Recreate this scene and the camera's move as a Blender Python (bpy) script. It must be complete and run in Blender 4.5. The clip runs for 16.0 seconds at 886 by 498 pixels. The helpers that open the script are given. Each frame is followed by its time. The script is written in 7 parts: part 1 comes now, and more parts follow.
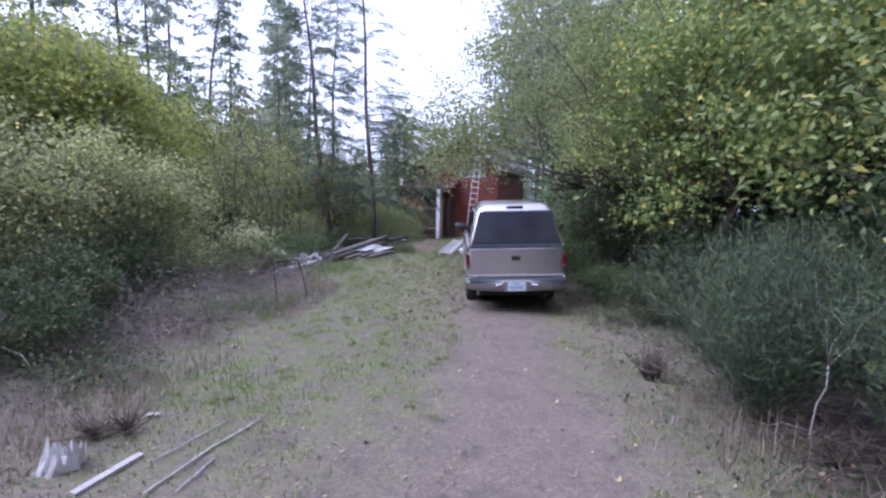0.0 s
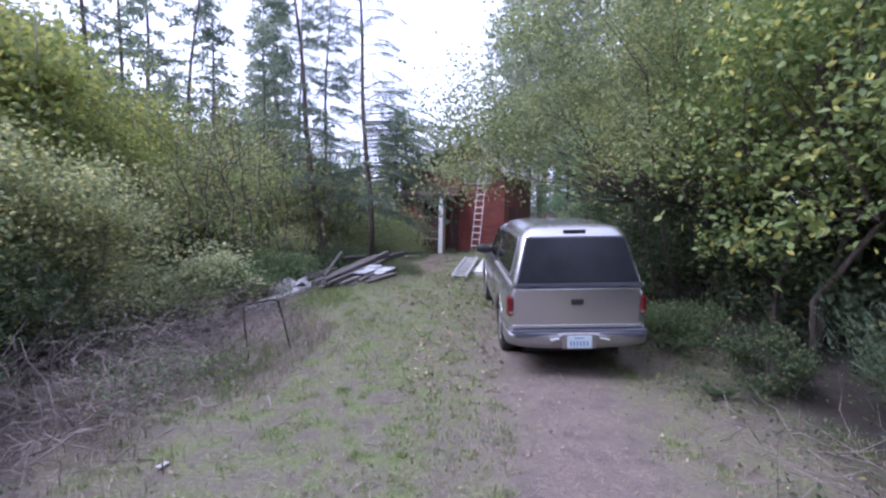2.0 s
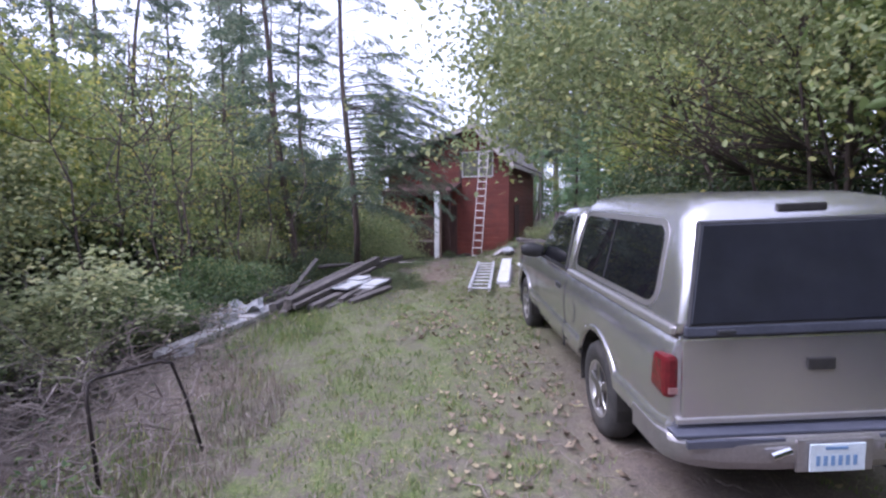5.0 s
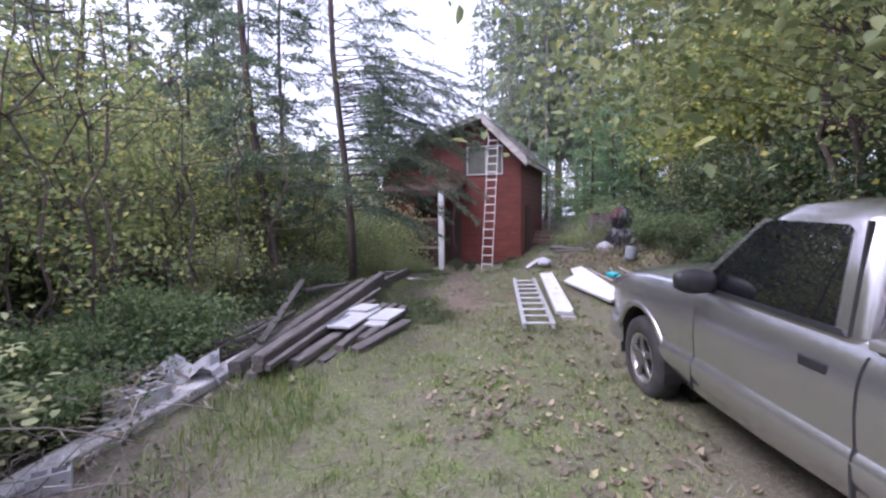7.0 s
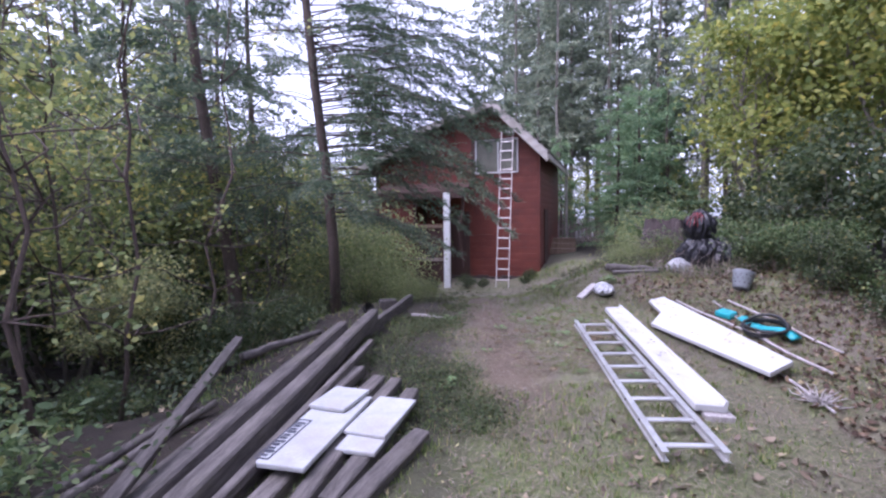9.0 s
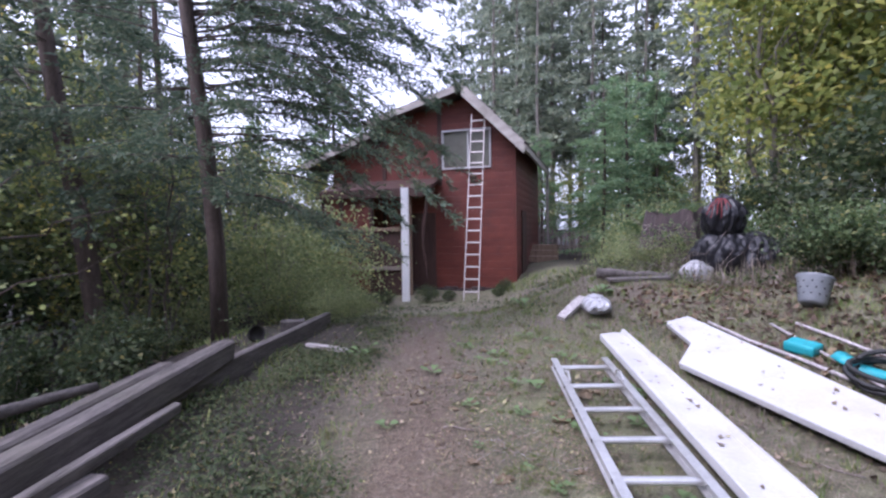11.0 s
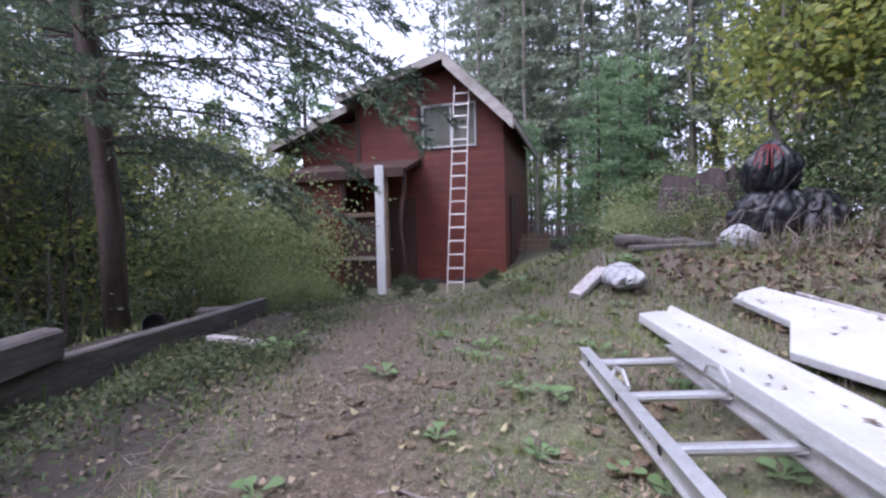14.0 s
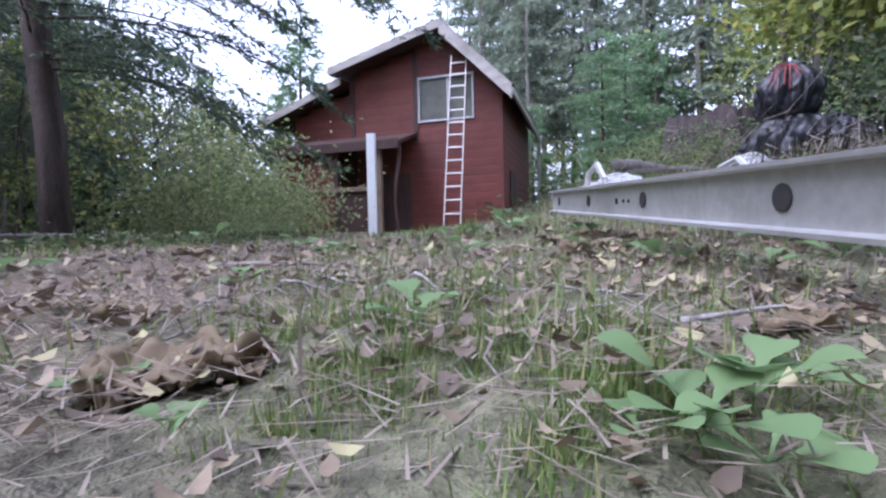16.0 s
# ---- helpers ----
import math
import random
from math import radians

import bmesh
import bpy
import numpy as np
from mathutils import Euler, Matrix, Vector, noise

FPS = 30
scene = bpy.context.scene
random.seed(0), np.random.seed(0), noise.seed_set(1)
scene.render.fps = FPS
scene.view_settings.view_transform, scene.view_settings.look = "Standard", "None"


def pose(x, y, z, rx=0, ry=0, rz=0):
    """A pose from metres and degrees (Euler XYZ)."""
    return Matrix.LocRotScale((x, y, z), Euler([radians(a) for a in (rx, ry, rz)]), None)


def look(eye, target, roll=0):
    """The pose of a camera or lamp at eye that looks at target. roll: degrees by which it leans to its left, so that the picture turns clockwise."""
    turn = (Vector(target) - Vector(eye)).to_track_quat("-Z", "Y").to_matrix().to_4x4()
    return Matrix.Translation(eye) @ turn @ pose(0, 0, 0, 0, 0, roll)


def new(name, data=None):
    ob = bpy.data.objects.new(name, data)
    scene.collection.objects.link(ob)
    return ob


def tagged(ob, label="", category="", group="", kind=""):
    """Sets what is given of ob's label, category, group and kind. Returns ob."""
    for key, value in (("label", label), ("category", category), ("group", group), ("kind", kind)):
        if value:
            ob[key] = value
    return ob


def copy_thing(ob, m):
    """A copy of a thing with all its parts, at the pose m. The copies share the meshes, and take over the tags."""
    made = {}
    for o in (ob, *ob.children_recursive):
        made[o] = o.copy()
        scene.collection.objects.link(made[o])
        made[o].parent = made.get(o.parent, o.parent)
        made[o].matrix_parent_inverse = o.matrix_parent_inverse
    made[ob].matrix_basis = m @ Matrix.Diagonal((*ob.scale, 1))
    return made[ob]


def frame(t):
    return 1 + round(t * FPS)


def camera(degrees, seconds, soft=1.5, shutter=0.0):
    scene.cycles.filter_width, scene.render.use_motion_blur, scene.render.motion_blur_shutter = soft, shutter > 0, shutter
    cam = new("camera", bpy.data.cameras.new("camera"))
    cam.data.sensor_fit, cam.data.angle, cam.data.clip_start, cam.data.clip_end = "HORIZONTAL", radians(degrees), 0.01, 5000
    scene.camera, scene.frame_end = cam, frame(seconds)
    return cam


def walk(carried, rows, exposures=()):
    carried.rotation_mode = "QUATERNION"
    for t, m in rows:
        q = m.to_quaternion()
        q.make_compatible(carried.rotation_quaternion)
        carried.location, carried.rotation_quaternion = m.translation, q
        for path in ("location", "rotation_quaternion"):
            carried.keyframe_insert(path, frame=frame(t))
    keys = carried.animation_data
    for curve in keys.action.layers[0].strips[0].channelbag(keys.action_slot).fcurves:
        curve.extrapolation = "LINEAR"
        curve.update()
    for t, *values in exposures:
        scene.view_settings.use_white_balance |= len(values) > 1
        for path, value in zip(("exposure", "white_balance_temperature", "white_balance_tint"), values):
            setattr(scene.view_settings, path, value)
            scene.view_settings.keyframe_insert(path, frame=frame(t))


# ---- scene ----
cam = camera(85.9, 16.0, soft=2.4)
PATH = [
    (0, (1.289, -0.499, 1.66), (1.129, 1.486, 1.478), 1.0),
    (0.5, (1.11, -0.03, 1.72), (0.957, 1.957, 1.545), 1.0),
    (1, (0.944, 0.549, 1.751), (0.804, 2.538, 1.587), 1.3),
    (1.5, (0.799, 1.028, 1.807), (0.666, 3.017, 1.645), 1.2),
    (2, (0.673, 1.502, 1.873), (0.541, 3.49, 1.708), 1.0),
    (2.5, (0.553, 2.017, 1.901), (0.428, 4.006, 1.74), 1.3),
    (3, (0.419, 2.503, 1.852), (0.305, 4.493, 1.691), 1.2),
    (3.5, (0.275, 2.942, 1.712), (0.174, 4.933, 1.552), 1.2),
    (3.7, (0.209, 3.124, 1.672), (0.12, 5.115, 1.506), 0.8),
    (5.8, (-0.196, 5.261, 1.624), (-0.245, 7.255, 1.481), -1.0),
    (6, (-0.307, 5.477, 1.638), (-0.328, 7.472, 1.493), -0.9),
    (6.5, (-0.508, 6.132, 1.645), (-0.524, 8.127, 1.5), -0.7),
    (7, (-0.68, 6.764, 1.638), (-0.696, 8.759, 1.498), -0.6),
    (7.5, (-0.827, 7.458, 1.645), (-0.84, 9.453, 1.508), -0.6),
    (8, (-0.888, 8.15, 1.666), (-0.9, 10.146, 1.534), -0.7),
    (8.5, (-1.002, 8.87, 1.699), (-1.004, 10.866, 1.57), -0.7),
    (9, (-1.015, 9.494, 1.706), (-1.01, 11.491, 1.582), -0.9),
    (9.2, (-0.988, 9.718, 1.699), (-0.98, 11.714, 1.579), -0.9),
    (11.3, (-0.285, 11.807, 1.387), (-0.211, 13.804, 1.318), -0.9),
    (11.5, (-0.249, 11.912, 1.373), (-0.177, 13.91, 1.305), -1.0),
    (12, (-0.255, 12.166, 1.324), (-0.157, 14.162, 1.256), -1.0),
    (12.5, (-0.297, 12.36, 1.272), (-0.199, 14.357, 1.205), -1.0),
    (13, (-0.262, 12.546, 1.227), (-0.174, 14.543, 1.16), -1.0),
    (13.5, (-0.22, 12.714, 1.149), (-0.127, 14.711, 1.082), -1.2),
    (14, (-0.208, 12.863, 1.043), (-0.081, 14.857, 0.973), -1.4),
    (14.5, (-0.183, 13.008, 0.905), (-0.076, 15.004, 0.834), -1.0),
    (15, (-0.137, 13.121, 0.749), (-0.013, 15.116, 0.68), -1.0),
    (15.5, (-0.079, 13.207, 0.611), (0.039, 15.203, 0.544), -0.9),
    (16, (0.032, 13.254, 0.478), (0.134, 15.25, 0.407), -1.3),
]
walk(cam, [(t, look(eye, target, roll)) for t, eye, target, roll in PATH], ((0.0, 0.52, 5280, 31), (3.5, 0.58, 5300, 32), (6.5, 0.62, 5680, 32), (9.0, 0.65, 5480, 37), (12.0, 0.51, 5600, 30), (15.0, 0.57, 5540, 29), (16.0, 0.74, 5270, 27)))

# ---- world and light ----
SUN_ELEV, SUN_TURN = 54.0, 246.0
world = bpy.data.worlds.new("overcast_sky")
scene.world = world
world.use_nodes = True
wt = world.node_tree
wt.nodes.clear()
w_sky = wt.nodes.new("ShaderNodeTexSky")
w_sky.sky_type = "NISHITA"
w_sky.sun_disc = False
w_sky.sun_elevation = radians(SUN_ELEV)
w_sky.sun_rotation = radians(SUN_TURN)
w_sky.dust_density = 4.0
w_bw = wt.nodes.new("ShaderNodeHueSaturation")
w_bw.inputs["Saturation"].default_value = 0.25
w_bg = wt.nodes.new("ShaderNodeBackground")
w_bg.inputs["Strength"].default_value = 0.15
w_cl = wt.nodes.new("ShaderNodeBackground")
w_cl.inputs["Color"].default_value = (0.86, 0.93, 1.04, 1)
w_cl.inputs["Strength"].default_value = 0.74
w_add = wt.nodes.new("ShaderNodeAddShader")
w_out = wt.nodes.new("ShaderNodeOutputWorld")
wt.links.new(w_sky.outputs[0], w_bw.inputs["Color"])
wt.links.new(w_bw.outputs[0], w_bg.inputs["Color"])
wt.links.new(w_bg.outputs[0], w_add.inputs[0])
wt.links.new(w_cl.outputs[0], w_add.inputs[1])
wt.links.new(w_add.outputs[0], w_out.inputs[0])
sun_data = bpy.data.lights.new("sun", "SUN")
sun_data.energy, sun_data.angle, sun_data.color = 1.9, radians(35), (1.0, 0.97, 0.92)
sun = new("sun", sun_data)
sun.matrix_world = look((0, 0, 0), (-math.sin(radians(SUN_TURN)) * math.cos(radians(SUN_ELEV)), -math.cos(radians(SUN_TURN)) * math.cos(radians(SUN_ELEV)), -math.sin(radians(SUN_ELEV))))


# ---- materials ----
def nodes_of(name):
    m = bpy.data.materials.new(name)
    m.use_nodes = True
    t = m.node_tree
    return m, t, t.nodes["Principled BSDF"]


def link(t, a, b):
    t.links.new(a, b)


def noise_node(t, scale, detail=4.0, rough=0.6, coords="Object", stretch=None):
    tc = t.nodes.new("ShaderNodeTexCoord")
    n = t.nodes.new("ShaderNodeTexNoise")
    n.inputs["Scale"].default_value, n.inputs["Detail"].default_value, n.inputs["Roughness"].default_value = scale, detail, rough
    if stretch:
        mp = t.nodes.new("ShaderNodeMapping")
        mp.inputs["Scale"].default_value = stretch
        link(t, tc.outputs[coords], mp.inputs[0])
        link(t, mp.outputs[0], n.inputs["Vector"])
    else:
        link(t, tc.outputs[coords], n.inputs["Vector"])
    return n


def ramp(t, src, stops):
    r = t.nodes.new("ShaderNodeValToRGB")
    e = r.color_ramp.elements
    while len(e) > 1:
        e.remove(e[-1])
    e[0].position, e[0].color = stops[0][0], (*stops[0][1], 1)
    for p, c in stops[1:]:
        k = e.new(p)
        k.color = (*c, 1)
    link(t, src, r.inputs[0])
    return r


def mixc(t, fac, a, b, mode="MIX"):
    m = t.nodes.new("ShaderNodeMix")
    m.data_type, m.blend_type = "RGBA", mode
    for sock, v in ((m.inputs[0], fac), (m.inputs[6], a), (m.inputs[7], b)):
        if isinstance(v, (int, float)):
            sock.default_value = v
        elif isinstance(v, tuple):
            sock.default_value = (*v, 1)
        else:
            link(t, v, sock)
    return m.outputs[2]


def bump(t, src, bsdf, strength=0.3, dist=0.02):
    b = t.nodes.new("ShaderNodeBump")
    b.inputs["Strength"].default_value, b.inputs["Distance"].default_value = strength, dist
    link(t, src, b.inputs["Height"])
    link(t, b.outputs[0], bsdf.inputs["Normal"])


def surface(name, a, b, scale=6.0, rough=0.7, metal=0.0, bumps=0.2, fine=60.0, stretch=None, dirt=None, dirt_amount=0.35, vary=0.0):
    """Two tones at a coarse and a fine scale, relief and optional dirt."""
    m, t, p = nodes_of(name)
    n1 = noise_node(t, scale, stretch=stretch)
    n2 = noise_node(t, fine, stretch=stretch)
    add = t.nodes.new("ShaderNodeMath")
    add.operation = "MULTIPLY_ADD"
    add.inputs[1].default_value = 0.4
    link(t, n2.outputs[0], add.inputs[0])
    sc = t.nodes.new("ShaderNodeMath")
    sc.operation = "MULTIPLY"
    sc.inputs[1].default_value = 0.6
    link(t, n1.outputs[0], sc.inputs[0])
    link(t, sc.outputs[0], add.inputs[2])
    col = ramp(t, add.outputs[0], [(0.36, a), (0.64, b)]).outputs[0]
    if vary:
        oi = t.nodes.new("ShaderNodeObjectInfo")
        vr = ramp(t, oi.outputs["Random"], [(0, (1 - vary,) * 3), (1, (1.0, 1.0, 1.0))])
        col = mixc(t, 1.0, col, vr.outputs[0], "MULTIPLY")
    if dirt:
        n3 = noise_node(t, scale * 0.35, 6.0, 0.7)
        f = ramp(t, n3.outputs[0], [(0.5, (0, 0, 0)), (0.72, (dirt_amount,) * 3)])
        col = mixc(t, f.outputs[0], col, dirt)
    link(t, col, p.inputs["Base Color"])
    p.inputs["Roughness"].default_value, p.inputs["Metallic"].default_value = rough, metal
    if bumps:
        bump(t, add.outputs[0], p, bumps, 0.01)
    return m


def leafy(name, stops, trans=0.5, rough=0.6):
    """Leaves: a tone for each leaf, with light coming through."""
    m, t, p = nodes_of(name)
    ge = t.nodes.new("ShaderNodeNewGeometry")
    r = ramp(t, ge.outputs["Random Per Island"], stops)
    n = noise_node(t, 0.9, 3.0, coords="Object")
    shade = ramp(t, n.outputs[0], [(0.3, (0.80, 0.82, 0.78)), (0.7, (1.18, 1.15, 1.04))])
    col = mixc(t, 1.0, r.outputs[0], shade.outputs[0], "MULTIPLY")
    link(t, col, p.inputs["Base Color"])
    p.inputs["Roughness"].default_value = rough
    tr = t.nodes.new("ShaderNodeBsdfTranslucent")
    link(t, col, tr.inputs["Color"])
    mx = t.nodes.new("ShaderNodeMixShader")
    mx.inputs[0].default_value = trans
    link(t, p.outputs[0], mx.inputs[1])
    link(t, tr.outputs[0], mx.inputs[2])
    out = [k for k in t.nodes if k.type == "OUTPUT_MATERIAL"][0]
    link(t, mx.outputs[0], out.inputs[0])
    return m


def glass_dark(name, tint=(0.02, 0.022, 0.026), rough=0.04, shine=0.6, ior=1.5):
    m, t, p = nodes_of(name)
    n = noise_node(t, 3.0)
    c = ramp(t, n.outputs[0], [(0.3, tint), (0.7, tuple(1.5 * v for v in tint))])
    link(t, c.outputs[0], p.inputs["Base Color"])
    p.inputs["Roughness"].default_value = rough
    p.inputs["Specular IOR Level"].default_value = shine
    p.inputs["IOR"].default_value = ior
    return m


M_LEAF = leafy("broad_leaf", [(0, (0.118, 0.172, 0.075)), (0.45, (0.235, 0.298, 0.122)), (0.85, (0.390, 0.422, 0.168)), (1, (0.688, 0.580, 0.171))], 0.5)
M_LEAF_Y = leafy("yellowing_leaf", [(0, (0.130, 0.178, 0.056)), (0.5, (0.265, 0.315, 0.092)), (0.9, (0.40, 0.41, 0.118)), (1, (0.52, 0.45, 0.11))], 0.55)
# dark green leaves, with the canopy's shade put into the colour
M_LEAF_D = leafy("shade_dark_leaf", [(0, (0.034, 0.058, 0.028)), (0.6, (0.068, 0.104, 0.046)), (0.93, (0.13, 0.155, 0.075)), (1, (0.30, 0.26, 0.09))])
M_NEEDLE = leafy("fir_needles", [(0, (0.070, 0.112, 0.083)), (0.6, (0.127, 0.188, 0.128)), (1, (0.248, 0.277, 0.180))], 0.34)
# distant firs: haze painted in as a paler, greyer needle colour
M_NEEDLE_HAZE = leafy("hazed_fir_needles", [(0, (0.162, 0.210, 0.165)), (0.6, (0.255, 0.310, 0.240)), (1, (0.41, 0.44, 0.32))], 0.42)
M_NEEDLE_L = leafy("young_fir_needles", [(0, (0.11, 0.200, 0.12)), (0.6, (0.20, 0.320, 0.18)), (1, (0.34, 0.44, 0.23))], 0.42)
M_LEAF_B = leafy("maple_leaf", [(0, (0.110, 0.165, 0.058)), (0.5, (0.190, 0.255, 0.085)), (0.9, (0.290, 0.340, 0.110)), (1, (0.56, 0.50, 0.12))], 0.45)
M_LEAF_O = leafy("olive_leaf", [(0, (0.160, 0.200, 0.105)), (0.45, (0.305, 0.345, 0.169)), (0.85, (0.480, 0.496, 0.256)), (1, (0.768, 0.673, 0.272))])
M_LEAF_P = leafy("pale_leaf", [(0, (0.141, 0.184, 0.084)), (0.5, (0.238, 0.285, 0.132)), (0.85, (0.352, 0.386, 0.194)), (1, (0.484, 0.460, 0.185))])
M_LEAF_T = leafy("pale_spray_leaf", [(0, (0.21, 0.245, 0.13)), (0.5, (0.36, 0.40, 0.22)), (0.85, (0.50, 0.53, 0.32)), (1, (0.62, 0.58, 0.30))])
M_LEAF_S = leafy("light_shrub_leaf", [(0, (0.155, 0.205, 0.095)), (0.5, (0.265, 0.325, 0.150)), (0.85, (0.39, 0.43, 0.215)), (1, (0.52, 0.49, 0.21))], 0.55)
M_LEAF_G = leafy("bramble_leaf", [(0, (0.070, 0.122, 0.052)), (0.5, (0.125, 0.192, 0.082)), (0.9, (0.215, 0.275, 0.13)), (1, (0.36, 0.35, 0.14))])
M_ALU_OLD = surface("weathered_aluminium", (0.40, 0.37, 0.345), (0.54, 0.50, 0.47), 9, 0.5, 0.25, 0.1, 90, dirt=(0.25, 0.21, 0.18), dirt_amount=0.4)
# dark broom green, taken lower still to stand for shade under the trees
M_BROOM = leafy("shaded_broom_wand", [(0, (0.031, 0.054, 0.029)), (0.6, (0.058, 0.091, 0.048)), (1, (0.112, 0.140, 0.069))], 0.2)
M_GRASS = leafy("grass_blades", [(0, (0.095, 0.150, 0.046)), (0.5, (0.160, 0.232, 0.070)), (0.85, (0.260, 0.296, 0.115)), (1, (0.400, 0.340, 0.190))], 0.3, 0.75)
M_STRAW = leafy("dry_grass", [(0, (0.132, 0.103, 0.086)), (0.5, (0.232, 0.188, 0.160)), (0.9, (0.332, 0.283, 0.254)), (1, (0.116, 0.154, 0.081))], 0.25)
M_DEAD = leafy("fallen_leaf", [(0, (0.10, 0.075, 0.06)), (0.5, (0.185, 0.14, 0.105)), (0.85, (0.30, 0.235, 0.175)), (1, (0.37, 0.35, 0.19))], 0.15, 0.7)
# leaf browns, deepened for the canopy shade over the right bank
M_BROWNLEAF = leafy("brown_leaf", [(0, (0.050, 0.030, 0.022)), (0.5, (0.105, 0.067, 0.047)), (0.85, (0.18, 0.122, 0.086)), (1, (0.28, 0.23, 0.14))], 0.25, 0.8)
M_WEED = leafy("weed_leaf", [(0, (0.13, 0.21, 0.085)), (0.6, (0.20, 0.30, 0.135)), (1, (0.28, 0.38, 0.19))], 0.35, 0.7)
M_IVY = leafy("ivy_leaf", [(0, (0.040, 0.060, 0.024)), (0.6, (0.070, 0.098, 0.038)), (0.9, (0.13, 0.125, 0.066)), (1, (0.16, 0.12, 0.08))], 0.3, 0.8)
M_BARK = surface("fir_bark", (0.050, 0.037, 0.032), (0.130, 0.096, 0.080), 5, 0.9, bumps=0.8, fine=40, stretch=(3, 3, 0.6))
M_BARK_G = surface("grey_bark", (0.12, 0.105, 0.09), (0.26, 0.235, 0.20), 6, 0.9, bumps=0.5, fine=50, stretch=(2, 2, 0.7))
M_TWIG = surface("dry_twigs", (0.098, 0.077, 0.068), (0.315, 0.268, 0.238), 4, 0.9, bumps=0.2)
M_TIMBER = surface("weathered_timber", (0.052, 0.045, 0.042), (0.205, 0.180, 0.168), 5, 0.85, bumps=0.5, fine=35, stretch=(6, 0.6, 6), vary=0.35, dirt=(0.09, 0.085, 0.05))
M_WHITE = surface("chalky_white_paint", (0.415, 0.415, 0.42), (0.52, 0.52, 0.52), 4, 0.55, bumps=0.1, dirt=(0.38, 0.34, 0.29), dirt_amount=0.55)
M_POST = surface("white_post_paint", (0.72, 0.73, 0.74), (0.82, 0.82, 0.82), 3, 0.5, bumps=0.06, dirt=(0.5, 0.47, 0.42), dirt_amount=0.35)
M_ALU = surface("dull_aluminium", (0.54, 0.535, 0.53), (0.72, 0.715, 0.71), 9, 0.42, 0.8, 0.1, 90, dirt=(0.25, 0.22, 0.19), dirt_amount=0.5)
M_SLAB = surface("weathered_white_board", (0.34, 0.35, 0.36), (0.46, 0.47, 0.475), 6, 0.6, bumps=0.15, dirt=(0.27, 0.23, 0.19), dirt_amount=0.6)
M_HOLE = surface("dark_recess", (0.012, 0.011, 0.010), (0.03, 0.028, 0.025), 5, 0.9, bumps=0)
M_RED = surface("red_log_siding", (0.100, 0.021, 0.013), (0.180, 0.042, 0.026), 1.6, 0.62, bumps=0.3, fine=22, stretch=(0.9, 6, 2.2), vary=0.14, dirt=(0.050, 0.022, 0.018), dirt_amount=0.85)
M_TRIM = surface("dark_brown_trim", (0.035, 0.017, 0.013), (0.075, 0.036, 0.027), 4, 0.7, bumps=0.3, stretch=(5, 5, 0.7))
M_FASCIA = surface("weathered_pale_fascia", (0.27, 0.245, 0.22), (0.46, 0.42, 0.38), 3, 0.75, bumps=0.3, stretch=(0.8, 6, 2), dirt=(0.13, 0.12, 0.09), dirt_amount=0.6)
M_ROOF = surface("mossy_shingles", (0.14, 0.13, 0.12), (0.32, 0.30, 0.28), 5, 0.9, bumps=0.6, vary=0.4, dirt=(0.09, 0.11, 0.05), dirt_amount=0.7)
M_BROWNWOOD = surface("bare_brown_wood", (0.12, 0.08, 0.055), (0.26, 0.185, 0.13), 4, 0.8, bumps=0.4, stretch=(4, 4, 0.7))
M_PANE = glass_dark("window_pane", (0.115, 0.115, 0.095), 0.12, 0.25)
M_CONC = surface("grey_concrete", (0.30, 0.30, 0.31), (0.50, 0.50, 0.51), 8, 0.9, bumps=0.5, dirt=(0.2, 0.19, 0.16))
M_SHEET = surface("crumpled_pale_sheet", (0.28, 0.285, 0.30), (0.44, 0.44, 0.455), 6, 0.5, bumps=0.2, dirt=(0.25, 0.23, 0.2))
M_STUMP = surface("bleached_wood", (0.246, 0.221, 0.213), (0.508, 0.476, 0.467), 7, 0.9, bumps=0.8, stretch=(5, 5, 0.8))
M_BLEACH = surface("sun_bleached_wood", (0.34, 0.33, 0.33), (0.66, 0.64, 0.63), 8, 0.9, bumps=0.9, stretch=(6, 6, 0.8), dirt=(0.10, 0.085, 0.075), dirt_amount=0.7)
M_ROT = surface("rotten_stump_wood", (0.034, 0.026, 0.026), (0.105, 0.079, 0.075), 5, 0.95, bumps=0.9, stretch=(4, 4, 0.8))
M_IRON = surface("dark_rusty_iron", (0.02, 0.018, 0.018), (0.06, 0.045, 0.04), 9, 0.7, 0.3, 0.2)
M_BAG = surface("black_plastic_film", (0.008, 0.008, 0.011), (0.017, 0.017, 0.022), 5, 0.44, bumps=0.9, fine=22)
M_REDTIE = surface("red_plastic_tie", (0.137, 0.009, 0.011), (0.227, 0.018, 0.018), 8, 0.4)
M_FILM = surface("white_plastic_film", (0.281, 0.281, 0.287), (0.379, 0.379, 0.384), 7, 0.35, bumps=0.5, dirt=(0.3, 0.27, 0.23))
M_TEAL = surface("teal_plastic", (0.012, 0.256, 0.288), (0.024, 0.336, 0.376), 6, 0.4, bumps=0.05)
M_BLACK = surface("black_rubber", (0.012, 0.012, 0.012), (0.03, 0.03, 0.03), 14, 0.6, bumps=0.2)
M_PAINT = surface("pewter_car_paint", (0.475, 0.463, 0.475), (0.535, 0.522, 0.53), 1.2, 0.22, 0.85, 0.0, 160, dirt=(0.30, 0.27, 0.25), dirt_amount=0.3)
for _n in M_PAINT.node_tree.nodes:
    if _n.type == "BSDF_PRINCIPLED":
        _n.inputs["Coat Weight"].default_value, _n.inputs["Coat Roughness"].default_value = 0.4, 0.12
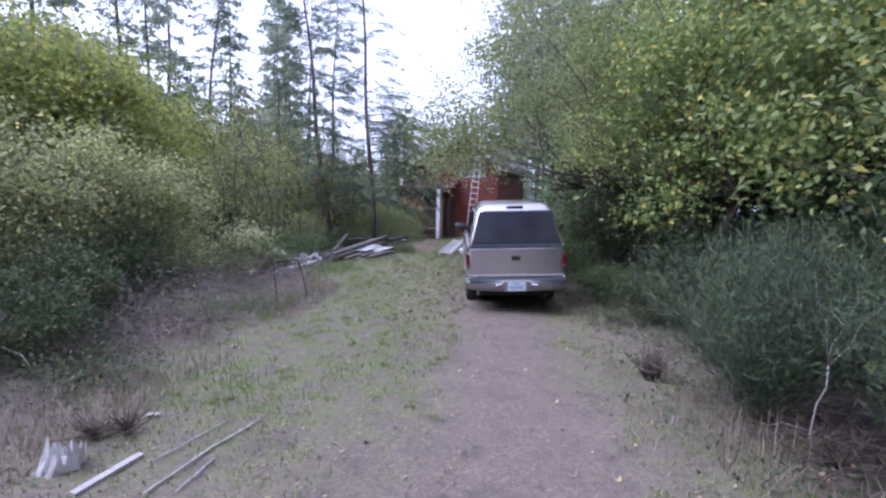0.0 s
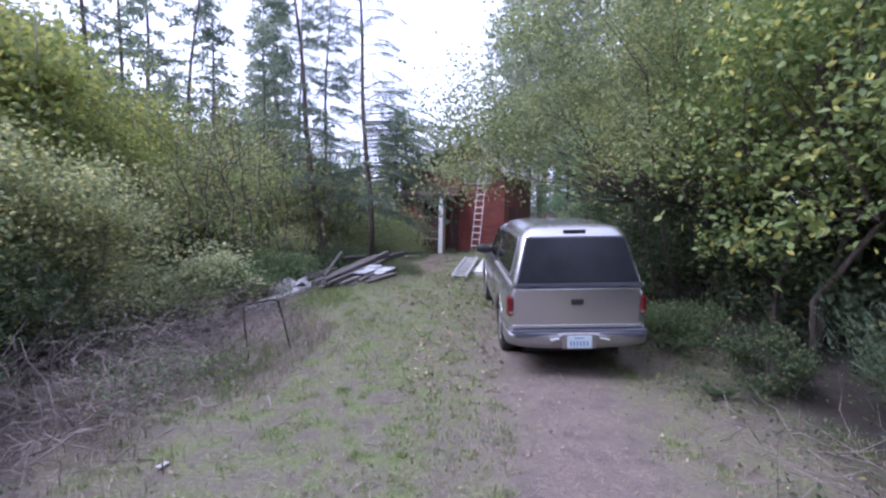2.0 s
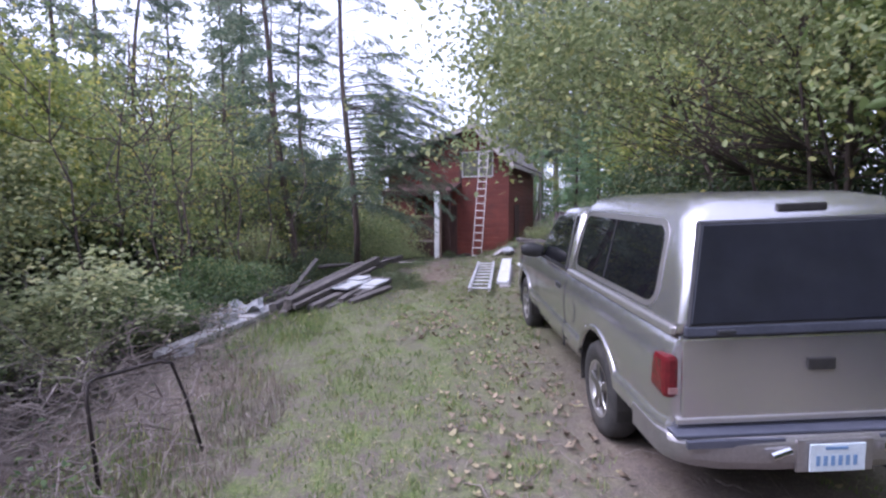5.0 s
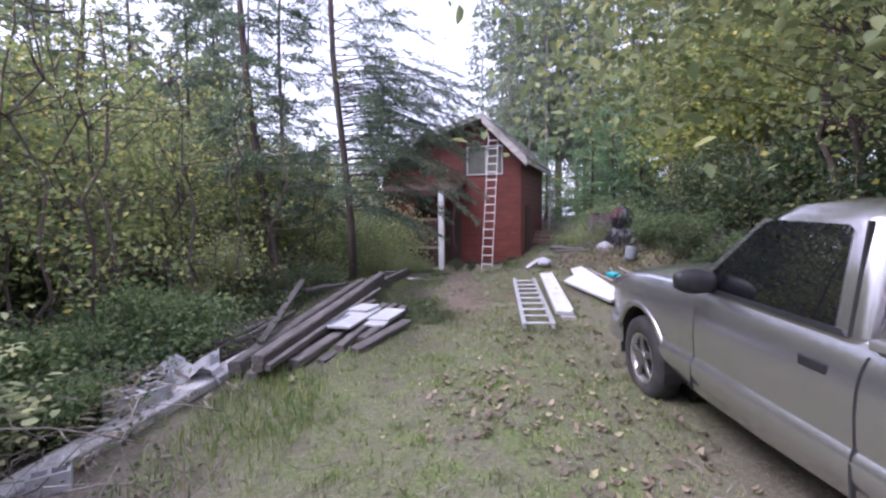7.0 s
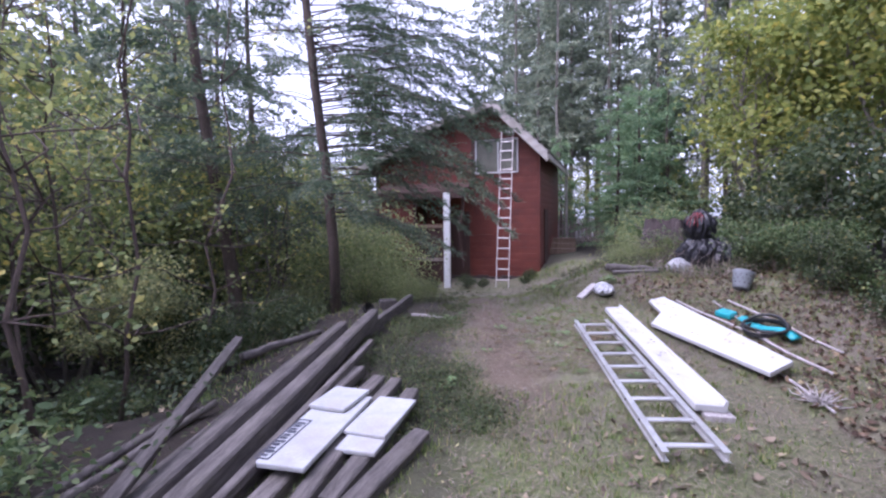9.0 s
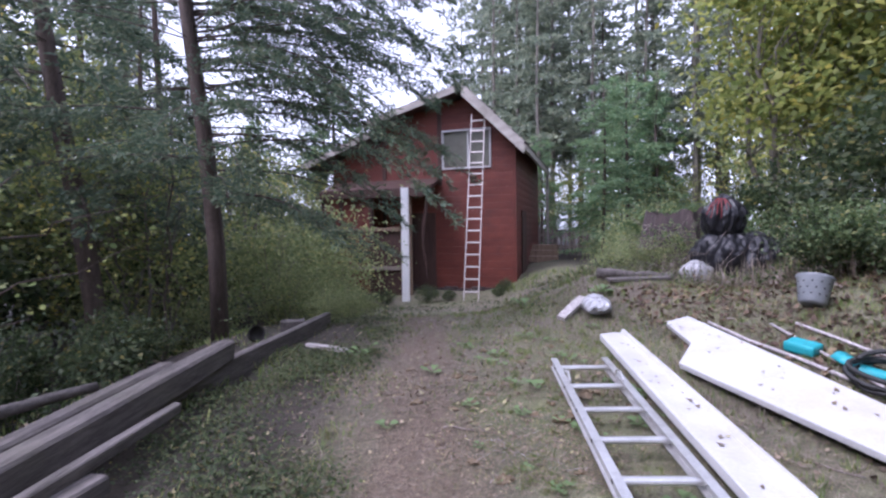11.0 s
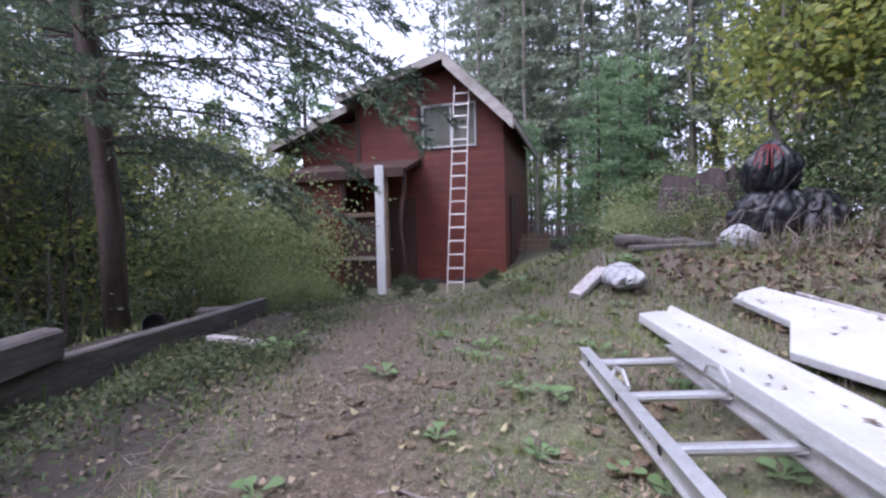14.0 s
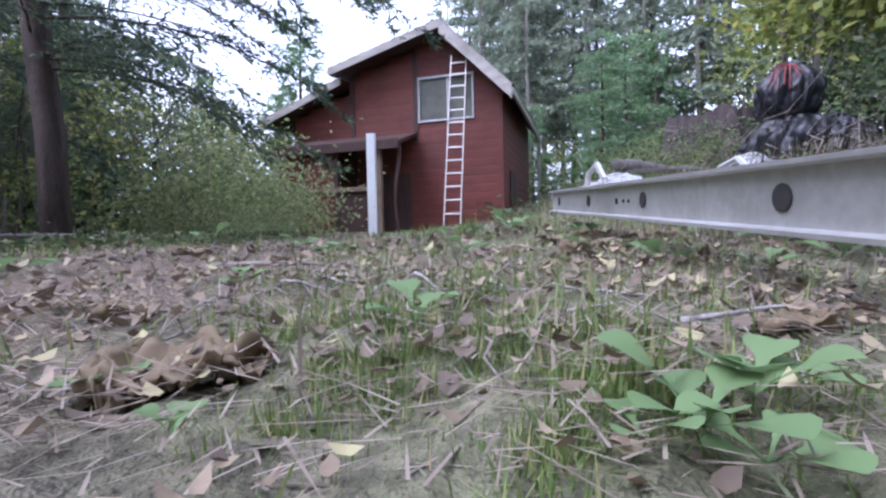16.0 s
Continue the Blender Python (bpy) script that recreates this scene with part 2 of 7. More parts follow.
M_WHEEL = surface("dull_alloy", (0.24, 0.235, 0.235), (0.34, 0.33, 0.33), 6, 0.32, 0.9, 0.0, 80, dirt=(0.16, 0.14, 0.12), dirt_amount=0.5)
M_SILVER = surface("silver_trim_paint", (0.50, 0.48, 0.475), (0.56, 0.54, 0.53), 3, 0.3, 0.8, 0.0, 80, dirt=(0.34, 0.31, 0.29))
M_BUMPER = surface("greyed_bumper_steel", (0.26, 0.25, 0.25), (0.36, 0.34, 0.34), 4, 0.33, 0.75, 0.03, dirt=(0.22, 0.2, 0.18))
M_CHROME = surface("bright_chrome", (0.7, 0.7, 0.71), (0.8, 0.8, 0.8), 5, 0.15, 1.0, 0.0)
M_CARGLASS = glass_dark("tinted_car_glass", (0.006, 0.006, 0.008), 0.012, 0.5, 2.2)
M_HATCH = glass_dark("tinted_hatch_glass", (0.014, 0.015, 0.020), 0.10, 0.3)
M_TAIL = surface("red_lamp_lens", (0.085, 0.008, 0.011), (0.14, 0.012, 0.016), 20, 0.2, bumps=0.1)
M_BACKUP = surface("clear_lamp_lens", (0.2, 0.10, 0.10), (0.3, 0.17, 0.16), 20, 0.2, bumps=0.1)
M_AMBER = surface("amber_lamp_lens", (0.5, 0.18, 0.02), (0.65, 0.25, 0.03), 20, 0.2, bumps=0.1)
M_PLASTIC = surface("black_trim_plastic", (0.015, 0.015, 0.017), (0.035, 0.035, 0.038), 12, 0.5, bumps=0.05)
M_BLUEGREY = surface("blue_grey_trim", (0.05, 0.055, 0.075), (0.08, 0.085, 0.11), 5, 0.4, bumps=0.02)
M_TYRE = surface("tyre_rubber", (0.018, 0.018, 0.018), (0.045, 0.042, 0.04), 10, 0.8, bumps=0.3, dirt=(0.13, 0.11, 0.09))
M_PLATE = surface("white_plate", (0.446, 0.515, 0.560), (0.533, 0.601, 0.640), 30, 0.4, bumps=0)
M_INK = surface("blue_ink", (0.12, 0.22, 0.38), (0.16, 0.26, 0.42), 20, 0.5, bumps=0)
M_FOAM = surface("foam_board_print", (0.02, 0.022, 0.04), (0.05, 0.055, 0.08), 30, 0.5, bumps=0)
M_BASKET = surface("grey_plastic_basket", (0.160, 0.176, 0.192), (0.240, 0.256, 0.272), 6, 0.5, bumps=0.05)
M_FENCE = surface("old_fence_wood", (0.16, 0.13, 0.11), (0.33, 0.28, 0.24), 5, 0.9, bumps=0.3, stretch=(4, 4, 0.7))


def ground_material():
    m, t, p = nodes_of("driveway_ground")
    tc = t.nodes.new("ShaderNodeTexCoord")
    sep = t.nodes.new("ShaderNodeSeparateXYZ")
    link(t, tc.outputs["Object"], sep.inputs[0])
    big = noise_node(t, 0.55, 5.0, 0.65)
    mid = noise_node(t, 3.2, 6.0, 0.7)
    fine = noise_node(t, 28.0, 5.0, 0.7)
    grit = noise_node(t, 120.0, 3.0, 0.7)
    dirt = ramp(t, mid.outputs[0], [(0.3, (0.120, 0.096, 0.083)), (0.55, (0.200, 0.163, 0.142)), (0.75, (0.285, 0.24, 0.212))])
    litter = ramp(t, fine.outputs[0], [(0.35, (0.10, 0.072, 0.058)), (0.55, (0.20, 0.155, 0.12)), (0.68, (0.33, 0.27, 0.205))])
    moss = ramp(t, fine.outputs[0], [(0.32, (0.070, 0.098, 0.030)), (0.55, (0.138, 0.172, 0.055)), (0.7, (0.225, 0.235, 0.10))])
    f1 = ramp(t, mid.outputs[0], [(0.42, (0, 0, 0)), (0.6, (0.65, 0.65, 0.65))])
    base = mixc(t, f1.outputs[0], dirt.outputs[0], litter.outputs[0])

    def band(axis, lo, hi, soft):
        a = t.nodes.new("ShaderNodeMapRange")
        a.interpolation_type = "SMOOTHSTEP"
        a.inputs["From Min"].default_value, a.inputs["From Max"].default_value = lo - soft, lo + soft
        link(t, axis, a.inputs["Value"])
        b = t.nodes.new("ShaderNodeMapRange")
        b.interpolation_type = "SMOOTHSTEP"
        b.inputs["From Min"].default_value, b.inputs["From Max"].default_value = hi - soft, hi + soft
        b.inputs["To Min"].default_value, b.inputs["To Max"].default_value = 1.0, 0.0
        link(t, axis, b.inputs["Value"])
        k = t.nodes.new("ShaderNodeMath")
        k.operation = "MULTIPLY"
        link(t, a.outputs[0], k.inputs[0])
        link(t, b.outputs[0], k.inputs[1])
        return k.outputs[0]

    def times(a, b):
        k = t.nodes.new("ShaderNodeMath")
        k.operation = "MULTIPLY"
        for s, v in zip(k.inputs, (a, b)):
            if isinstance(v, (int, float)):
                s.default_value = v
            else:
                link(t, v, s)
        return k.outputs[0]

    wob = t.nodes.new("ShaderNodeMath")
    wob.operation = "MULTIPLY_ADD"
    wob.inputs[1].default_value, wob.inputs[2].default_value = 2.2, -1.1
    link(t, big.outputs[0], wob.inputs[0])
    wx = t.nodes.new("ShaderNodeMath")
    link(t, sep.outputs[0], wx.inputs[0])
    link(t, wob.outputs[0], wx.inputs[1])
    green = times(band(wx.outputs[0], -2.0, 0.75, 0.5), band(sep.outputs[1], 2.2, 13.6, 1.6))
    patch = ramp(t, mid.outputs[0], [(0.40, (0.12, 0.12, 0.12)), (0.62, (1, 1, 1))])
    green = times(green, patch.outputs[0])
    base = mixc(t, green, base, moss.outputs[0])
    verge = times(times(band(wx.outputs[0], 2.3, 5.0, 0.45), band(sep.outputs[1], 1.0, 7.5, 1.2)), patch.outputs[0])
    base = mixc(t, times(verge, 0.7), base, moss.outputs[0])
    side = ramp(t, big.outputs[0], [(0.36, (0.1, 0.1, 0.1)), (0.58, (0.6, 0.6, 0.6))])
    base = mixc(t, times(side.outputs[0], band(sep.outputs[1], 9.0, 40.0, 2.0)), base, moss.outputs[0])
    # dark humus, deepened to stand for shade under trees and beside the timber
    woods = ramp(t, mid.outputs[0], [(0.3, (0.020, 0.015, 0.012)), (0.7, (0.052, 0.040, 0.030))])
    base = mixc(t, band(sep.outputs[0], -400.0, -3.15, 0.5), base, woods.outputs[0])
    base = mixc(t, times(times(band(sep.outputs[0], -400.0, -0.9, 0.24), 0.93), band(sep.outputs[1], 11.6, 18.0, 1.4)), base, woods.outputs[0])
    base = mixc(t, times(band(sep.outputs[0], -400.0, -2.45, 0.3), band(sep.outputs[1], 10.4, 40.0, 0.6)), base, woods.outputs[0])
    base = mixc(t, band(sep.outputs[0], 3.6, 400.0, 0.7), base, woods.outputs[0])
    trod = ramp(t, fine.outputs[0], [(0.3, (0.100, 0.074, 0.052)), (0.55, (0.160, 0.120, 0.086)), (0.75, (0.220, 0.170, 0.126))])
    worn = ramp(t, mid.outputs[0], [(0.34, (0.55, 0.55, 0.55)), (0.5, (1, 1, 1))])
    nx = t.nodes.new("ShaderNodeMath")
    nx.operation = "MULTIPLY_ADD"
    nx.inputs[1].default_value = 0.35
    link(t, mid.outputs[0], nx.inputs[0])
    link(t, sep.outputs[0], nx.inputs[2])
    base = mixc(t, times(times(band(nx.outputs[0], -0.53, 0.02, 0.16), band(sep.outputs[1], 12.6, 18.2, 1.0)), worn.outputs[0]), base, trod.outputs[0])
    speck = ramp(t, grit.outputs[0], [(0.35, (0.52, 0.52, 0.52)), (0.65, (1.16, 1.16, 1.16))])
    base = mixc(t, 1.0, base, speck.outputs[0], "MULTIPLY")
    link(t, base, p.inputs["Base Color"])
    p.inputs["Roughness"].default_value = 0.95
    bump(t, fine.outputs[0], p, 0.7, 0.03)
    return m


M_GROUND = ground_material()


# ---- mesh helpers ----
def thing(name, m, label, category, group="", kind=""):
    ob = new(name)
    ob.empty_display_size = 0.1
    ob.matrix_world = m
    return tagged(ob, label, category, group, kind)


def mesh_from(name, bm, mat, smooth=False):
    me = bpy.data.meshes.new(name)
    bmesh.ops.recalc_face_normals(bm, faces=bm.faces)
    bm.to_mesh(me)
    bm.free()
    me.materials.append(mat)
    if smooth:
        me.polygons.foreach_set("use_smooth", [True] * len(me.polygons))
    return me


def part(name, bm, mat, parent, label="", smooth=False, bevel=0.0):
    me = bm if isinstance(bm, bpy.types.Mesh) else mesh_from(name, bm, mat, smooth)
    ob = new(name, me)
    ob.parent = parent
    if bevel:
        b = ob.modifiers.new("edge", "BEVEL")
        b.width, b.segments, b.limit_method = bevel, 2, "ANGLE"
    return tagged(ob, label)


def single(name, bm, mat, m, label, category, group="", kind="", smooth=False, bevel=0.0):
    ob = part(name, bm, mat, None, "", smooth, bevel)
    ob.matrix_world = m
    return tagged(ob, label, category, group, kind)


def box(bm, x0, x1, y0, y1, z0, z1, m=None):
    vs = [bm.verts.new((x, y, z)) for x in (x0, x1) for y in (y0, y1) for z in (z0, z1)]
    for f in ((0, 1, 3, 2), (4, 6, 7, 5), (0, 4, 5, 1), (2, 3, 7, 6), (0, 2, 6, 4), (1, 5, 7, 3)):
        bm.faces.new([vs[i] for i in f])
    if m is not None:
        bmesh.ops.transform(bm, matrix=m, verts=vs)
    return vs


def tube(bm, pts, radii, n=6, cap=True):
    """A tapered tube along points."""
    pts = [Vector(p) for p in pts]
    if isinstance(radii, (int, float)):
        radii = [radii] * len(pts)
    rings = []
    for i, p in enumerate(pts):
        d = (pts[min(i + 1, len(pts) - 1)] - pts[max(i - 1, 0)]).normalized()
        a = d.orthogonal().normalized() if abs(d.z) > 0.9 else d.cross(Vector((0, 0, 1))).normalized()
        b = d.cross(a)
        rings.append([bm.verts.new(p + (a * math.cos(2 * math.pi * k / n) + b * math.sin(2 * math.pi * k / n)) * radii[i]) for k in range(n)])
    for r0, r1 in zip(rings, rings[1:]):
        for k in range(n):
            bm.faces.new((r0[k], r0[(k + 1) % n], r1[(k + 1) % n], r1[k]))
    if cap:
        bm.faces.new(rings[0][::-1])
        bm.faces.new(rings[-1])


def prism(bm, poly, axis, lo, hi):
    """A flat outline pushed from lo to hi along an axis."""
    def at(a, b, v):
        return {"x": (v, a, b), "y": (a, v, b), "z": (a, b, v)}[axis]
    r0 = [bm.verts.new(at(a, b, lo)) for a, b in poly]
    r1 = [bm.verts.new(at(a, b, hi)) for a, b in poly]
    n = len(poly)
    for k in range(n):
        bm.faces.new((r0[k], r0[(k + 1) % n], r1[(k + 1) % n], r1[k]))
    bm.faces.new(r0[::-1])
    bm.faces.new(r1)


def loft(bm, rings, close=True):
    rows = [[bm.verts.new(p) for p in r] for r in rings]
    n = len(rows[0])
    for r0, r1 in zip(rows, rows[1:]):
        for k in range(n if close else n - 1):
            bm.faces.new((r0[k], r0[(k + 1) % n], r1[(k + 1) % n], r1[k]))
    if close:
        bm.faces.new(rows[0][::-1])
        bm.faces.new(rows[-1])
    return rows


def ring_profile(bm, profile, n=32, axis="x", cap=True):
    """A turned shape: (along, radius) pairs round an axis."""
    rows = []
    for a, r in profile:
        rows.append([bm.verts.new({"x": (a, r * math.cos(2 * math.pi * k / n), r * math.sin(2 * math.pi * k / n)), "z": (r * math.cos(2 * math.pi * k / n), r * math.sin(2 * math.pi * k / n), a)}[axis]) for k in range(n)])
    for r0, r1 in zip(rows, rows[1:]):
        for k in range(n):
            bm.faces.new((r0[k], r0[(k + 1) % n], r1[(k + 1) % n], r1[k]))
    if cap:
        bm.faces.new(rows[0][::-1])
        bm.faces.new(rows[-1])


def quick_mesh(name, verts, faces, mat, smooth=False):
    """A mesh from arrays; all faces have the same number of corners."""
    verts, faces = np.asarray(verts, np.float32), np.asarray(faces, np.int32)
    me = bpy.data.meshes.new(name)
    k = faces.shape[1]
    me.vertices.add(len(verts))
    me.vertices.foreach_set("co", verts.ravel())
    me.loops.add(faces.size)
    me.loops.foreach_set("vertex_index", faces.ravel())
    me.polygons.add(len(faces))
    me.polygons.foreach_set("loop_start", np.arange(0, faces.size, k, dtype=np.int32))
    me.polygons.foreach_set("loop_total", np.full(len(faces), k, np.int32))
    if smooth:
        me.polygons.foreach_set("use_smooth", [True] * len(faces))
    me.update(calc_edges=True)
    me.materials.append(mat)
    return me


# ---- ground ----
def step(v):
    v = np.clip(v, 0, 1)
    return v * v * (3 - 2 * v)


def land(x, y):
    """Height of the ground: a drive that climbs to a low crest, a bank on one side, a dip towards the house."""
    h = 0.45 * step((y - 6.5) / 9) - 0.68 * step((y - 16) / 6.5)
    h = h + 0.72 * step((x - 0.8) / 3) * step((y - 12.3) / 4)
    h = h - 0.6 * step((-x - 3) / 4) * step((y - 8) / 3)
    h = h + 0.10 * step((-x - 1.8) / 1.5) * step((8.5 - y) / 3)
    h = h + 0.38 * np.exp(-((x - 1.6) / 0.8) ** 2 - ((y - 17.2) / 1.1) ** 2)
    h = h - 0.24 * np.exp(-((x - 3.1) / 0.75) ** 2 - ((y - 16.6) / 0.9) ** 2)
    h = h - (0.10 * step((-x - 1.0) / 0.8) + 0.45 * step((-x - 2.4) / 1.6)) * step((y - 12.5) / 1.5) * (1 - step((y - 18.5) / 2.5))
    h = h + 0.045 * np.exp(-((x - 0.28) / 0.2) ** 2 - ((y - 14.5) / 0.4) ** 2)
    h = h + 0.075 * np.exp(-((x - 0.95) / 0.5) ** 2 - ((y - 16.3) / 0.9) ** 2)
    return h


def lumps(x, y):
    near = np.clip(1.6 - np.abs(x - 0.2) * 1.3, 0, 1) * np.clip(2.0 - np.abs(y - 14.0) * 1.8, 0, 1)
    clods = near * (0.007 * np.sin(31 * x + 9 * y) * np.sin(27 * y - 11 * x + 1) + 0.004 * np.sin(67 * x + 1.3) * np.sin(59 * y + 23 * x))
    return clods + 0.018 * np.sin(1.9 * x + 0.8 * y) * np.sin(1.3 * y - 0.7 * x) + 0.008 * np.sin(5.1 * x + 1.3) * np.sin(4.3 * y + 0.4 * x) + 0.004 * np.sin(13 * x + 3 * y) * np.sin(11 * y)


def gz(x, y):
    return float(land(np.float64(x), np.float64(y)) + lumps(np.float64(x), np.float64(y)))


def build_ground():
    far = np.array([9, 14, 22, 35, 60, 110, 220, 500])
    xs = np.concatenate([-6 - far[::-1], np.arange(-6, -0.65, 0.1), np.arange(-0.6, 1.0, 0.025), np.arange(1.0, 6.01, 0.1), 6 + far])
    ys = np.concatenate([-4 - far[::-1], np.arange(-4, 13.25, 0.1), np.arange(13.3, 14.9, 0.025), np.arange(14.9, 28.01, 0.1), 28 + far])
    X, Y = np.meshgrid(xs, ys)
    Z = land(X, Y) + lumps(X, Y)
    rng = np.random.default_rng(3)
    near = (np.abs(X) < 6) & (Y > -4) & (Y < 28)
    Z = Z + near * rng.normal(0, 0.004, X.shape)
    n, m = X.shape
    idx = np.arange(n * m).reshape(n, m)
    faces = np.stack([idx[:-1, :-1], idx[:-1, 1:], idx[1:, 1:], idx[1:, :-1]], -1).reshape(-1, 4)
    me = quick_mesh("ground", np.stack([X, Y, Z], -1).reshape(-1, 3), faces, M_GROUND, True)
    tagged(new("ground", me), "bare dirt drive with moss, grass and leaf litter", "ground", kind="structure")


build_ground()

# ---- house ----
HOUSE = pose(1.88, 24.3, 0, 0, 0, -20)
RIDGE_U, RIDGE_Z, SLOPE_R, SLOPE_L = -1.15, 5.12, 1.0, 0.27
U0, U1, UX = -3.65, 0.10, -5.4
WIN = (-1.85, -0.53, 3.18, 4.17)
DEPTH = 5.2


def roof_z(u):
    return RIDGE_Z - (SLOPE_R * (u - RIDGE_U) if u > RIDGE_U else SLOPE_L * (RIDGE_U - u))


def build_house():
    house = thing("house", HOUSE, "small red log-sided cabin with asymmetric gable roof", "house")
    # walls: a backing with the window's opening, then planks
    front = new("front_wall")
    front.parent = house
    bm = bmesh.new()
    base = -0.6
    prism(bm, [(U0, base), (WIN[0], base), (WIN[0], roof_z(WIN[0])), (U0, roof_z(U0))], "y", 0.05, 0.2)
    prism(bm, [(WIN[0], base), (WIN[1], base), (WIN[1], WIN[2]), (WIN[0], WIN[2])], "y", 0.05, 0.2)
    prism(bm, [(WIN[0], WIN[3]), (WIN[1], WIN[3]), (WIN[1], roof_z(WIN[1])), (RIDGE_U, RIDGE_Z), (WIN[0], roof_z(WIN[0]))], "y", 0.05, 0.2)
    prism(bm, [(WIN[1], base), (U1, base), (U1, roof_z(U1)), (WIN[1], roof_z(WIN[1]))], "y", 0.05, 0.2)
    part("backing", bm, M_RED, front)
    rng = random.Random(5)
    rows = 28
    h = 0.2
    for k in range(rows):
        z0, z1 = base + k * h, base + (k + 1) * h
        zm = (z0 + z1) / 2
        for s0, s1 in ((U0, -1.95), (-1.95, U1)):
            lo, hi = s0, s1
            if zm > roof_z(hi):
                hi = RIDGE_U + (RIDGE_Z - zm) / SLOPE_R
            if zm > roof_z(lo):
                lo = RIDGE_U - (RIDGE_Z - zm) / SLOPE_L
            if hi - lo < 0.05 or zm > RIDGE_Z:
                continue
            spans = [(lo, hi)]
            if WIN[2] < zm < WIN[3] and s1 == U1:
                spans = [(lo, WIN[0]), (WIN[1], hi)]
            for a, b in spans:
                if b - a < 0.04:
                    continue
                bm = bmesh.new()
                d = rng.uniform(0, 0.003)
                prism(bm, [(0.05, z0 + 0.001), (0.004 - d, z0 + 0.001), (0.001 - d, z0 + 0.02), (0.0 - d, zm), (0.001 - d, z1 - 0.02), (0.004 - d, z1 - 0.001), (0.05, z1 - 0.001)], "x", a, b)
                part("siding_plank", bm, M_RED, front)
    side = new("side_wall")
    side.parent = house
    bm = bmesh.new()
    box(bm, U1 - 0.2, U1, 0.05, DEPTH, base, roof_z(U1) + 0.0)
    part("backing", bm, M_RED, side)
    for k in range(int((roof_z(U1) - base) / h)):
        z0, z1 = base + k * h, base + (k + 1) * h
        bm = bmesh.new()
        ring = [(U1 + 0.002, z0 + 0.001), (U1 + 0.036, z0 + 0.001), (U1 + 0.046, (z0 + z1) / 2), (U1 + 0.036, z1 - 0.001), (U1 + 0.002, z1 - 0.001)]
        prism(bm, ring, "y", 0.06, DEPTH)
        part("siding_plank", bm, M_RED, side)
    bm = bmesh.new()
    box(bm, U1 - 0.03, U1 + 0.075, -0.03, 0.09, base, roof_z(U1) - 0.02)
    part("corner_board", bm, M_RED, house, bevel=0.006)
    bm = bmesh.new()
    box(bm, U1 + 0.055, U1 + 0.08, 1.0, 1.9, base, 2.0)
    part("side_door", bm, M_TRIM, house, "dark brown side door", bevel=0.006)
    bm = bmesh.new()
    prism(bm, [(UX, base), (U1, base), (U1, roof_z(U1)), (RIDGE_U, RIDGE_Z), (U0, roof_z(U0)), (UX, 3.6)], "y", DEPTH, DEPTH + 0.15)
    part("back_wall", bm, M_RED, house)
    # lower wing
    wing = new("wing_wall")
    wing.parent = house
    wz0, wz1 = 4.12, 3.55
    bm = bmesh.new()
    prism(bm, [(UX, base), (U0, base), (U0, wz0), (UX, wz1)], "y", 0.16, 0.3)
    part("backing", bm, M_RED, wing)
    for k in range(24):
        z0, z1 = base + k * h, base + (k + 1) * h
        zm = (z0 + z1) / 2
        lo = UX if zm < wz1 else UX + (zm - wz1) / (wz0 - wz1) * (U0 - UX)
        if zm > wz0 or U0 - lo < 0.05:
            continue
        bm = bmesh.new()
        prism(bm, [(0.15, z0 + 0.001), (0.104, z0 + 0.001), (0.101, z0 + 0.02), (0.10, zm), (0.101, z1 - 0.02), (0.104, z1 - 0.001), (0.15, z1 - 0.001)], "x", lo, U0 - 0.002)
        part("siding_plank", bm, M_RED, wing)
    bm = bmesh.new()
    box(bm, UX, UX + 0.15, 0.3, DEPTH, base, wz1)
    part("wing_side", bm, M_RED, house)
    # dark upright trims
    for u, z0, z1 in ((U0, base, roof_z(U0) - 0.05), (-1.95, 2.7, roof_z(-1.95) - 0.05)):
        bm = bmesh.new()
        box(bm, u - 0.055, u + 0.055, -0.035, 0.03, z0, z1)
        part("upright_trim", bm, M_TRIM, house, "dark brown upright board", bevel=0.005)
    # window
    wn = new("window")
    wn.parent = house
    tagged(wn, "white-framed sliding window")
    a, b, c, d = WIN
    for nm, bx in (("sill", (a - 0.035, b + 0.035, c - 0.045, c + 0.005)), ("head", (a - 0.035, b + 0.035, d - 0.005, d + 0.045)), ("jamb", (a - 0.035, a + 0.01, c + 0.006, d - 0.006)), ("jamb", (b - 0.01, b + 0.035, c + 0.006, d - 0.006))):
        bm = bmesh.new()
        box(bm, bx[0], bx[1], -0.04, 0.07, bx[2], bx[3])
        part(nm, bm, M_WHITE, wn, bevel=0.005)
    bm = bmesh.new()
    mu = a + 0.54 * (b - a)
    box(bm, mu - 0.025, mu + 0.025, -0.01, 0.07, c, d)
    part("mullion", bm, M_WHITE, wn)
    for p0, p1, yy in ((a, mu - 0.025, 0.04), (mu + 0.025, b, 0.06)):
        bm = bmesh.new()
        box(bm, p0 + 0.01, p1 - 0.01, yy, yy + 0.012, c, d)
        part("pane", bm, M_PANE, wn)
    # roof: right slope, left slope, wing slope, with shingle courses
    over, back = -0.55, DEPTH + 0.4

    def slope(name, u_top, z_top, u_low, z_low, thick, courses, y0, cols):
        rf = new(name)
        rf.parent = house
        bm = bmesh.new()
        prism(bm, [(u_top, z_top), (u_low, z_low), (u_low, z_low - thick), (u_top, z_top - thick)], "y", y0, back)
        part("roof_deck", bm, M_TRIM, rf)
        du, dz = (u_low - u_top) / courses, (z_low - z_top) / courses
        ln = math.hypot(du, dz)
        nx, nz = (-dz / ln, du / ln) if du > 0 else (dz / ln, -du / ln)
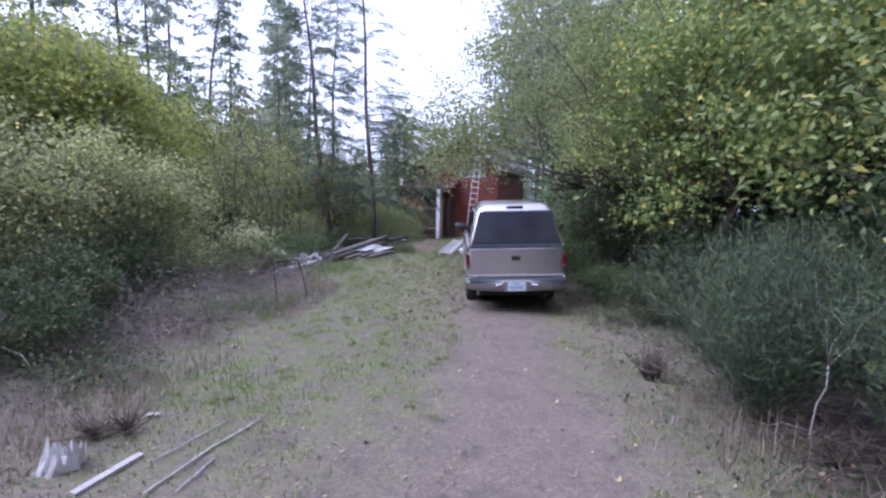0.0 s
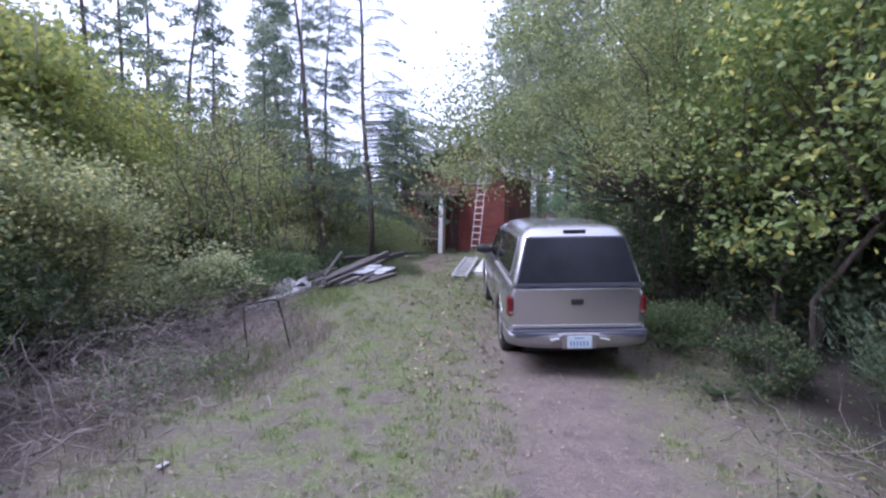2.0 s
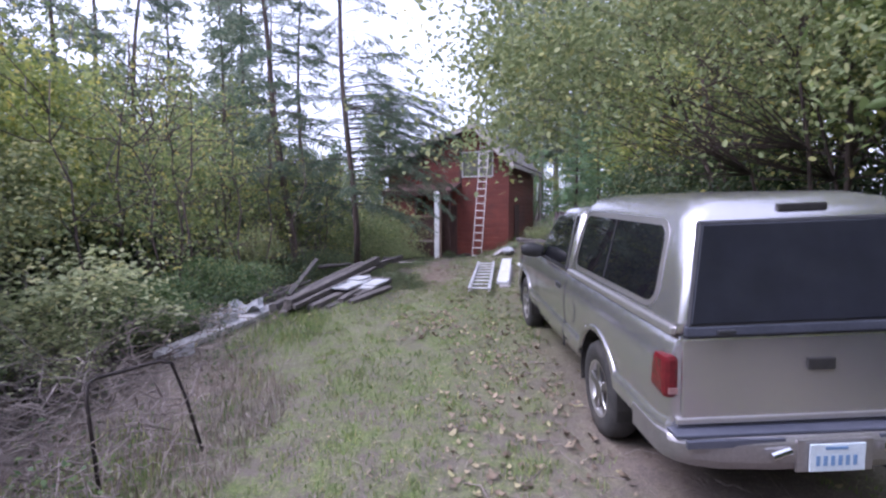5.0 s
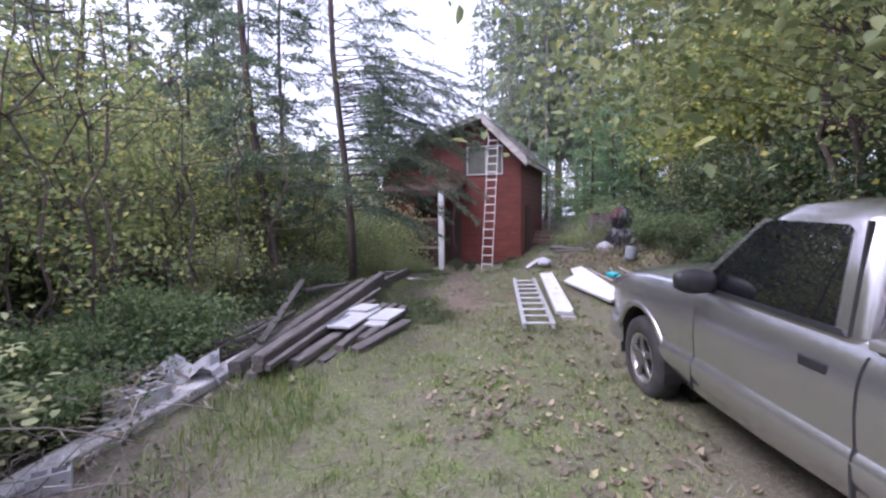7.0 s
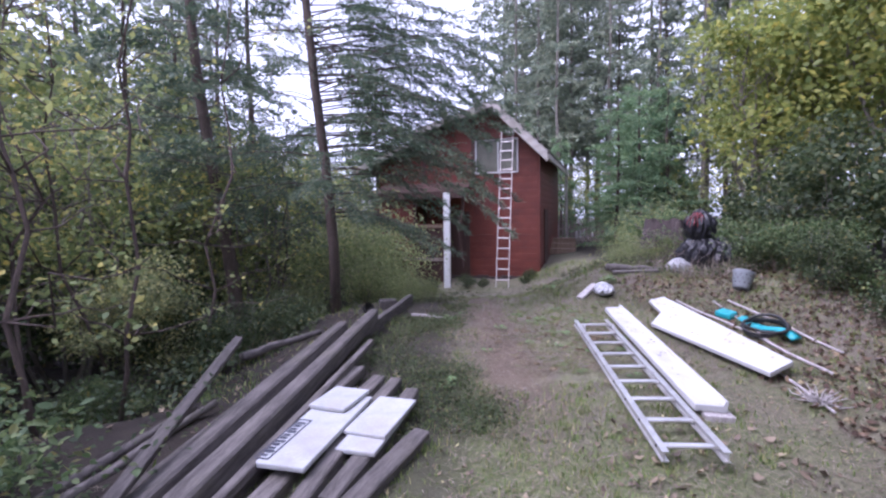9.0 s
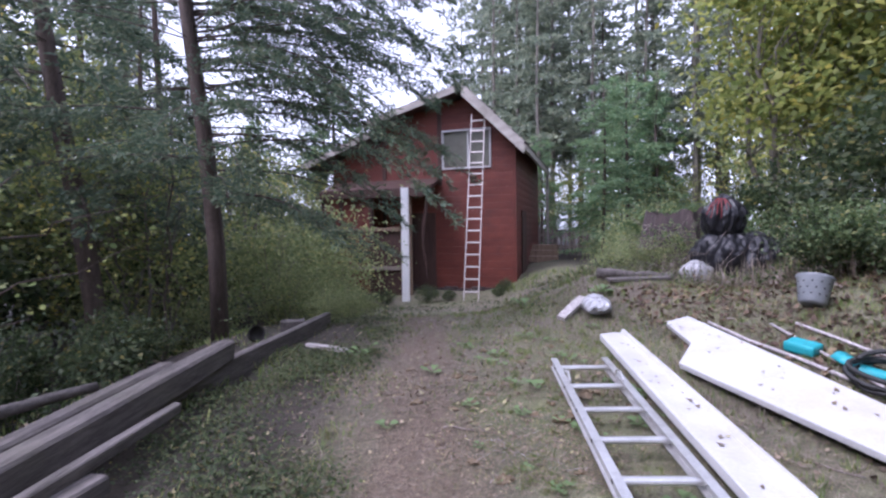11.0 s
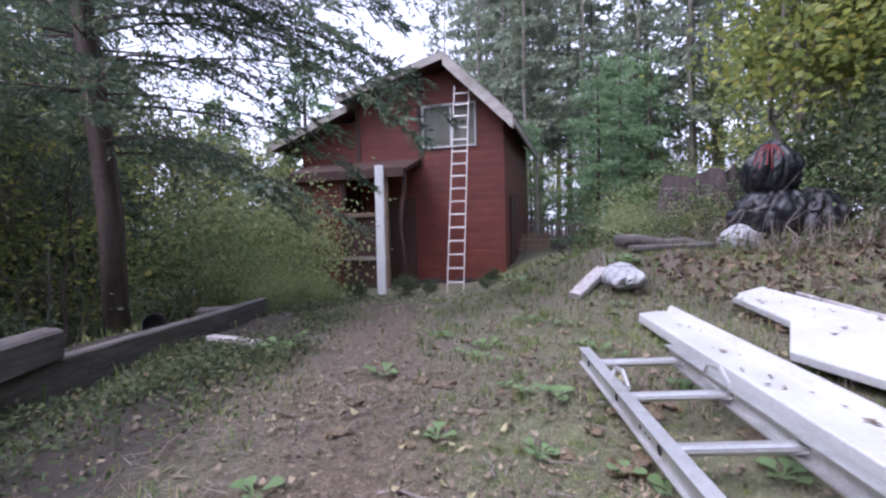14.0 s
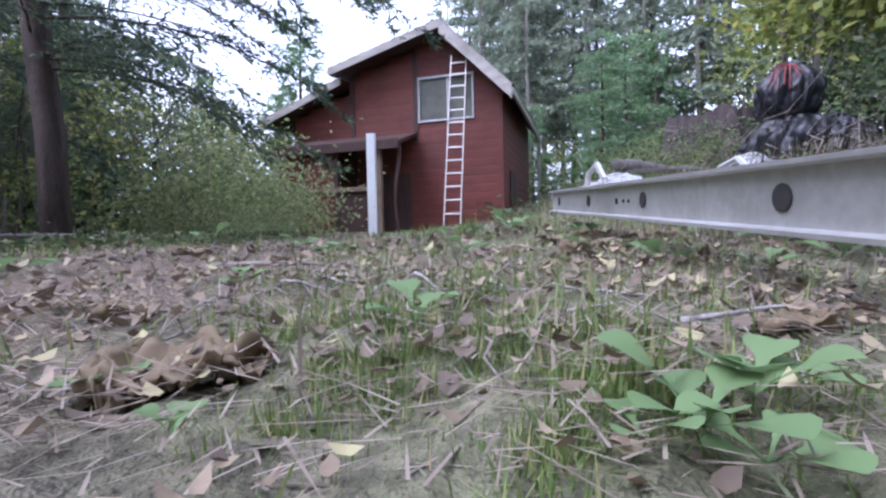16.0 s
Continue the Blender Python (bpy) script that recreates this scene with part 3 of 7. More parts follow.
        r2 = random.Random(name)
        meshes = []
        for v in range(3):
            bm = bmesh.new()
            t0, t1 = 0.012, 0.03 + 0.004 * v
            prism(bm, [(nx * t0 * 0.3, nz * t0 * 0.3), (du * 1.06 + nx * 0.004, dz * 1.06 + nz * 0.004), (du * 1.06 + nx * t1, dz * 1.06 + nz * t1), (nx * t0, nz * t0)], "y", 0.004, (back - y0 + 0.06) / cols - 0.004)
            meshes.append(mesh_from("shingle", bm, M_ROOF))
        for i in range(courses):
            for j in range(cols):
                ob = new("shingle", meshes[r2.randrange(3)])
                ob.parent = rf
                ob.location = (u_top + du * i, y0 - 0.03 + (back - y0 + 0.06) / cols * j, z_top + dz * i + 0.004)
        return rf

    eave_u = U1 + 0.38
    slope("roof_slope", RIDGE_U, RIDGE_Z + 0.16, eave_u, RIDGE_Z + 0.16 - SLOPE_R * (eave_u - RIDGE_U), 0.10, 10, over, 9)
    lu = U0 - 0.35
    slope("roof_slope", RIDGE_U, RIDGE_Z + 0.16, lu, RIDGE_Z + 0.16 - SLOPE_L * (RIDGE_U - lu), 0.10, 10, over, 9)
    slope("wing_roof", U0 - 0.1, 4.32, UX - 0.75, 3.44, 0.09, 7, over + 0.15, 8)
    # rake boards
    for u0, z0, u1, z1, y in ((RIDGE_U, RIDGE_Z + 0.17, eave_u, RIDGE_Z + 0.17 - SLOPE_R * (eave_u - RIDGE_U), over), (RIDGE_U, RIDGE_Z + 0.17, lu, RIDGE_Z + 0.17 - SLOPE_L * (RIDGE_U - lu), over), (U0 - 0.1, 4.33, UX - 0.75, 3.45, over + 0.15)):
        bm = bmesh.new()
        hgt = 0.32 if u1 > u0 else 0.18
        prism(bm, [(u0, z0), (u1, z1), (u1, z1 - hgt), (u0, z0 - hgt)], "y", y - 0.045, y - 0.004)
        part("rake_board", bm, M_FASCIA, house, "weathered pale rake board", bevel=0.005)
    bm = bmesh.new()
    box(bm, eave_u - 0.01, eave_u + 0.05, over, back, RIDGE_Z - SLOPE_R * (eave_u - RIDGE_U) - 0.06, RIDGE_Z - SLOPE_R * (eave_u - RIDGE_U) + 0.1)
    part("gutter", bm, M_FASCIA, house, bevel=0.01)
    bm = bmesh.new()
    box(bm, eave_u - 0.05, eave_u + 0.03, back - 0.3, back - 0.22, -0.2, RIDGE_Z - SLOPE_R * (eave_u - RIDGE_U) - 0.06)
    part("downspout", bm, M_FASCIA, house)
    # porch
    porch = new("porch")
    porch.parent = house
    pu0, pu1, py = -5.0, -2.05, -1.15
    bm = bmesh.new()
    prism(bm, [(-0.02, 2.92), (py - 0.1, 2.52), (py - 0.1, 2.42), (-0.02, 2.82)], "x", pu0 - 0.15, pu1 + 0.12)
    part("porch_roof", bm, M_TRIM, porch, "dark brown lean-to porch roof", bevel=0.006)
    bm = bmesh.new()
    box(bm, pu0 - 0.15, pu1 + 0.12, py - 0.13, py - 0.1, 2.34, 2.56)
    part("porch_fascia", bm, M_TRIM, porch, bevel=0.006)
    for u, mt in ((pu0, M_TRIM), (-4.45, M_TRIM), (-3.55, M_TRIM), (pu1 - 0.4, M_BROWNWOOD)):
        bm = bmesh.new()
        box(bm, u - 0.05, u + 0.05, py, py + 0.1, -0.45, 2.43)
        part("porch_post", bm, mt, porch, bevel=0.006)
    for z, mt in ((1.45, M_BROWNWOOD), (0.42, M_FENCE)):
        bm = bmesh.new()
        box(bm, pu0 - 0.04, pu1 - 0.36, py - 0.03, py - 0.002, z, z + 0.1)
        part("porch_rail", bm, mt, porch, bevel=0.004)
    bm = bmesh.new()
    box(bm, pu0 + 0.06, -3.62, py + 0.03, py + 0.06, -0.4, 2.4)
    part("porch_panel", bm, M_RED, porch)
    bm = bmesh.new()
    box(bm, -3.48, pu1 - 0.47, py + 0.035, py + 0.055, -0.4, 1.44)
    part("porch_panel", bm, M_TRIM, porch)
    # door panel whose dark brown includes the shadow under the porch roof
    bm = bmesh.new()
    box(bm, -3.0, -2.1, -0.03, -0.004, -0.3, 1.95)
    part("front_door", bm, M_TRIM, house, "front door, dark brown for the porch's shadow", bevel=0.006)
    # thin wavy strip below the porch roof, standing for a dark leaning pole
    bm = bmesh.new()
    rows = []
    for i in range(15):
        z = 2.42 - 2.2 * i / 14
        rows.append([(pu1 - 0.02 + 0.035 * k * (1 - 0.6 * i / 14) + 0.05 * math.sin(0.5 * i + 1), py + 0.02 + 0.02 * math.sin(3 * k + i), z) for k in range(4)])
    rings = [[*r, *[(x, y + 0.02, z) for x, y, z in r[::-1]]] for r in rows]
    loft(bm, rings)
    part("leaning_pole", bm, M_TRIM, porch, "thin dark pole leaning at the porch", smooth=True)
    # stone footing
    rng = random.Random(8)
    for k in range(14):
        bm = bmesh.new()
        u = UX + (U1 - UX) * (k + 0.5) / 14
        w = (U1 - UX) / 28 - 0.006
        box(bm, u - w, u + w, -0.06 - rng.uniform(0, 0.03), 0.0, -0.6, -0.12 + rng.uniform(-0.04, 0.02))
        part("footing_block", bm, M_ROT, house, bevel=0.015)
    return house


build_house()


# ---- pickup ----
def arc_flare(bm, cy, cz, r0, r1, x0, x1, a0, a1, n=18):
    rings = []
    for k in range(n + 1):
        a = radians(a0 + (a1 - a0) * k / n)
        c, s = math.cos(a), math.sin(a)
        rings.append([(x0, cy + r0 * c, cz + r0 * s), (x1, cy + r0 * c, cz + r0 * s), (x1, cy + (r1 - 0.01) * c, cz + (r1 - 0.01) * s), (x0, cy + r1 * c, cz + r1 * s)])
    loft(bm, rings)


def cut(ob, cutters):
    """Takes the cutters' shapes out of ob for good."""
    made = []
    bpy.context.view_layer.update()
    for bm in cutters:
        bmesh.ops.recalc_face_normals(bm, faces=bm.faces)
        c = new("cutter", mesh_from("cutter", bm, M_HOLE))
        c.matrix_world = ob.matrix_world.copy()
        made.append(c)
        b = ob.modifiers.new("cut", "BOOLEAN")
        b.object, b.operation, b.solver = c, "DIFFERENCE", "EXACT"
    bpy.context.view_layer.update()
    me = bpy.data.meshes.new_from_object(ob.evaluated_get(bpy.context.evaluated_depsgraph_get()))
    ob.modifiers.clear()
    ob.data = me
    for c in made:
        bpy.data.objects.remove(c)


def build_pickup():
    car = thing("pickup_truck", TRUCK, "pewter grey pickup with matching cap, parked on dirt", "pickup truck")
    RA, FA, WZ, WR = 1.15, 3.92, 0.345, 0.335
    HW = 0.865

    PROFILE = [(0.50, 0.012), (0.565, 0.014), (0.592, 0.004), (0.612, -0.012), (0.66, -0.008), (0.76, -0.002), (0.86, -0.006), (0.93, -0.018), (0.985, -0.036), (1.02, -0.058), (1.043, -0.085)]

    def side_of(z):
        return HW + float(np.interp(z, [p[0] for p in PROFILE], [p[1] for p in PROFILE]))

    def section(y, top, bot, hw, crown=0.03, tuck=0.05):
        half = [(0.0, bot), (hw - tuck - 0.03, bot), (hw - 0.012, min(bot + 0.09, 0.49))]
        half += [(hw + o, 0.50 + (z - 0.50) * (top - 0.50) / 0.55) for z, o in PROFILE]
        half += [(hw - 0.12, top + 0.004), (hw * 0.5, top + crown * 0.8), (0.0, top + crown)]
        return [(x, y, z) for x, z in half] + [(-x, y, z) for x, z in half[-2:0:-1]]

    bm = bmesh.new()
    st = [(0.115, 1.03, 0.47, HW - 0.05, 0.0), (0.13, 1.04, 0.46, HW - 0.025, 0.0), (0.2, 1.05, 0.44, HW, 0.0), (1.0, 1.05, 0.42, HW, 0.0), (1.98, 1.05, 0.36, HW, 0.0), (2.6, 1.05, 0.34, HW, 0.0), (3.15, 1.06, 0.34, HW, 0.01), (3.4, 1.055, 0.36, HW, 0.03), (3.9, 1.03, 0.40, HW, 0.04), (4.3, 0.98, 0.36, HW - 0.01, 0.045), (4.52, 0.92, 0.34, HW - 0.05, 0.045), (4.62, 0.84, 0.36, HW - 0.10, 0.03), (4.67, 0.76, 0.36, HW - 0.15, 0.03), (4.70, 0.68, 0.42, HW - 0.2, 0.02)]
    loft(bm, [section(*s) for s in st])
    body = part("body", bm, M_PAINT, car, "pewter metallic body", smooth=False)
    cuts = []
    for cy in (RA, FA):
        for sx in (-1, 1):
            c = bmesh.new()
            ring_profile(c, [(sx * 0.52, 0.40), (sx * 1.2, 0.40)] if sx > 0 else [(-1.2, 0.40), (-0.52, 0.40)], 40)
            bmesh.ops.translate(c, vec=(0, cy, WZ + 0.02), verts=c.verts)
            cuts.append(c)
    cut(body, cuts)
    body.data.polygons.foreach_set("use_smooth", [False] * len(body.data.polygons))
    bv = body.modifiers.new("edge", "BEVEL")
    bv.width, bv.segments, bv.limit_method, bv.angle_limit = 0.012, 2, "ANGLE", radians(35)
    body.data.polygons.foreach_set("use_smooth", [True] * len(body.data.polygons))
    body.data.set_sharp_from_angle(angle=radians(32))
    # wheels
    for cy in (RA, FA):
        for sx in (-1, 1):
            w = new("wheel")
            w.parent = car
            w.location = (sx * 0.745, cy, WZ)
            w.rotation_euler = (0, 0, 0 if sx < 0 else math.pi)
            bm = bmesh.new()
            ring_profile(bm, [(0.10, 0.20), (0.105, 0.27), (0.09, 0.32), (0.05, WR), (-0.05, WR), (-0.09, 0.32), (-0.105, 0.27), (-0.10, 0.20), (-0.085, 0.192), (0.085, 0.192), (0.10, 0.20)], 40, cap=False)
            part("tyre", bm, M_TYRE, w, smooth=True)
            bm = bmesh.new()
            ring_profile(bm, [(-0.098, 0.200), (-0.098, 0.184), (-0.05, 0.172), (-0.045, 0.172), (0.09, 0.172), (0.09, 0.195)], 36, cap=False)
            part("rim", bm, M_SILVER, w, "bright aluminium rim", smooth=True)
            bm = bmesh.new()
            ring_profile(bm, [(-0.045, 0.17), (-0.044, 0.02), (-0.02, 0.02), (-0.02, 0.17)], 28)
            part("wheel_back", bm, M_HOLE, w)
            bm = bmesh.new()
            for k in range(5):
                m = Matrix.Rotation(2 * math.pi * k / 5 + 0.2, 4, "X")
                spoke = [(0.03, -0.040), (0.10, -0.024), (0.186, -0.036), (0.186, 0.036), (0.10, 0.024), (0.03, 0.040)]
                near = len(bm.verts)
                prism(bm, spoke, "x", -0.090, -0.058)
                bmesh.ops.transform(bm, matrix=m, verts=list(bm.verts)[near:])
            ring_profile(bm, [(-0.098, 0.028), (-0.098, 0.055), (-0.06, 0.068), (-0.05, 0.068)], 20)
            part("wheel_centre", bm, M_WHEEL, w, "five-spoke silver centre", bevel=0.006)
    # flares, sills and side strips
    for sx in (-1, 1):
        for cy in (RA, FA):
            bm = bmesh.new()
            arc_flare(bm, cy, WZ + 0.02, 0.395, 0.442, sx * (HW - 0.06), sx * (HW + 0.010), 22, 158)
            part("fender_flare", bm, M_PAINT, car, "rounded wheel-arch flare", smooth=True)
        # panel gaps that follow the curve of the side
        for y, bow, half in ((1.995, 0.05, 0.006), (3.15, 0.0, 0.0022)):
            bm = bmesh.new()
            zs = [0.40 + 0.60 * k / 16 for k in range(17)]
            ys = [y - bow * max(0.0, (0.75 - z) / 0.4) ** 2 * 0.6 + bow * max(0.0, (z - 0.85) / 0.15) ** 2 * -0.3 for z in zs]
            cols = []
            for z, yy in zip(zs, ys):
                x = side_of(z)
                cols.append([bm.verts.new((sx * (x + o), yy + w, z)) for o, w in ((0.003, -half), (0.003, half), (-0.02, half), (-0.02, -half))])
            for p, q in zip(cols, cols[1:]):
                for k in range(4):
                    bm.faces.new((p[k], p[(k + 1) % 4], q[(k + 1) % 4], q[k]))
            part("panel_gap", bm, M_HOLE, car)
        for cy in (RA, FA):
            bm = bmesh.new()
            arc_flare(bm, cy, WZ + 0.02, 0.385, 0.397, sx * 0.50, sx * (HW - 0.015), -14, 194)
            ends = sorted((sx * 0.522, sx * 0.534))
            ring_at = len(bm.verts)
            ring_profile(bm, [(ends[0], 0.394), (ends[1], 0.394)], 32)
            bmesh.ops.translate(bm, vec=(0, cy, WZ + 0.02), verts=list(bm.verts)[ring_at:])
            part("wheel_well", bm, M_HOLE, car, "dark wheel-arch liner")
        # door handle
        bm = bmesh.new()
        box(bm, sx * (HW - 0.06), sx * (HW - 0.004), 2.14, 2.30, 0.868, 0.918)
        part("door_handle", bm, M_PLASTIC, car, "recessed dark door handle", bevel=0.008)
        # mirror
        bm = bmesh.new()
        rings = []
        for k in range(9):
            u = k / 8
            x = HW - 0.06 + 0.27 * u
            g = math.sin(math.pi * min(1, 0.30 + 0.62 * u)) ** 0.6
            rings.append([(sx * x, 3.03 + 0.055 * g * math.cos(2 * math.pi * q / 12), 1.115 + 0.02 * u + 0.085 * g * math.sin(2 * math.pi * q / 12) * (0.75 + 0.4 * u)) for q in range(12)])
        loft(bm, rings)
        part("door_mirror", bm, M_PLASTIC, car, "black door mirror", smooth=True)
        # lamps
        bm = bmesh.new()
        prism(bm, [(0.105, 0.715), (0.285, 0.73), (0.25, 0.93), (0.105, 0.94)], "x", sx * (HW - 0.085), sx * (HW + 0.003))
        tl = part("tail_lamp", bm, M_TAIL, car, "red tail lamp", bevel=0.03)
        bm = bmesh.new()
        box(bm, sx * (HW - 0.07), sx * (HW - 0.02), 0.1, 0.11, 0.745, 0.775)
        part("reversing_lens", bm, M_BACKUP, tl)
        bm = bmesh.new()
        box(bm, sx * 0.50, sx * (HW - 0.12), 4.55, 4.68, 0.66, 0.78)
        part("headlamp", bm, M_BACKUP, car, "clear headlamp", bevel=0.02)
        bm = bmesh.new()
        box(bm, sx * (HW - 0.18), sx * (HW - 0.072), 4.44, 4.585, 0.665, 0.755)
        part("side_lamp", bm, M_AMBER, car, "amber corner lamp", bevel=0.015)
    # filler flap outline on the near side
    bm = bmesh.new()
    tube(bm, [(-side_of(0.76 + 0.085 * math.sin(a)) - 0.0005, 1.74 + 0.075 * math.cos(a), 0.76 + 0.085 * math.sin(a)) for a in [radians(100 + 18 * k) for k in range(11)]], 0.004, 5)
    part("filler_flap_gap", bm, M_HOLE, car)
    # cab
    def roof_ring(z, y0, y1, hw, r=0.10):
        pts = []
        for cx, cy, a0 in ((hw - r, y1 - r, 0), (-hw + r, y1 - r, 90), (-hw + r, y0 + r, 180), (hw - r, y0 + r, 270)):
            for k in range(5):
                a = radians(a0 + 22.5 * k)
                pts.append((cx + r * math.cos(a), cy + r * math.sin(a), z))
        return pts

    bm = bmesh.new()
    loft(bm, [roof_ring(1.00, 2.02, 3.42, HW - 0.06, 0.05), roof_ring(1.06, 2.02, 3.36, HW - 0.07, 0.06), roof_ring(1.30, 2.05, 3.02, HW - 0.135, 0.09), roof_ring(1.52, 2.09, 2.72, HW - 0.20, 0.12), roof_ring(1.575, 2.12, 2.66, HW - 0.25, 0.14), roof_ring(1.60, 2.22, 2.52, HW - 0.40, 0.14)])
    part("cab", bm, M_PAINT, car, smooth=True)

    def slab(bm, poly, sx, out0, out1, fx):
        """A side panel (y, z) laid on a leaning side."""
        a = [bm.verts.new((sx * (fx(z) + out0), y, z)) for y, z in poly]
        b = [bm.verts.new((sx * (fx(z) + out1), y, z)) for y, z in poly]
        n = len(poly)
        for k in range(n):
            bm.faces.new((a[k], a[(k + 1) % n], b[(k + 1) % n], b[k]))
        bm.faces.new(a[::-1])
        bm.faces.new(b)

    cab_x = lambda z: HW - 0.07 - (z - 1.06) * 0.283
    for sx in (-1, 1):
        bm = bmesh.new()
        slab(bm, [(2.17, 1.075), (3.18, 1.075), (2.76, 1.475), (2.68, 1.50), (2.24, 1.50), (2.21, 1.48)], sx, -0.02, 0.008, cab_x)
        part("side_glass", bm, M_CARGLASS, car, "dark tinted door glass")
        bm = bmesh.new()
        slab(bm, [(2.10, 1.045), (3.26, 1.045), (3.24, 1.072), (2.13, 1.072)], sx, -0.02, 0.014, cab_x)
        part("belt_moulding", bm, M_PLASTIC, car)
        bm = bmesh.new()
        slab(bm, [(3.20, 1.075), (3.25, 1.075), (2.76, 1.505), (2.72, 1.49)], sx, -0.03, 0.006, cab_x)
        part("windscreen_pillar", bm, M_PAINT, car)
        bm = bmesh.new()
        slab(bm, [(2.085, 1.05), (2.10, 1.05), (2.155, 1.52), (2.14, 1.52)], sx, -0.02, 0.006, cab_x)
        part("door_gap", bm, M_HOLE, car)
    bm = bmesh.new()
    a = [(-0.70, 3.385, 1.07), (0.70, 3.385, 1.07), (0.56, 2.755, 1.51), (-0.56, 2.755, 1.51)]
    loft(bm, [[(x, y - 0.05, z - 0.03) for x, y, z in a], [(x, y + 0.012, z + 0.01) for x, y, z in a]])
    part("windscreen", bm, M_CARGLASS, car, "windscreen")
    # cap over the bed
    cap = new("cap")
    cap.parent = car
    tagged(cap, "matching hard cap over the bed")
    bm = bmesh.new()
    loft(bm, [roof_ring(1.045, 0.10, 1.995, HW - 0.055, 0.04), roof_ring(1.10, 0.10, 1.99, HW - 0.065, 0.05), roof_ring(1.35, 0.17, 1.975, HW - 0.135, 0.09), roof_ring(1.58, 0.245, 1.95, HW - 0.20, 0.11), roof_ring(1.66, 0.30, 1.90, HW - 0.27, 0.13), roof_ring(1.695, 0.42, 1.78, HW - 0.42, 0.13)])
    part("shell", bm, M_PAINT, cap, smooth=True)
    cap_x = lambda z: HW - 0.065 - (z - 1.10) * 0.281
    for sx in (-1, 1):
        for nm, mt, e, o in (("window_surround", M_SILVER, 0.035, 0.006), ("window_glass", M_CARGLASS, 0.0, 0.012)):
            pts = []
            for cy, cz, a0 in ((1.72, 1.47, 0), (0.50, 1.47, 90), (0.46, 1.21, 180), (1.74, 1.21, 270)):
                for k in range(4):
                    a = radians(a0 + 30 * k)
                    pts.append((cy + (0.07 + e) * math.cos(a), cz + (0.07 + e) * math.sin(a)))
            bm = bmesh.new()
            slab(bm, pts, sx, -0.03, o, cap_x)
            part(nm, bm, mt, cap)
        bm = bmesh.new()
        slab(bm, [(1.13, 1.14), (1.155, 1.14), (1.155, 1.54), (1.13, 1.54)], sx, -0.02, 0.016, cap_x)
        part("window_divider", bm, M_PLASTIC, cap)
        bm = bmesh.new()
        box(bm, sx * (HW - 0.075), sx * (HW - 0.03), 0.12, 1.98, 1.035, 1.075)
        part("rail_lip", bm, M_SILVER, cap, bevel=0.01)

    def rear(bm, poly, o0, o1):
        """A panel on the cap's leaning rear face, from (x, z)."""
        fy = lambda z: 0.10 + (z - 1.10) * 0.30
        a = [bm.verts.new((x, fy(z) + o0, z)) for x, z in poly]
        b = [bm.verts.new((x, fy(z) + o1, z)) for x, z in poly]
        n = len(poly)
        for k in range(n):
            bm.faces.new((a[k], a[(k + 1) % n], b[(k + 1) % n], b[k]))
        bm.faces.new(a[::-1])
        bm.faces.new(b)

    bm = bmesh.new()
    rear(bm, [(-0.76, 1.075), (0.76, 1.075), (0.615, 1.575), (-0.615, 1.575)], -0.012, 0.03)
    part("hatch_frame", bm, M_PLASTIC, cap, bevel=0.01)
    bm = bmesh.new()
    rear(bm, [(-0.745, 1.09), (0.745, 1.09), (0.605, 1.56), (-0.605, 1.56)], -0.02, 0.0)
    part("hatch_glass", bm, M_HATCH, cap, "dark tinted rear hatch glass", bevel=0.01)
    bm = bmesh.new()
    box(bm, -0.765, 0.765, 0.08, 0.12, 1.03, 1.085)
    part("hatch_bottom_rail", bm, M_BLUEGREY, cap, "blue-grey bottom rail", bevel=0.01)
    for x in (-0.55, 0.55):
        bm = bmesh.new()
        box(bm, x - 0.05, x + 0.05, 0.06, 0.085, 1.045, 1.065)
        part("hatch_handle", bm, M_PLASTIC, cap, bevel=0.006)
    bm = bmesh.new()
    box(bm, -0.14, 0.14, 0.255, 0.32, 1.605, 1.645)
    part("brake_lamp", bm, M_HOLE, cap, "dark high brake lamp", bevel=0.008)
    # tailgate, bumper, plate
    bm = bmesh.new()
    box(bm, -0.772, 0.772, 0.097, 0.14, 0.585, 1.022)
    gate = part("tailgate", bm, M_PAINT, car, "pewter tailgate", bevel=0.012)
    bm = bmesh.new()
    box(bm, -0.075, 0.075, 0.082, 0.10, 0.845, 0.905)
    part("tailgate_latch", bm, M_HOLE, gate, "black latch", bevel=0.008)
    bm = bmesh.new()
    box(bm, -0.80, 0.80, 0.086, 0.13, 0.592, 0.622)
    part("tailgate_strip", bm, M_SILVER, gate, bevel=0.006)

    def bumper_ring(x, y0, y1, z0, z1):
        return [(x, y1, z0), (x, y0 + 0.03, z0), (x, y0, z0 + 0.05), (x, y0, z1 - 0.03), (x, y0 + 0.025, z1), (x, y1, z1)]

    bm = bmesh.new()
    loft(bm, [bumper_ring(x, y, 0.16 if abs(x) < 0.8 else 0.45, 0.38 + 0.05 * (abs(x) / 0.88) ** 4, 0.555) for x, y in ((-0.885, 0.20), (-0.88, 0.13), (-0.86, 0.075), (-0.82, 0.04), (-0.75, 0.018), (-0.60, 0.0), (-0.30, -0.01), (0.30, -0.01), (0.60, 0.0), (0.75, 0.018), (0.82, 0.04), (0.86, 0.075), (0.88, 0.13), (0.885, 0.20))])
    bp = part("rear_bumper", bm, M_BUMPER, car, "greyed steel step bumper", bevel=0.012, smooth=True)
    bp.data.set_sharp_from_angle(angle=radians(40))
    bm = bmesh.new()
    box(bm, -0.84, 0.84, 0.02, 0.15, 0.555, 0.572)
    part("step_pad", bm, M_BLUEGREY, bp, bevel=0.004)
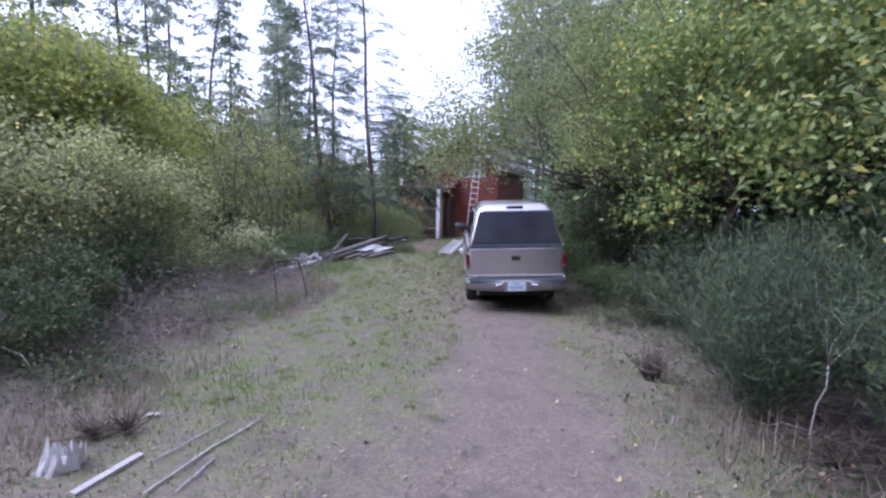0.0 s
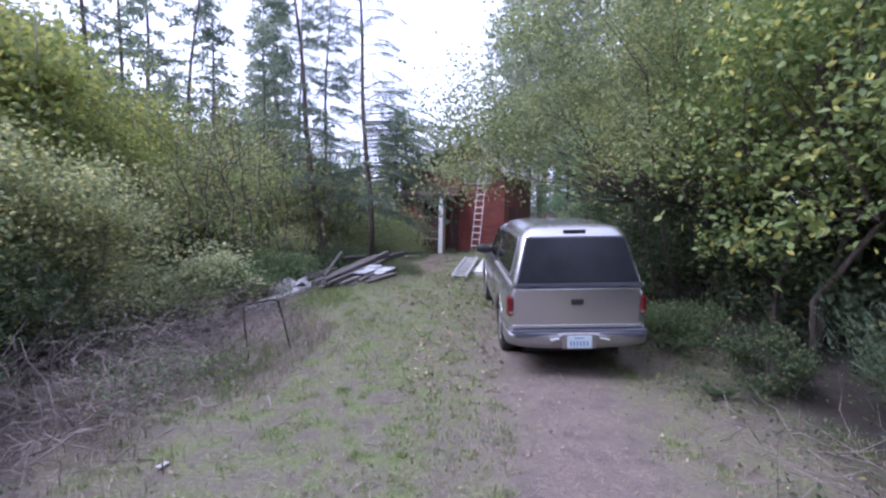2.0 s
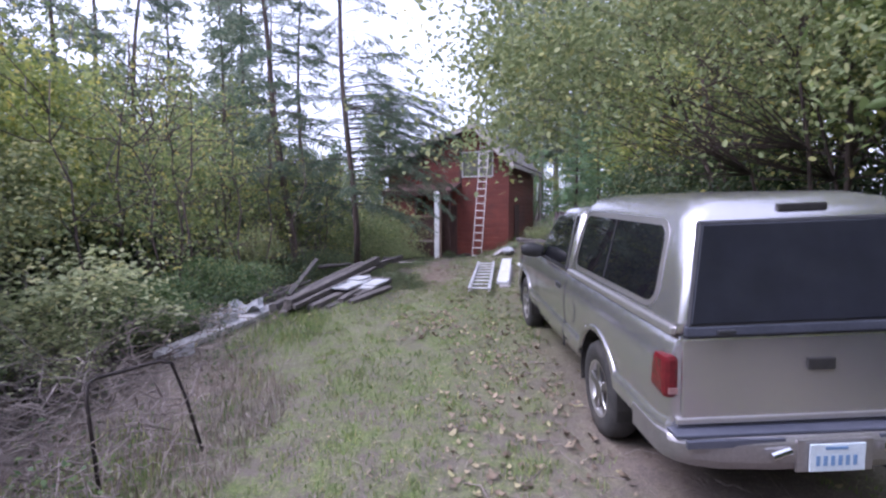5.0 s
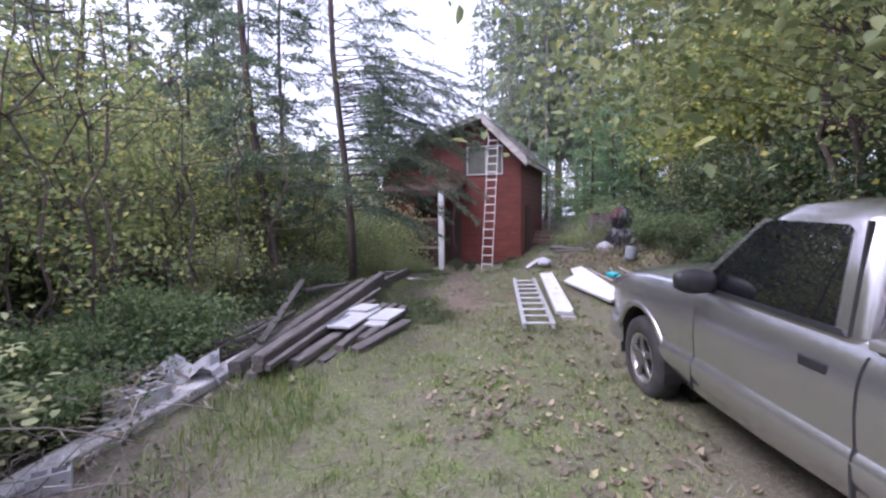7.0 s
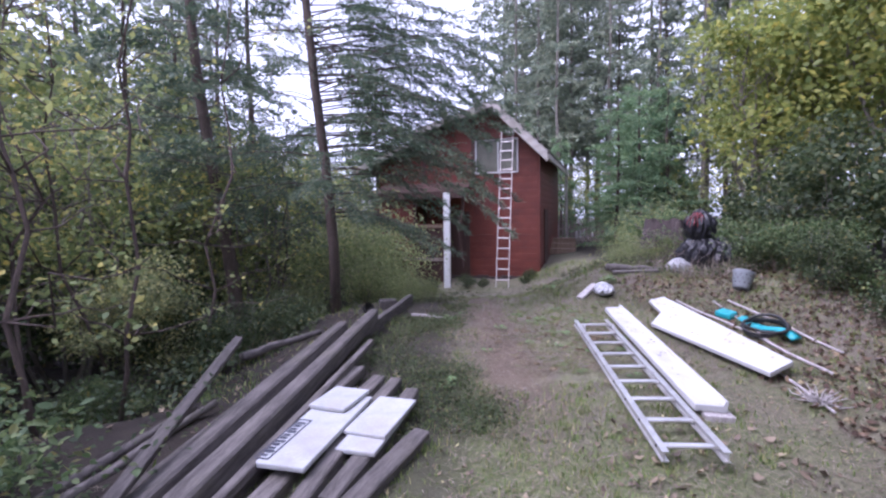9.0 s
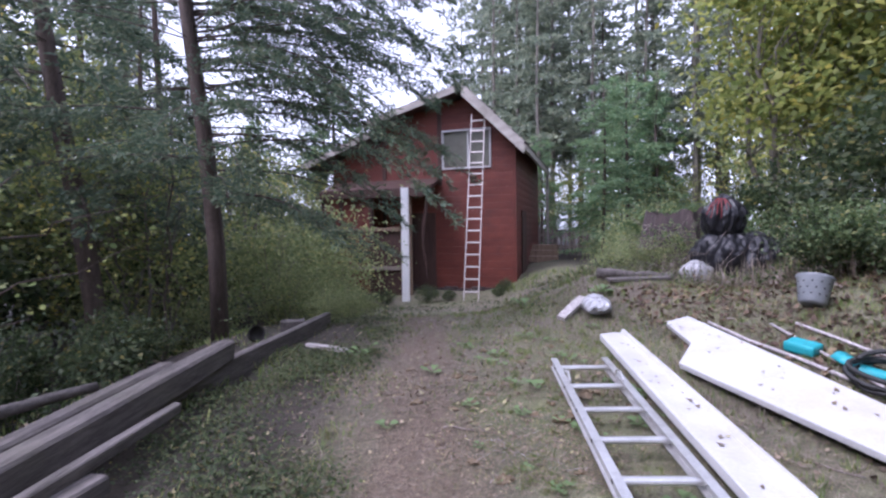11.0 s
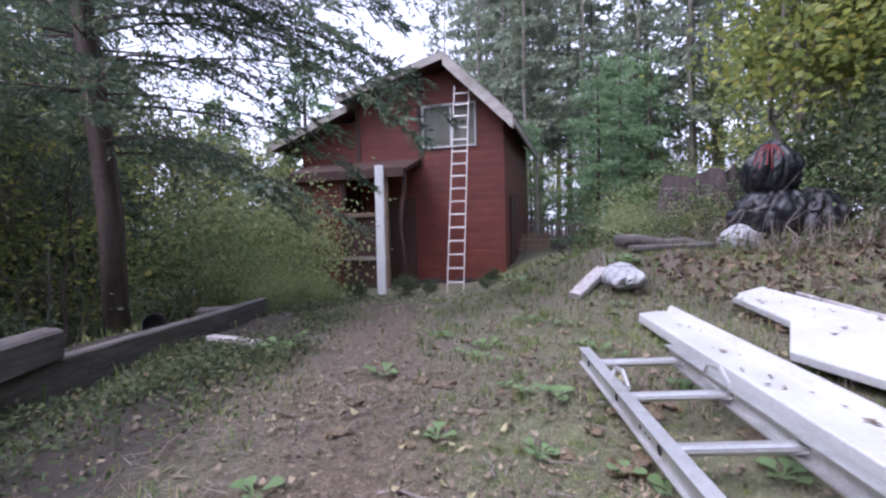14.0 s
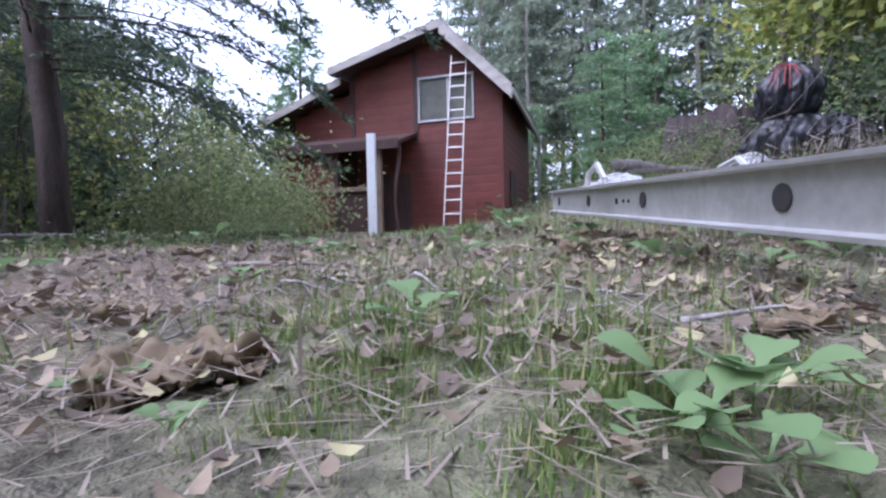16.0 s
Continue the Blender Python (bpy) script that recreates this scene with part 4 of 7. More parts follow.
    for sx in (-1, 1):
        bm = bmesh.new()
        box(bm, sx * 0.26, sx * 0.79, 0.0 - 0.002, 0.02, 0.515, 0.55)
        part("bumper_groove", bm, M_BLUEGREY, bp)
    bm = bmesh.new()
    box(bm, -0.21, 0.21, -0.018, 0.0, 0.385, 0.545)
    part("plate_recess", bm, M_BUMPER, bp, bevel=0.006)
    bm = bmesh.new()
    box(bm, -0.15, 0.15, -0.034, -0.024, 0.395, 0.53)
    pl = part("number_plate", bm, M_PLATE, bp, "white plate", bevel=0.003)
    bm = bmesh.new()
    for k in range(6):
        box(bm, -0.118 + 0.04 * k, -0.098 + 0.04 * k, -0.037, -0.0345, 0.425, 0.475)
    box(bm, -0.07, 0.05, -0.037, -0.0345, 0.505, 0.518)
    part("plate_marking", bm, M_INK, pl)
    for sx in (-1, 1):
        bm = bmesh.new()
        tube(bm, [(sx * 0.25, -0.02, 0.50), (sx * 0.36, -0.035, 0.48)], 0.018, 8)
        part("plate_lamp", bm, M_CHROME, bp)
    bm = bmesh.new()
    loft(bm, [bumper_ring(x, y, y - 0.2, 0.36, 0.56)[::-1] for x, y in ((-0.85, 4.45), (-0.8, 4.66), (-0.5, 4.76), (0.5, 4.76), (0.8, 4.66), (0.85, 4.45))])
    part("front_bumper", bm, M_PAINT, car, bevel=0.012)
    bm = bmesh.new()
    box(bm, -0.5, 0.5, 4.64, 4.715, 0.62, 0.78)
    part("grille", bm, M_PLASTIC, car, bevel=0.02)
    bm = bmesh.new()
    box(bm, -0.6, 0.6, 0.3, 4.4, 0.26, 0.42)
    part("chassis", bm, M_HOLE, car)
    bm = bmesh.new()
    tube(bm, [(0.45, 0.6, 0.32), (0.5, 0.1, 0.30)], 0.03, 10)
    part("exhaust", bm, M_IRON, car)
    return car


TRUCK = pose(1.855, 6.73, -0.012, 2.2, -2.0, 2.8) @ Matrix.Diagonal((0.89, 1, 1.02, 1))
build_pickup()


# ---- plants ----
def unit(v):
    return v / np.maximum(np.linalg.norm(v, axis=-1, keepdims=True), 1e-9)


def leaves(rng, pos, length, width, up=0.6, along=None):
    """Diamond leaves with a folded midrib at the places given: two triangles each."""
    n = len(pos)
    nor = unit(rng.normal(0, 1, (n, 3)) + np.array([0, 0, up * 1.6]))
    t = rng.normal(0, 1, (n, 3)) if along is None else along + rng.normal(0, 0.25, (n, 3))
    t = unit(t - (t * nor).sum(1, keepdims=True) * nor)
    b = np.cross(nor, t)
    ln = (length * rng.uniform(0.6, 1.25, n))[:, None]
    wd = (width * rng.uniform(0.7, 1.2, n))[:, None]
    v = np.stack([pos, pos + t * ln * 0.45 + b * wd * 0.5 + nor * wd * 0.18, pos + t * ln, pos + t * ln * 0.45 - b * wd * 0.5 + nor * wd * 0.18], 1).reshape(-1, 3)
    f = np.arange(4 * n).reshape(n, 4)
    return v, f


def full_leaves(rng, pos, length, width, up=0.6):
    """Oval pointed leaves of six corners, folded along the midrib."""
    n = len(pos)
    nor = unit(rng.normal(0, 1, (n, 3)) + np.array([0, 0, up * 1.6]))
    t = rng.normal(0, 1, (n, 3))
    t = unit(t - (t * nor).sum(1, keepdims=True) * nor)
    b = np.cross(nor, t)
    ln = (length * rng.uniform(0.5, 1.25, n))[:, None]
    wd = (width * rng.uniform(0.7, 1.2, n))[:, None]
    lift = nor * wd * rng.uniform(0.05, 0.3, (n, 1))
    bend = -nor * ln * rng.uniform(0.0, 0.25, (n, 1))
    v = np.stack([pos, pos + t * ln * 0.25 + b * wd * 0.42 + lift, pos + t * ln * 0.62 + b * wd * 0.44 + lift + bend * 0.4, pos + t * ln + bend, pos + t * ln * 0.62 - b * wd * 0.44 + lift + bend * 0.4, pos + t * ln * 0.25 - b * wd * 0.42 + lift], 1).reshape(-1, 3)
    k = np.arange(n) * 6
    f = np.concatenate([np.stack([k, k + 1, k + 2, k + 3], 1), np.stack([k, k + 3, k + 4, k + 5], 1)])
    return v, f


def stem_mesh(name, paths, mat, n=6):
    bm = bmesh.new()
    for pts, radii in paths:
        tube(bm, pts, radii, n)
    return mesh_from(name, bm, mat, True)


def wander(rng, a, b, k=5, amount=0.08):
    a, b = np.array(a, float), np.array(b, float)
    s = np.linspace(0, 1, k)[:, None]
    p = a + (b - a) * s
    p[1:-1] += rng.normal(0, amount, (k - 2, 3)) * np.linalg.norm(b - a)
    return p


def broadleaf(name, seed, height, radius, low, n_leaf, leaf_len, mat, bark, label, category, stems=3, n_clump=90, up=0.6, thick=0.06, spread=0.34, shift=(0.0, 0.0), hang=0.0, boughs=(), full=False):
    """A tree or bush: stems with limbs, and a crown of leaf clumps with gaps between them."""
    rng = np.random.default_rng(seed)
    ob = thing(name, pose(0, 0, 0), label, category)
    cz, rz = (height + low) / 2, (height - low) / 2
    d = unit(rng.normal(0, 1, (n_clump, 3)))
    r = rng.uniform(0.35, 1.0, n_clump) ** 0.5
    wob = 0.75 + 0.35 * np.sin(3.1 * d[:, 0] + seed) * np.cos(2.3 * d[:, 2] + 1.7 * d[:, 1])
    c = d * (r * wob)[:, None] * np.array([radius, radius, rz]) + np.array([0, 0, cz])
    c[:, 2] -= hang * (c[:, 0] ** 2 + c[:, 1] ** 2) / radius ** 2
    c[:, 2] = np.maximum(c[:, 2], low * 0.8 + 0.1)
    c[:, 0] += shift[0]
    c[:, 1] += shift[1]
    if boughs:
        c = np.concatenate([np.array(boughs, float), c])
        n_clump = len(c)
    paths = []
    for s in range(stems):
        a = 2 * math.pi * s / max(stems, 1) + rng.uniform(0, 1)
        foot = np.array([0.12 * radius * math.cos(a), 0.12 * radius * math.sin(a), -0.15]) if stems > 1 else np.array([0, 0, -0.15])
        top = np.array([0.4 * radius * math.cos(a) + shift[0], 0.4 * radius * math.sin(a) + shift[1], height * 0.85])
        p = wander(rng, foot, top, 7, 0.03)
        paths.append((p, np.linspace(thick, thick * 0.2, 7)))
        for k in range(n_clump // stems // 2):
            q = c[(s + k * stems) % n_clump]
            j = 1 + int(np.clip((q[2] / height) * 4, 0, 4))
            paths.append((wander(rng, p[j], q, 4, 0.06), np.linspace(thick * 0.35, thick * 0.06, 4)))
    part("trunk", stem_mesh("trunk", paths, bark, 5), bark, ob)
    per = rng.dirichlet(np.ones(n_clump) * 2.5)
    cnt = np.maximum((per * n_leaf).astype(int), 20)
    size = spread * (0.6 + 0.8 * rng.random(n_clump))
    pos = np.repeat(c, cnt, 0) + rng.normal(0, 1, (cnt.sum(), 3)) * np.repeat(size, cnt)[:, None] * np.array([1, 1, 0.62])
    pos[:, 2] = np.maximum(pos[:, 2], 0.05)
    v, f = (full_leaves if full else leaves)(rng, pos, leaf_len, leaf_len * 0.62, up)
    part("crown", quick_mesh("crown", v, f, mat), mat, ob)
    return ob


def fir(name, seed, height, reach, low, whorls, mat, label, twigs=9, needles=5, nl=0.10, lean=0.0, sparse=0.0, trunk_r=0.13, droop=0.25, category="fir tree", dead=0, boughs=(), bark=None, slim=0.33, hang=-0.30):
    """A conifer: a tapered trunk, whorls of drooping boughs, each a flat spray of needled twigs."""
    bark = bark or M_BARK
    rng = np.random.default_rng(seed)
    ob = thing(name, pose(0, 0, 0), label, category)
    zz = np.linspace(-0.2, height, 12)
    tp = np.stack([lean * np.maximum(zz, 0) + 0.05 * np.sin(zz), 0.04 * np.cos(0.8 * zz), zz], 1)
    paths = [(tp, trunk_r * (1 - 0.93 * np.clip(zz / height, 0, 1)) + 0.006)]
    P, T, jobs = [], [], []
    for w in range(whorls):
        z = low + (height - low) * (w + rng.uniform(-0.3, 0.3)) / whorls
        z = min(max(z, 0.3), height - 0.1)
        fr = (z - low) / (height - low)
        for k in range(rng.integers(3, 6)):
            if rng.random() < sparse:
                continue
            jobs.append((z, rng.uniform(0, 2 * math.pi), None))
    jobs += list(boughs)
    own = np.random.default_rng(seed + 1)
    for z, a, given in jobs:
            fr = (z - low) / (height - low)
            L = given or reach * (0.25 + 0.75 * (1 - fr) ** 0.8) * rng.uniform(0.65, 1.1) * (0.55 + 0.45 * min(1, fr * 8 + 0.5))
            s = np.linspace(0, 1, 6)
            rise = 0.12 * (1 - fr) + 0.35 * fr
            px, py = np.cos(a), np.sin(a)
            bend, sag = own.normal(0, 0.14), droop * own.uniform(0.4, 2.0)
            pts = np.stack([lean * z + px * L * s - py * L * bend * s ** 2, py * L * s + px * L * bend * s ** 2, z + L * (rise * s - (sag + rise * 0.6) * s ** 2)], 1)
            paths.append((pts, np.linspace(0.006 + 0.007 * L / 2.5, 0.002, 6)))
            if given is None and rng.random() < dead * (1 - fr):
                continue
            nt = max(4, int(twigs * L * 2.4))
            u = rng.uniform(0.14, 1.0, nt)
            u = u[own.random(nt) < np.where(np.sin(own.uniform(9, 17) * u + own.uniform(0, 6)) > -0.35, 1.0, 0.5)]
            nt = len(u)
            base = np.stack([np.interp(u, s, pts[:, i]) for i in range(3)], 1)
            sd = np.where(rng.random(nt) < 0.5, 1.0, -1.0)
            tl = (0.16 + 0.34 * L / 2.5) * (1.1 - u) * rng.uniform(0.6, 1.3, nt) + 0.07
            dirs = unit(np.stack([px * 0.75 - py * sd * 0.8, py * 0.75 + px * sd * 0.8, hang + rng.normal(0, 0.30, nt)], 1))
            for q in range(needles):
                g = (q + rng.random(nt)) / needles
                P.append(base + dirs * (tl * g)[:, None] + np.array([0, 0, -1]) * (0.25 * (tl * g) ** 2)[:, None])
                T.append(dirs)
    part("trunk", stem_mesh("trunk", paths, bark, 4), bark, ob)
    P, T = np.concatenate(P), np.concatenate(T)
    v, f = leaves(rng, P, nl, nl * slim, 0.8, T)
    part("crown", quick_mesh("crown", v, f, mat), mat, ob)
    return ob


def place(ob, x, y, turn=0.0, size=1.0, z=None, tip=0.0):
    ob.scale = (size, size, size)
    ob.location = (x, y, gz(x, y) - 0.03 if z is None else z)
    ob.rotation_euler = (0, radians(tip), radians(turn))
    return ob


def again(ob, x, y, turn=0.0, size=1.0, label="", tip=0.0):
    c = copy_thing(ob, pose(x, y, gz(x, y) - 0.03, 0, tip, turn))
    c.scale = (size, size, size)
    if label:
        c["label"] = label
    return c


# left side of the drive
big_fir = place(fir("fir_tree", 11, 13.5, 2.6, 1.7, 34, M_NEEDLE, "tall sparse fir with dead lower twigs beside the cabin", twigs=15, needles=12, nl=0.066, slim=0.23, hang=-0.5, lean=-0.055, sparse=0.12, trunk_r=0.098, droop=0.26, dead=0.1, boughs=tuple((2.15 + 0.165 * k, -0.38 + 0.62 * math.sin(2.3 * k), 2.35 + 0.45 * math.cos(1.7 * k)) for k in range(20)) + tuple((1.55 + 0.12 * k, -0.25 + 0.7 * math.sin(1.9 * k + 1), 1.9 + 0.4 * math.cos(2.1 * k)) for k in range(9)) + tuple((2.5 + 0.115 * k, -0.28 + 0.36 * math.sin(2.7 * k), 2.75 + 0.3 * math.cos(1.3 * k)) for k in range(17)) + tuple((3.0 + 0.12 * k, 0.02 + 0.2 * math.sin(2.1 * k), 2.85 + 0.25 * math.cos(1.7 * k)) for k in range(15))), -2.71, 17.0, 0)
lean_fir = place(fir("fir_tree", 12, 13.0, 2.4, 2.6, 30, M_NEEDLE, "tall thin fir leaning away from the drive", twigs=16, needles=6, nl=0.105, lean=-0.10, sparse=0.10, trunk_r=0.13, dead=0.2), -4.7, 18.0, 0)
wood_fir = place(fir("fir_tree", 13, 17.0, 2.6, 3.5, 25, M_NEEDLE_HAZE, "tall dark fir in the woods", twigs=7, needles=2, nl=0.36, sparse=0.08, trunk_r=0.17, dead=0.15), -11.5, 30.0, 40)
slim_fir = place(fir("fir_tree", 14, 19.0, 2.0, 5.0, 30, M_NEEDLE_HAZE, "slim fir with a long bare trunk", bark=M_BARK_G, twigs=7, needles=3, nl=0.28, sparse=0.1, trunk_r=0.14), 3.5, 38.0, 40)
dense_fir = place(fir("fir_tree", 16, 5.7, 1.75, 0.2, 34, M_NEEDLE_L, "dense young fir behind the bank", twigs=16, needles=8, nl=0.085, trunk_r=0.09, droop=0.12), 5.45, 27.0, 60)
young_fir = place(fir("fir_tree", 15, 6.6, 1.9, 0.3, 26, M_NEEDLE_L, "dense young fir behind the bank", twigs=9, needles=5, nl=0.155, trunk_r=0.10, droop=0.2), 6.9, 28.6, 10)

yellow_tree = place(broadleaf("maple_tree", 21, 5.6, 1.7, 1.0, 8000, 0.12, M_LEAF_Y, M_BARK_G, "yellowing young maple at the edge of the woods", "maple tree", 4, 80, thick=0.05), -6.6, 8.2, 0)
wild_tree = place(broadleaf("alder_tree", 22, 5.2, 1.9, 0.5, 4800, 0.105, M_LEAF, M_BARK_G, "bushy green alder with many thin stems", "alder tree", 6, 84, thick=0.035, spread=0.30), -6.0, 13.5, 0)
thicket = place(broadleaf("bush", 23, 2.5, 1.45, 0.0, 5200, 0.11, M_LEAF_D, M_BARK_G, "dense dark green bush, darkened for canopy shade", "bush", 7, 70, thick=0.018, spread=0.24), 6.3, 12.2, 140)
thicket.scale = (1.25, 1.25, 1.25)
olive_bush = place(broadleaf("bush", 28, 2.7, 1.45, 0.5, 8600, 0.074, M_LEAF_O, M_BARK_G, "tangled olive-green bush with pale leaf tips", "bush", 7, 64, thick=0.018, spread=0.23, up=1.0), -5.0, 5.7, 0)
bramble = place(broadleaf("bramble_bush", 24, 1.15, 1.15, 0.0, 5200, 0.072, M_LEAF_G, M_TWIG, "low tangled green bramble", "bramble", 8, 44, up=1.0, thick=0.01, spread=0.22, full=True), -4.3, 10.6, 0, 0.72)
big_leaf = place(broadleaf("maple_tree", 25, 6.4, 2.5, 1.3, 17000, 0.10, M_LEAF_B, M_BARK, "large-leaved maple overhanging the pickup", "maple tree", 3, 130, thick=0.055, hang=0.8, full=True), 5.0, 7.9, 0)
overhang = place(broadleaf("alder_tree", 29, 7.0, 2.7, 2.75, 32000, 0.064, M_LEAF_P, M_BARK, "pale fine-leaved alder leaning over the pickup", "alder tree", 3, 130, thick=0.027, spread=0.34, shift=(-1.9, -0.4), hang=2.0, full=True, boughs=[(-4.15 + 1.5 * ((0.618 * k) % 1), -2.0 + 2.2 * ((0.414 * k) % 1), 2.28 + 1.15 * ((0.732 * k) % 1)) for k in range(40)]), 4.45, 10.3, 0)
pale_shrub = place(broadleaf("shrub", 30, 1.25, 0.85, 0.2, 1900, 0.078, M_LEAF_T, M_TWIG, "pale-leaved arching shrub beside the brush pile", "shrub", 9, 52, thick=0.008, spread=0.15, up=1.8, full=True), -3.75, 8.9, 0)
fine_tree = place(broadleaf("alder_tree", 26, 7.4, 2.3, 1.2, 8500, 0.105, M_LEAF, M_BARK, "tall green alder with fine leaves", "alder tree", 4, 130, thick=0.06), 5.0, 13.2, 0)
shrub = place(broadleaf("shrub", 27, 2.3, 0.95, 0.0, 2300, 0.095, M_LEAF_S, M_TWIG, "loose green shrub beside the cabin", "shrub", 8, 15, thick=0.012, spread=0.42, full=True), -3.1, 20.2, 0)

for x, y, a, s in ((-6.6, 10.8, 70, 0.85), (-9.5, 9.5, 150, 1.2), (-8.2, 13.0, 210, 1.05)):
    again(yellow_tree, x, y, a, s)
for x, y, a, s in ((-6.4, 16.2, 40, 0.95), (-7.8, 17.2, 130, 1.05), (-4.6, 18.8, 220, 0.8), (-6.3, 20.0, 300, 1.0), (-9.4, 15.6, 20, 1.0), (-4.9, 23.2, 170, 1.0), (-7.0, 24.5, 60, 1.2), (-4.3, 26.0, 20, 0.9), (-8.0, 6.5, 310, 1.05)):
    again(wild_tree, x, y, a, s)
for x, y, a, s in ((-4.55, 7.3, 60, 0.95), (-6.2, 4.0, 120, 1.15), (-5.9, 7.0, 200, 1.2), (-5.7, 4.6, 280, 0.8), (-6.8, 1.6, 330, 1.2), (-5.6, 9.4, 20, 1.0), (-7.4, 11.5, 90, 1.3), (-4.6, 15.0, 45, 0.62)):
    again(olive_bush, x, y, a, s)
for x, y, a, s in ((-3.55, 9.9, 30, 0.45), (-3.75, 10.5, 250, 0.6), (-3.9, 9.4, 50, 0.5), (-4.7, 12.3, 100, 0.6), (-3.65, 11.3, 170, 0.75), (-5.2, 10.8, 220, 0.75), (-4.4, 14.2, 300, 0.45), (-4.2, 8.2, 10, 0.5)):
    again(bramble, x, y, a, s)
for x, y, a, s in ((-2.05, 21.0, 20, 0.72), (-2.3, 19.5, 50, 0.4), (-3.0, 22.7, 140, 1.2), (-2.6, 19.2, 80, 0.5), (-4.1, 21.2, 160, 0.85), (-4.5, 19.4, 240, 0.6), (-2.7, 22.0, 300, 0.95), (-3.5, 18.6, 10, 0.42)):
    again(shrub, x, y, a, s)


def sapling(x, y, seed, h, lean, label="thin bare sapling with few leaves"):
    """A thin crooked stem with forked bare branches and a few leaves."""
    rng = np.random.default_rng(seed)
    ob = thing("sapling", pose(x, y, gz(x, y) - 0.03), label, "sapling", "saplings at the woods' edge")
    top = np.array([lean[0], lean[1], h])
    p = wander(rng, (0, 0, 0), top, 9, 0.02)
    paths, P = [(p, np.linspace(0.022, 0.006, 9))], []
    for k in range(12):
        i = rng.integers(2, 8)
        a = rng.uniform(0, 6.28)
        L = rng.uniform(0.5, 1.5)
        q = wander(rng, p[i], p[i] + np.array([math.cos(a) * L, math.sin(a) * L, rng.uniform(0.1, 0.8) * L]), 6, 0.05)
        paths.append((q, np.linspace(0.009, 0.003, 6)))
        P.append(q[rng.integers(2, 6, 22)] + rng.normal(0, 0.10, (22, 3)))
    part("stem", stem_mesh("stem", paths[:1], M_BARK, 6), M_BARK, ob)
    for q in paths[1:]:
        part("branch", stem_mesh("branch", [q], M_BARK, 5), M_BARK, ob)
    v, f = leaves(rng, np.concatenate(P), 0.07, 0.045, 0.8)
    part("foliage", quick_mesh("foliage", v, f, M_LEAF), M_LEAF, ob)


for i, (x, y, h, l) in enumerate(((-3.75, 12.6, 3.6, (-0.3, 0.2)), (-3.9, 13.6, 4.2, (0.5, -0.2)), (-4.3, 12.0, 4.0, (-0.5, 0.0)), (-3.7, 14.9, 4.5, (0.3, 0.3)), (-4.5, 10.9, 4.0, (0.2, 0.3)), (-4.0, 18.2, 4.0, (0.2, 0.2)), (-5.0, 12.6, 4.6, (-0.4, -0.3)), (-4.15, 11.3, 3.4, (0.4, -0.2)), (-4.6, 13.4, 4.2, (-0.2, 0.4)), (-5.3, 11.6, 4.4, (0.3, 0.1)), (-4.9, 14.6, 4.6, (0.1, -0.4)), (-5.6, 13.0, 5.0, (-0.3, 0.2)), (-4.4, 9.9, 3.2, (-0.4, 0.1)))):
    sapling(x, y, 600 + i, h, l)

# right side of the drive
for x, y, a, s in ((6.3, 4.6, 130, 1.0), (7.6, 10.6, 220, 1.25)):
    again(big_leaf, x, y, a, s, "large-leaved maple at the edge of the drive")
for x, y, a, s in ((5.4, 10.9, 60, 0.95), (7.8, 14.5, 150, 1.15), (8.6, 7.0, 240, 1.2), (8.8, 18.0, 20, 1.15), (9.5, 3.0, 300, 1.2), (5.6, 2.2, 80, 0.9), (9.4, 11.5, 190, 1.35)):
    again(fine_tree, x, y, a, s)
for x, y, a, s in ((6.4, 17.2, 30, 1.15), (6.1, 19.8, 120, 1.2), (8.2, 21.0, 200, 1.3)):
    again(yellow_tree, x, y, a, s, "yellowing maple above the bank")
for x, y, a, s in ((8.4, 8.6, 20, 1.35), (9.4, 10.2, 110, 1.4), (5.4, 8.9, 40, 0.8), (5.0, 10.4, 160, 0.85), (4.6, 12.6, 260, 0.9), (4.7, 14.6, 90, 0.82), (4.9, 16.4, 10, 0.85), (5.0, 4.6, 330, 0.7), (5.4, 18.4, 200, 0.8), (6.2, 8.8, 70, 1.2), (6.2, 15.0, 230, 1.2), (4.7, 2.6, 190, 0.5), (-3.0, 3.6, 20, 0.4), (-3.6, 4.6, 140, 0.5), (-4.1, 6.0, 250, 0.55), (6.0, 0.6, 20, 1.1), (4.75, 5.6, 110, 0.5), (3.75, 6.6, 70, 0.36), (6.6, 2.6, 250, 1.5), (5.9, 3.6, 30, 1.2)):
    again(thicket, x, y, a, s)
for x, y, a, s in ((3.55, 15.6, 0, 0.6), (3.75, 14.2, 70, 0.55), (3.6, 8.6, 20, 0.55), (3.5, 10.8, 200, 0.7), (3.3, 18.0, 130, 0.7), (4.0, 19.2, 220, 0.9), (3.3, 12.6, 320, 0.6)):
    again(bramble, x, y, a, s)
for x, y, a, s in ((2.3, 18.3, 80, 0.30), (2.75, 17.62, 10, 0.24), (2.45, 17.9, 200, 0.26), (3.15, 17.55, 300, 0.20), (2.05, 17.75, 140, 0.20), (2.9, 19.2, 30, 0.35), (3.7, 21.0, 160, 0.5), (4.8, 22.6, 10, 0.8)):
    again(shrub, x, y, a, s, "light green shrub on the bank")

for x, y, a, s in ((-9.6, 21.4, 20, 1.7), (-12.6, 19.0, 140, 1.9), (-11.0, 24.0, 250, 1.6)):
    again(wild_tree, x, y, a, s, "broad rounded green tree in the woods")
for x, y, a, s in ((-8.8, 7.4, 30, 1.25), (-7.6, 9.2, 260, 1.1), (-10.6, 12.0, 310, 1.45)):
    again(yellow_tree, x, y, a, s)

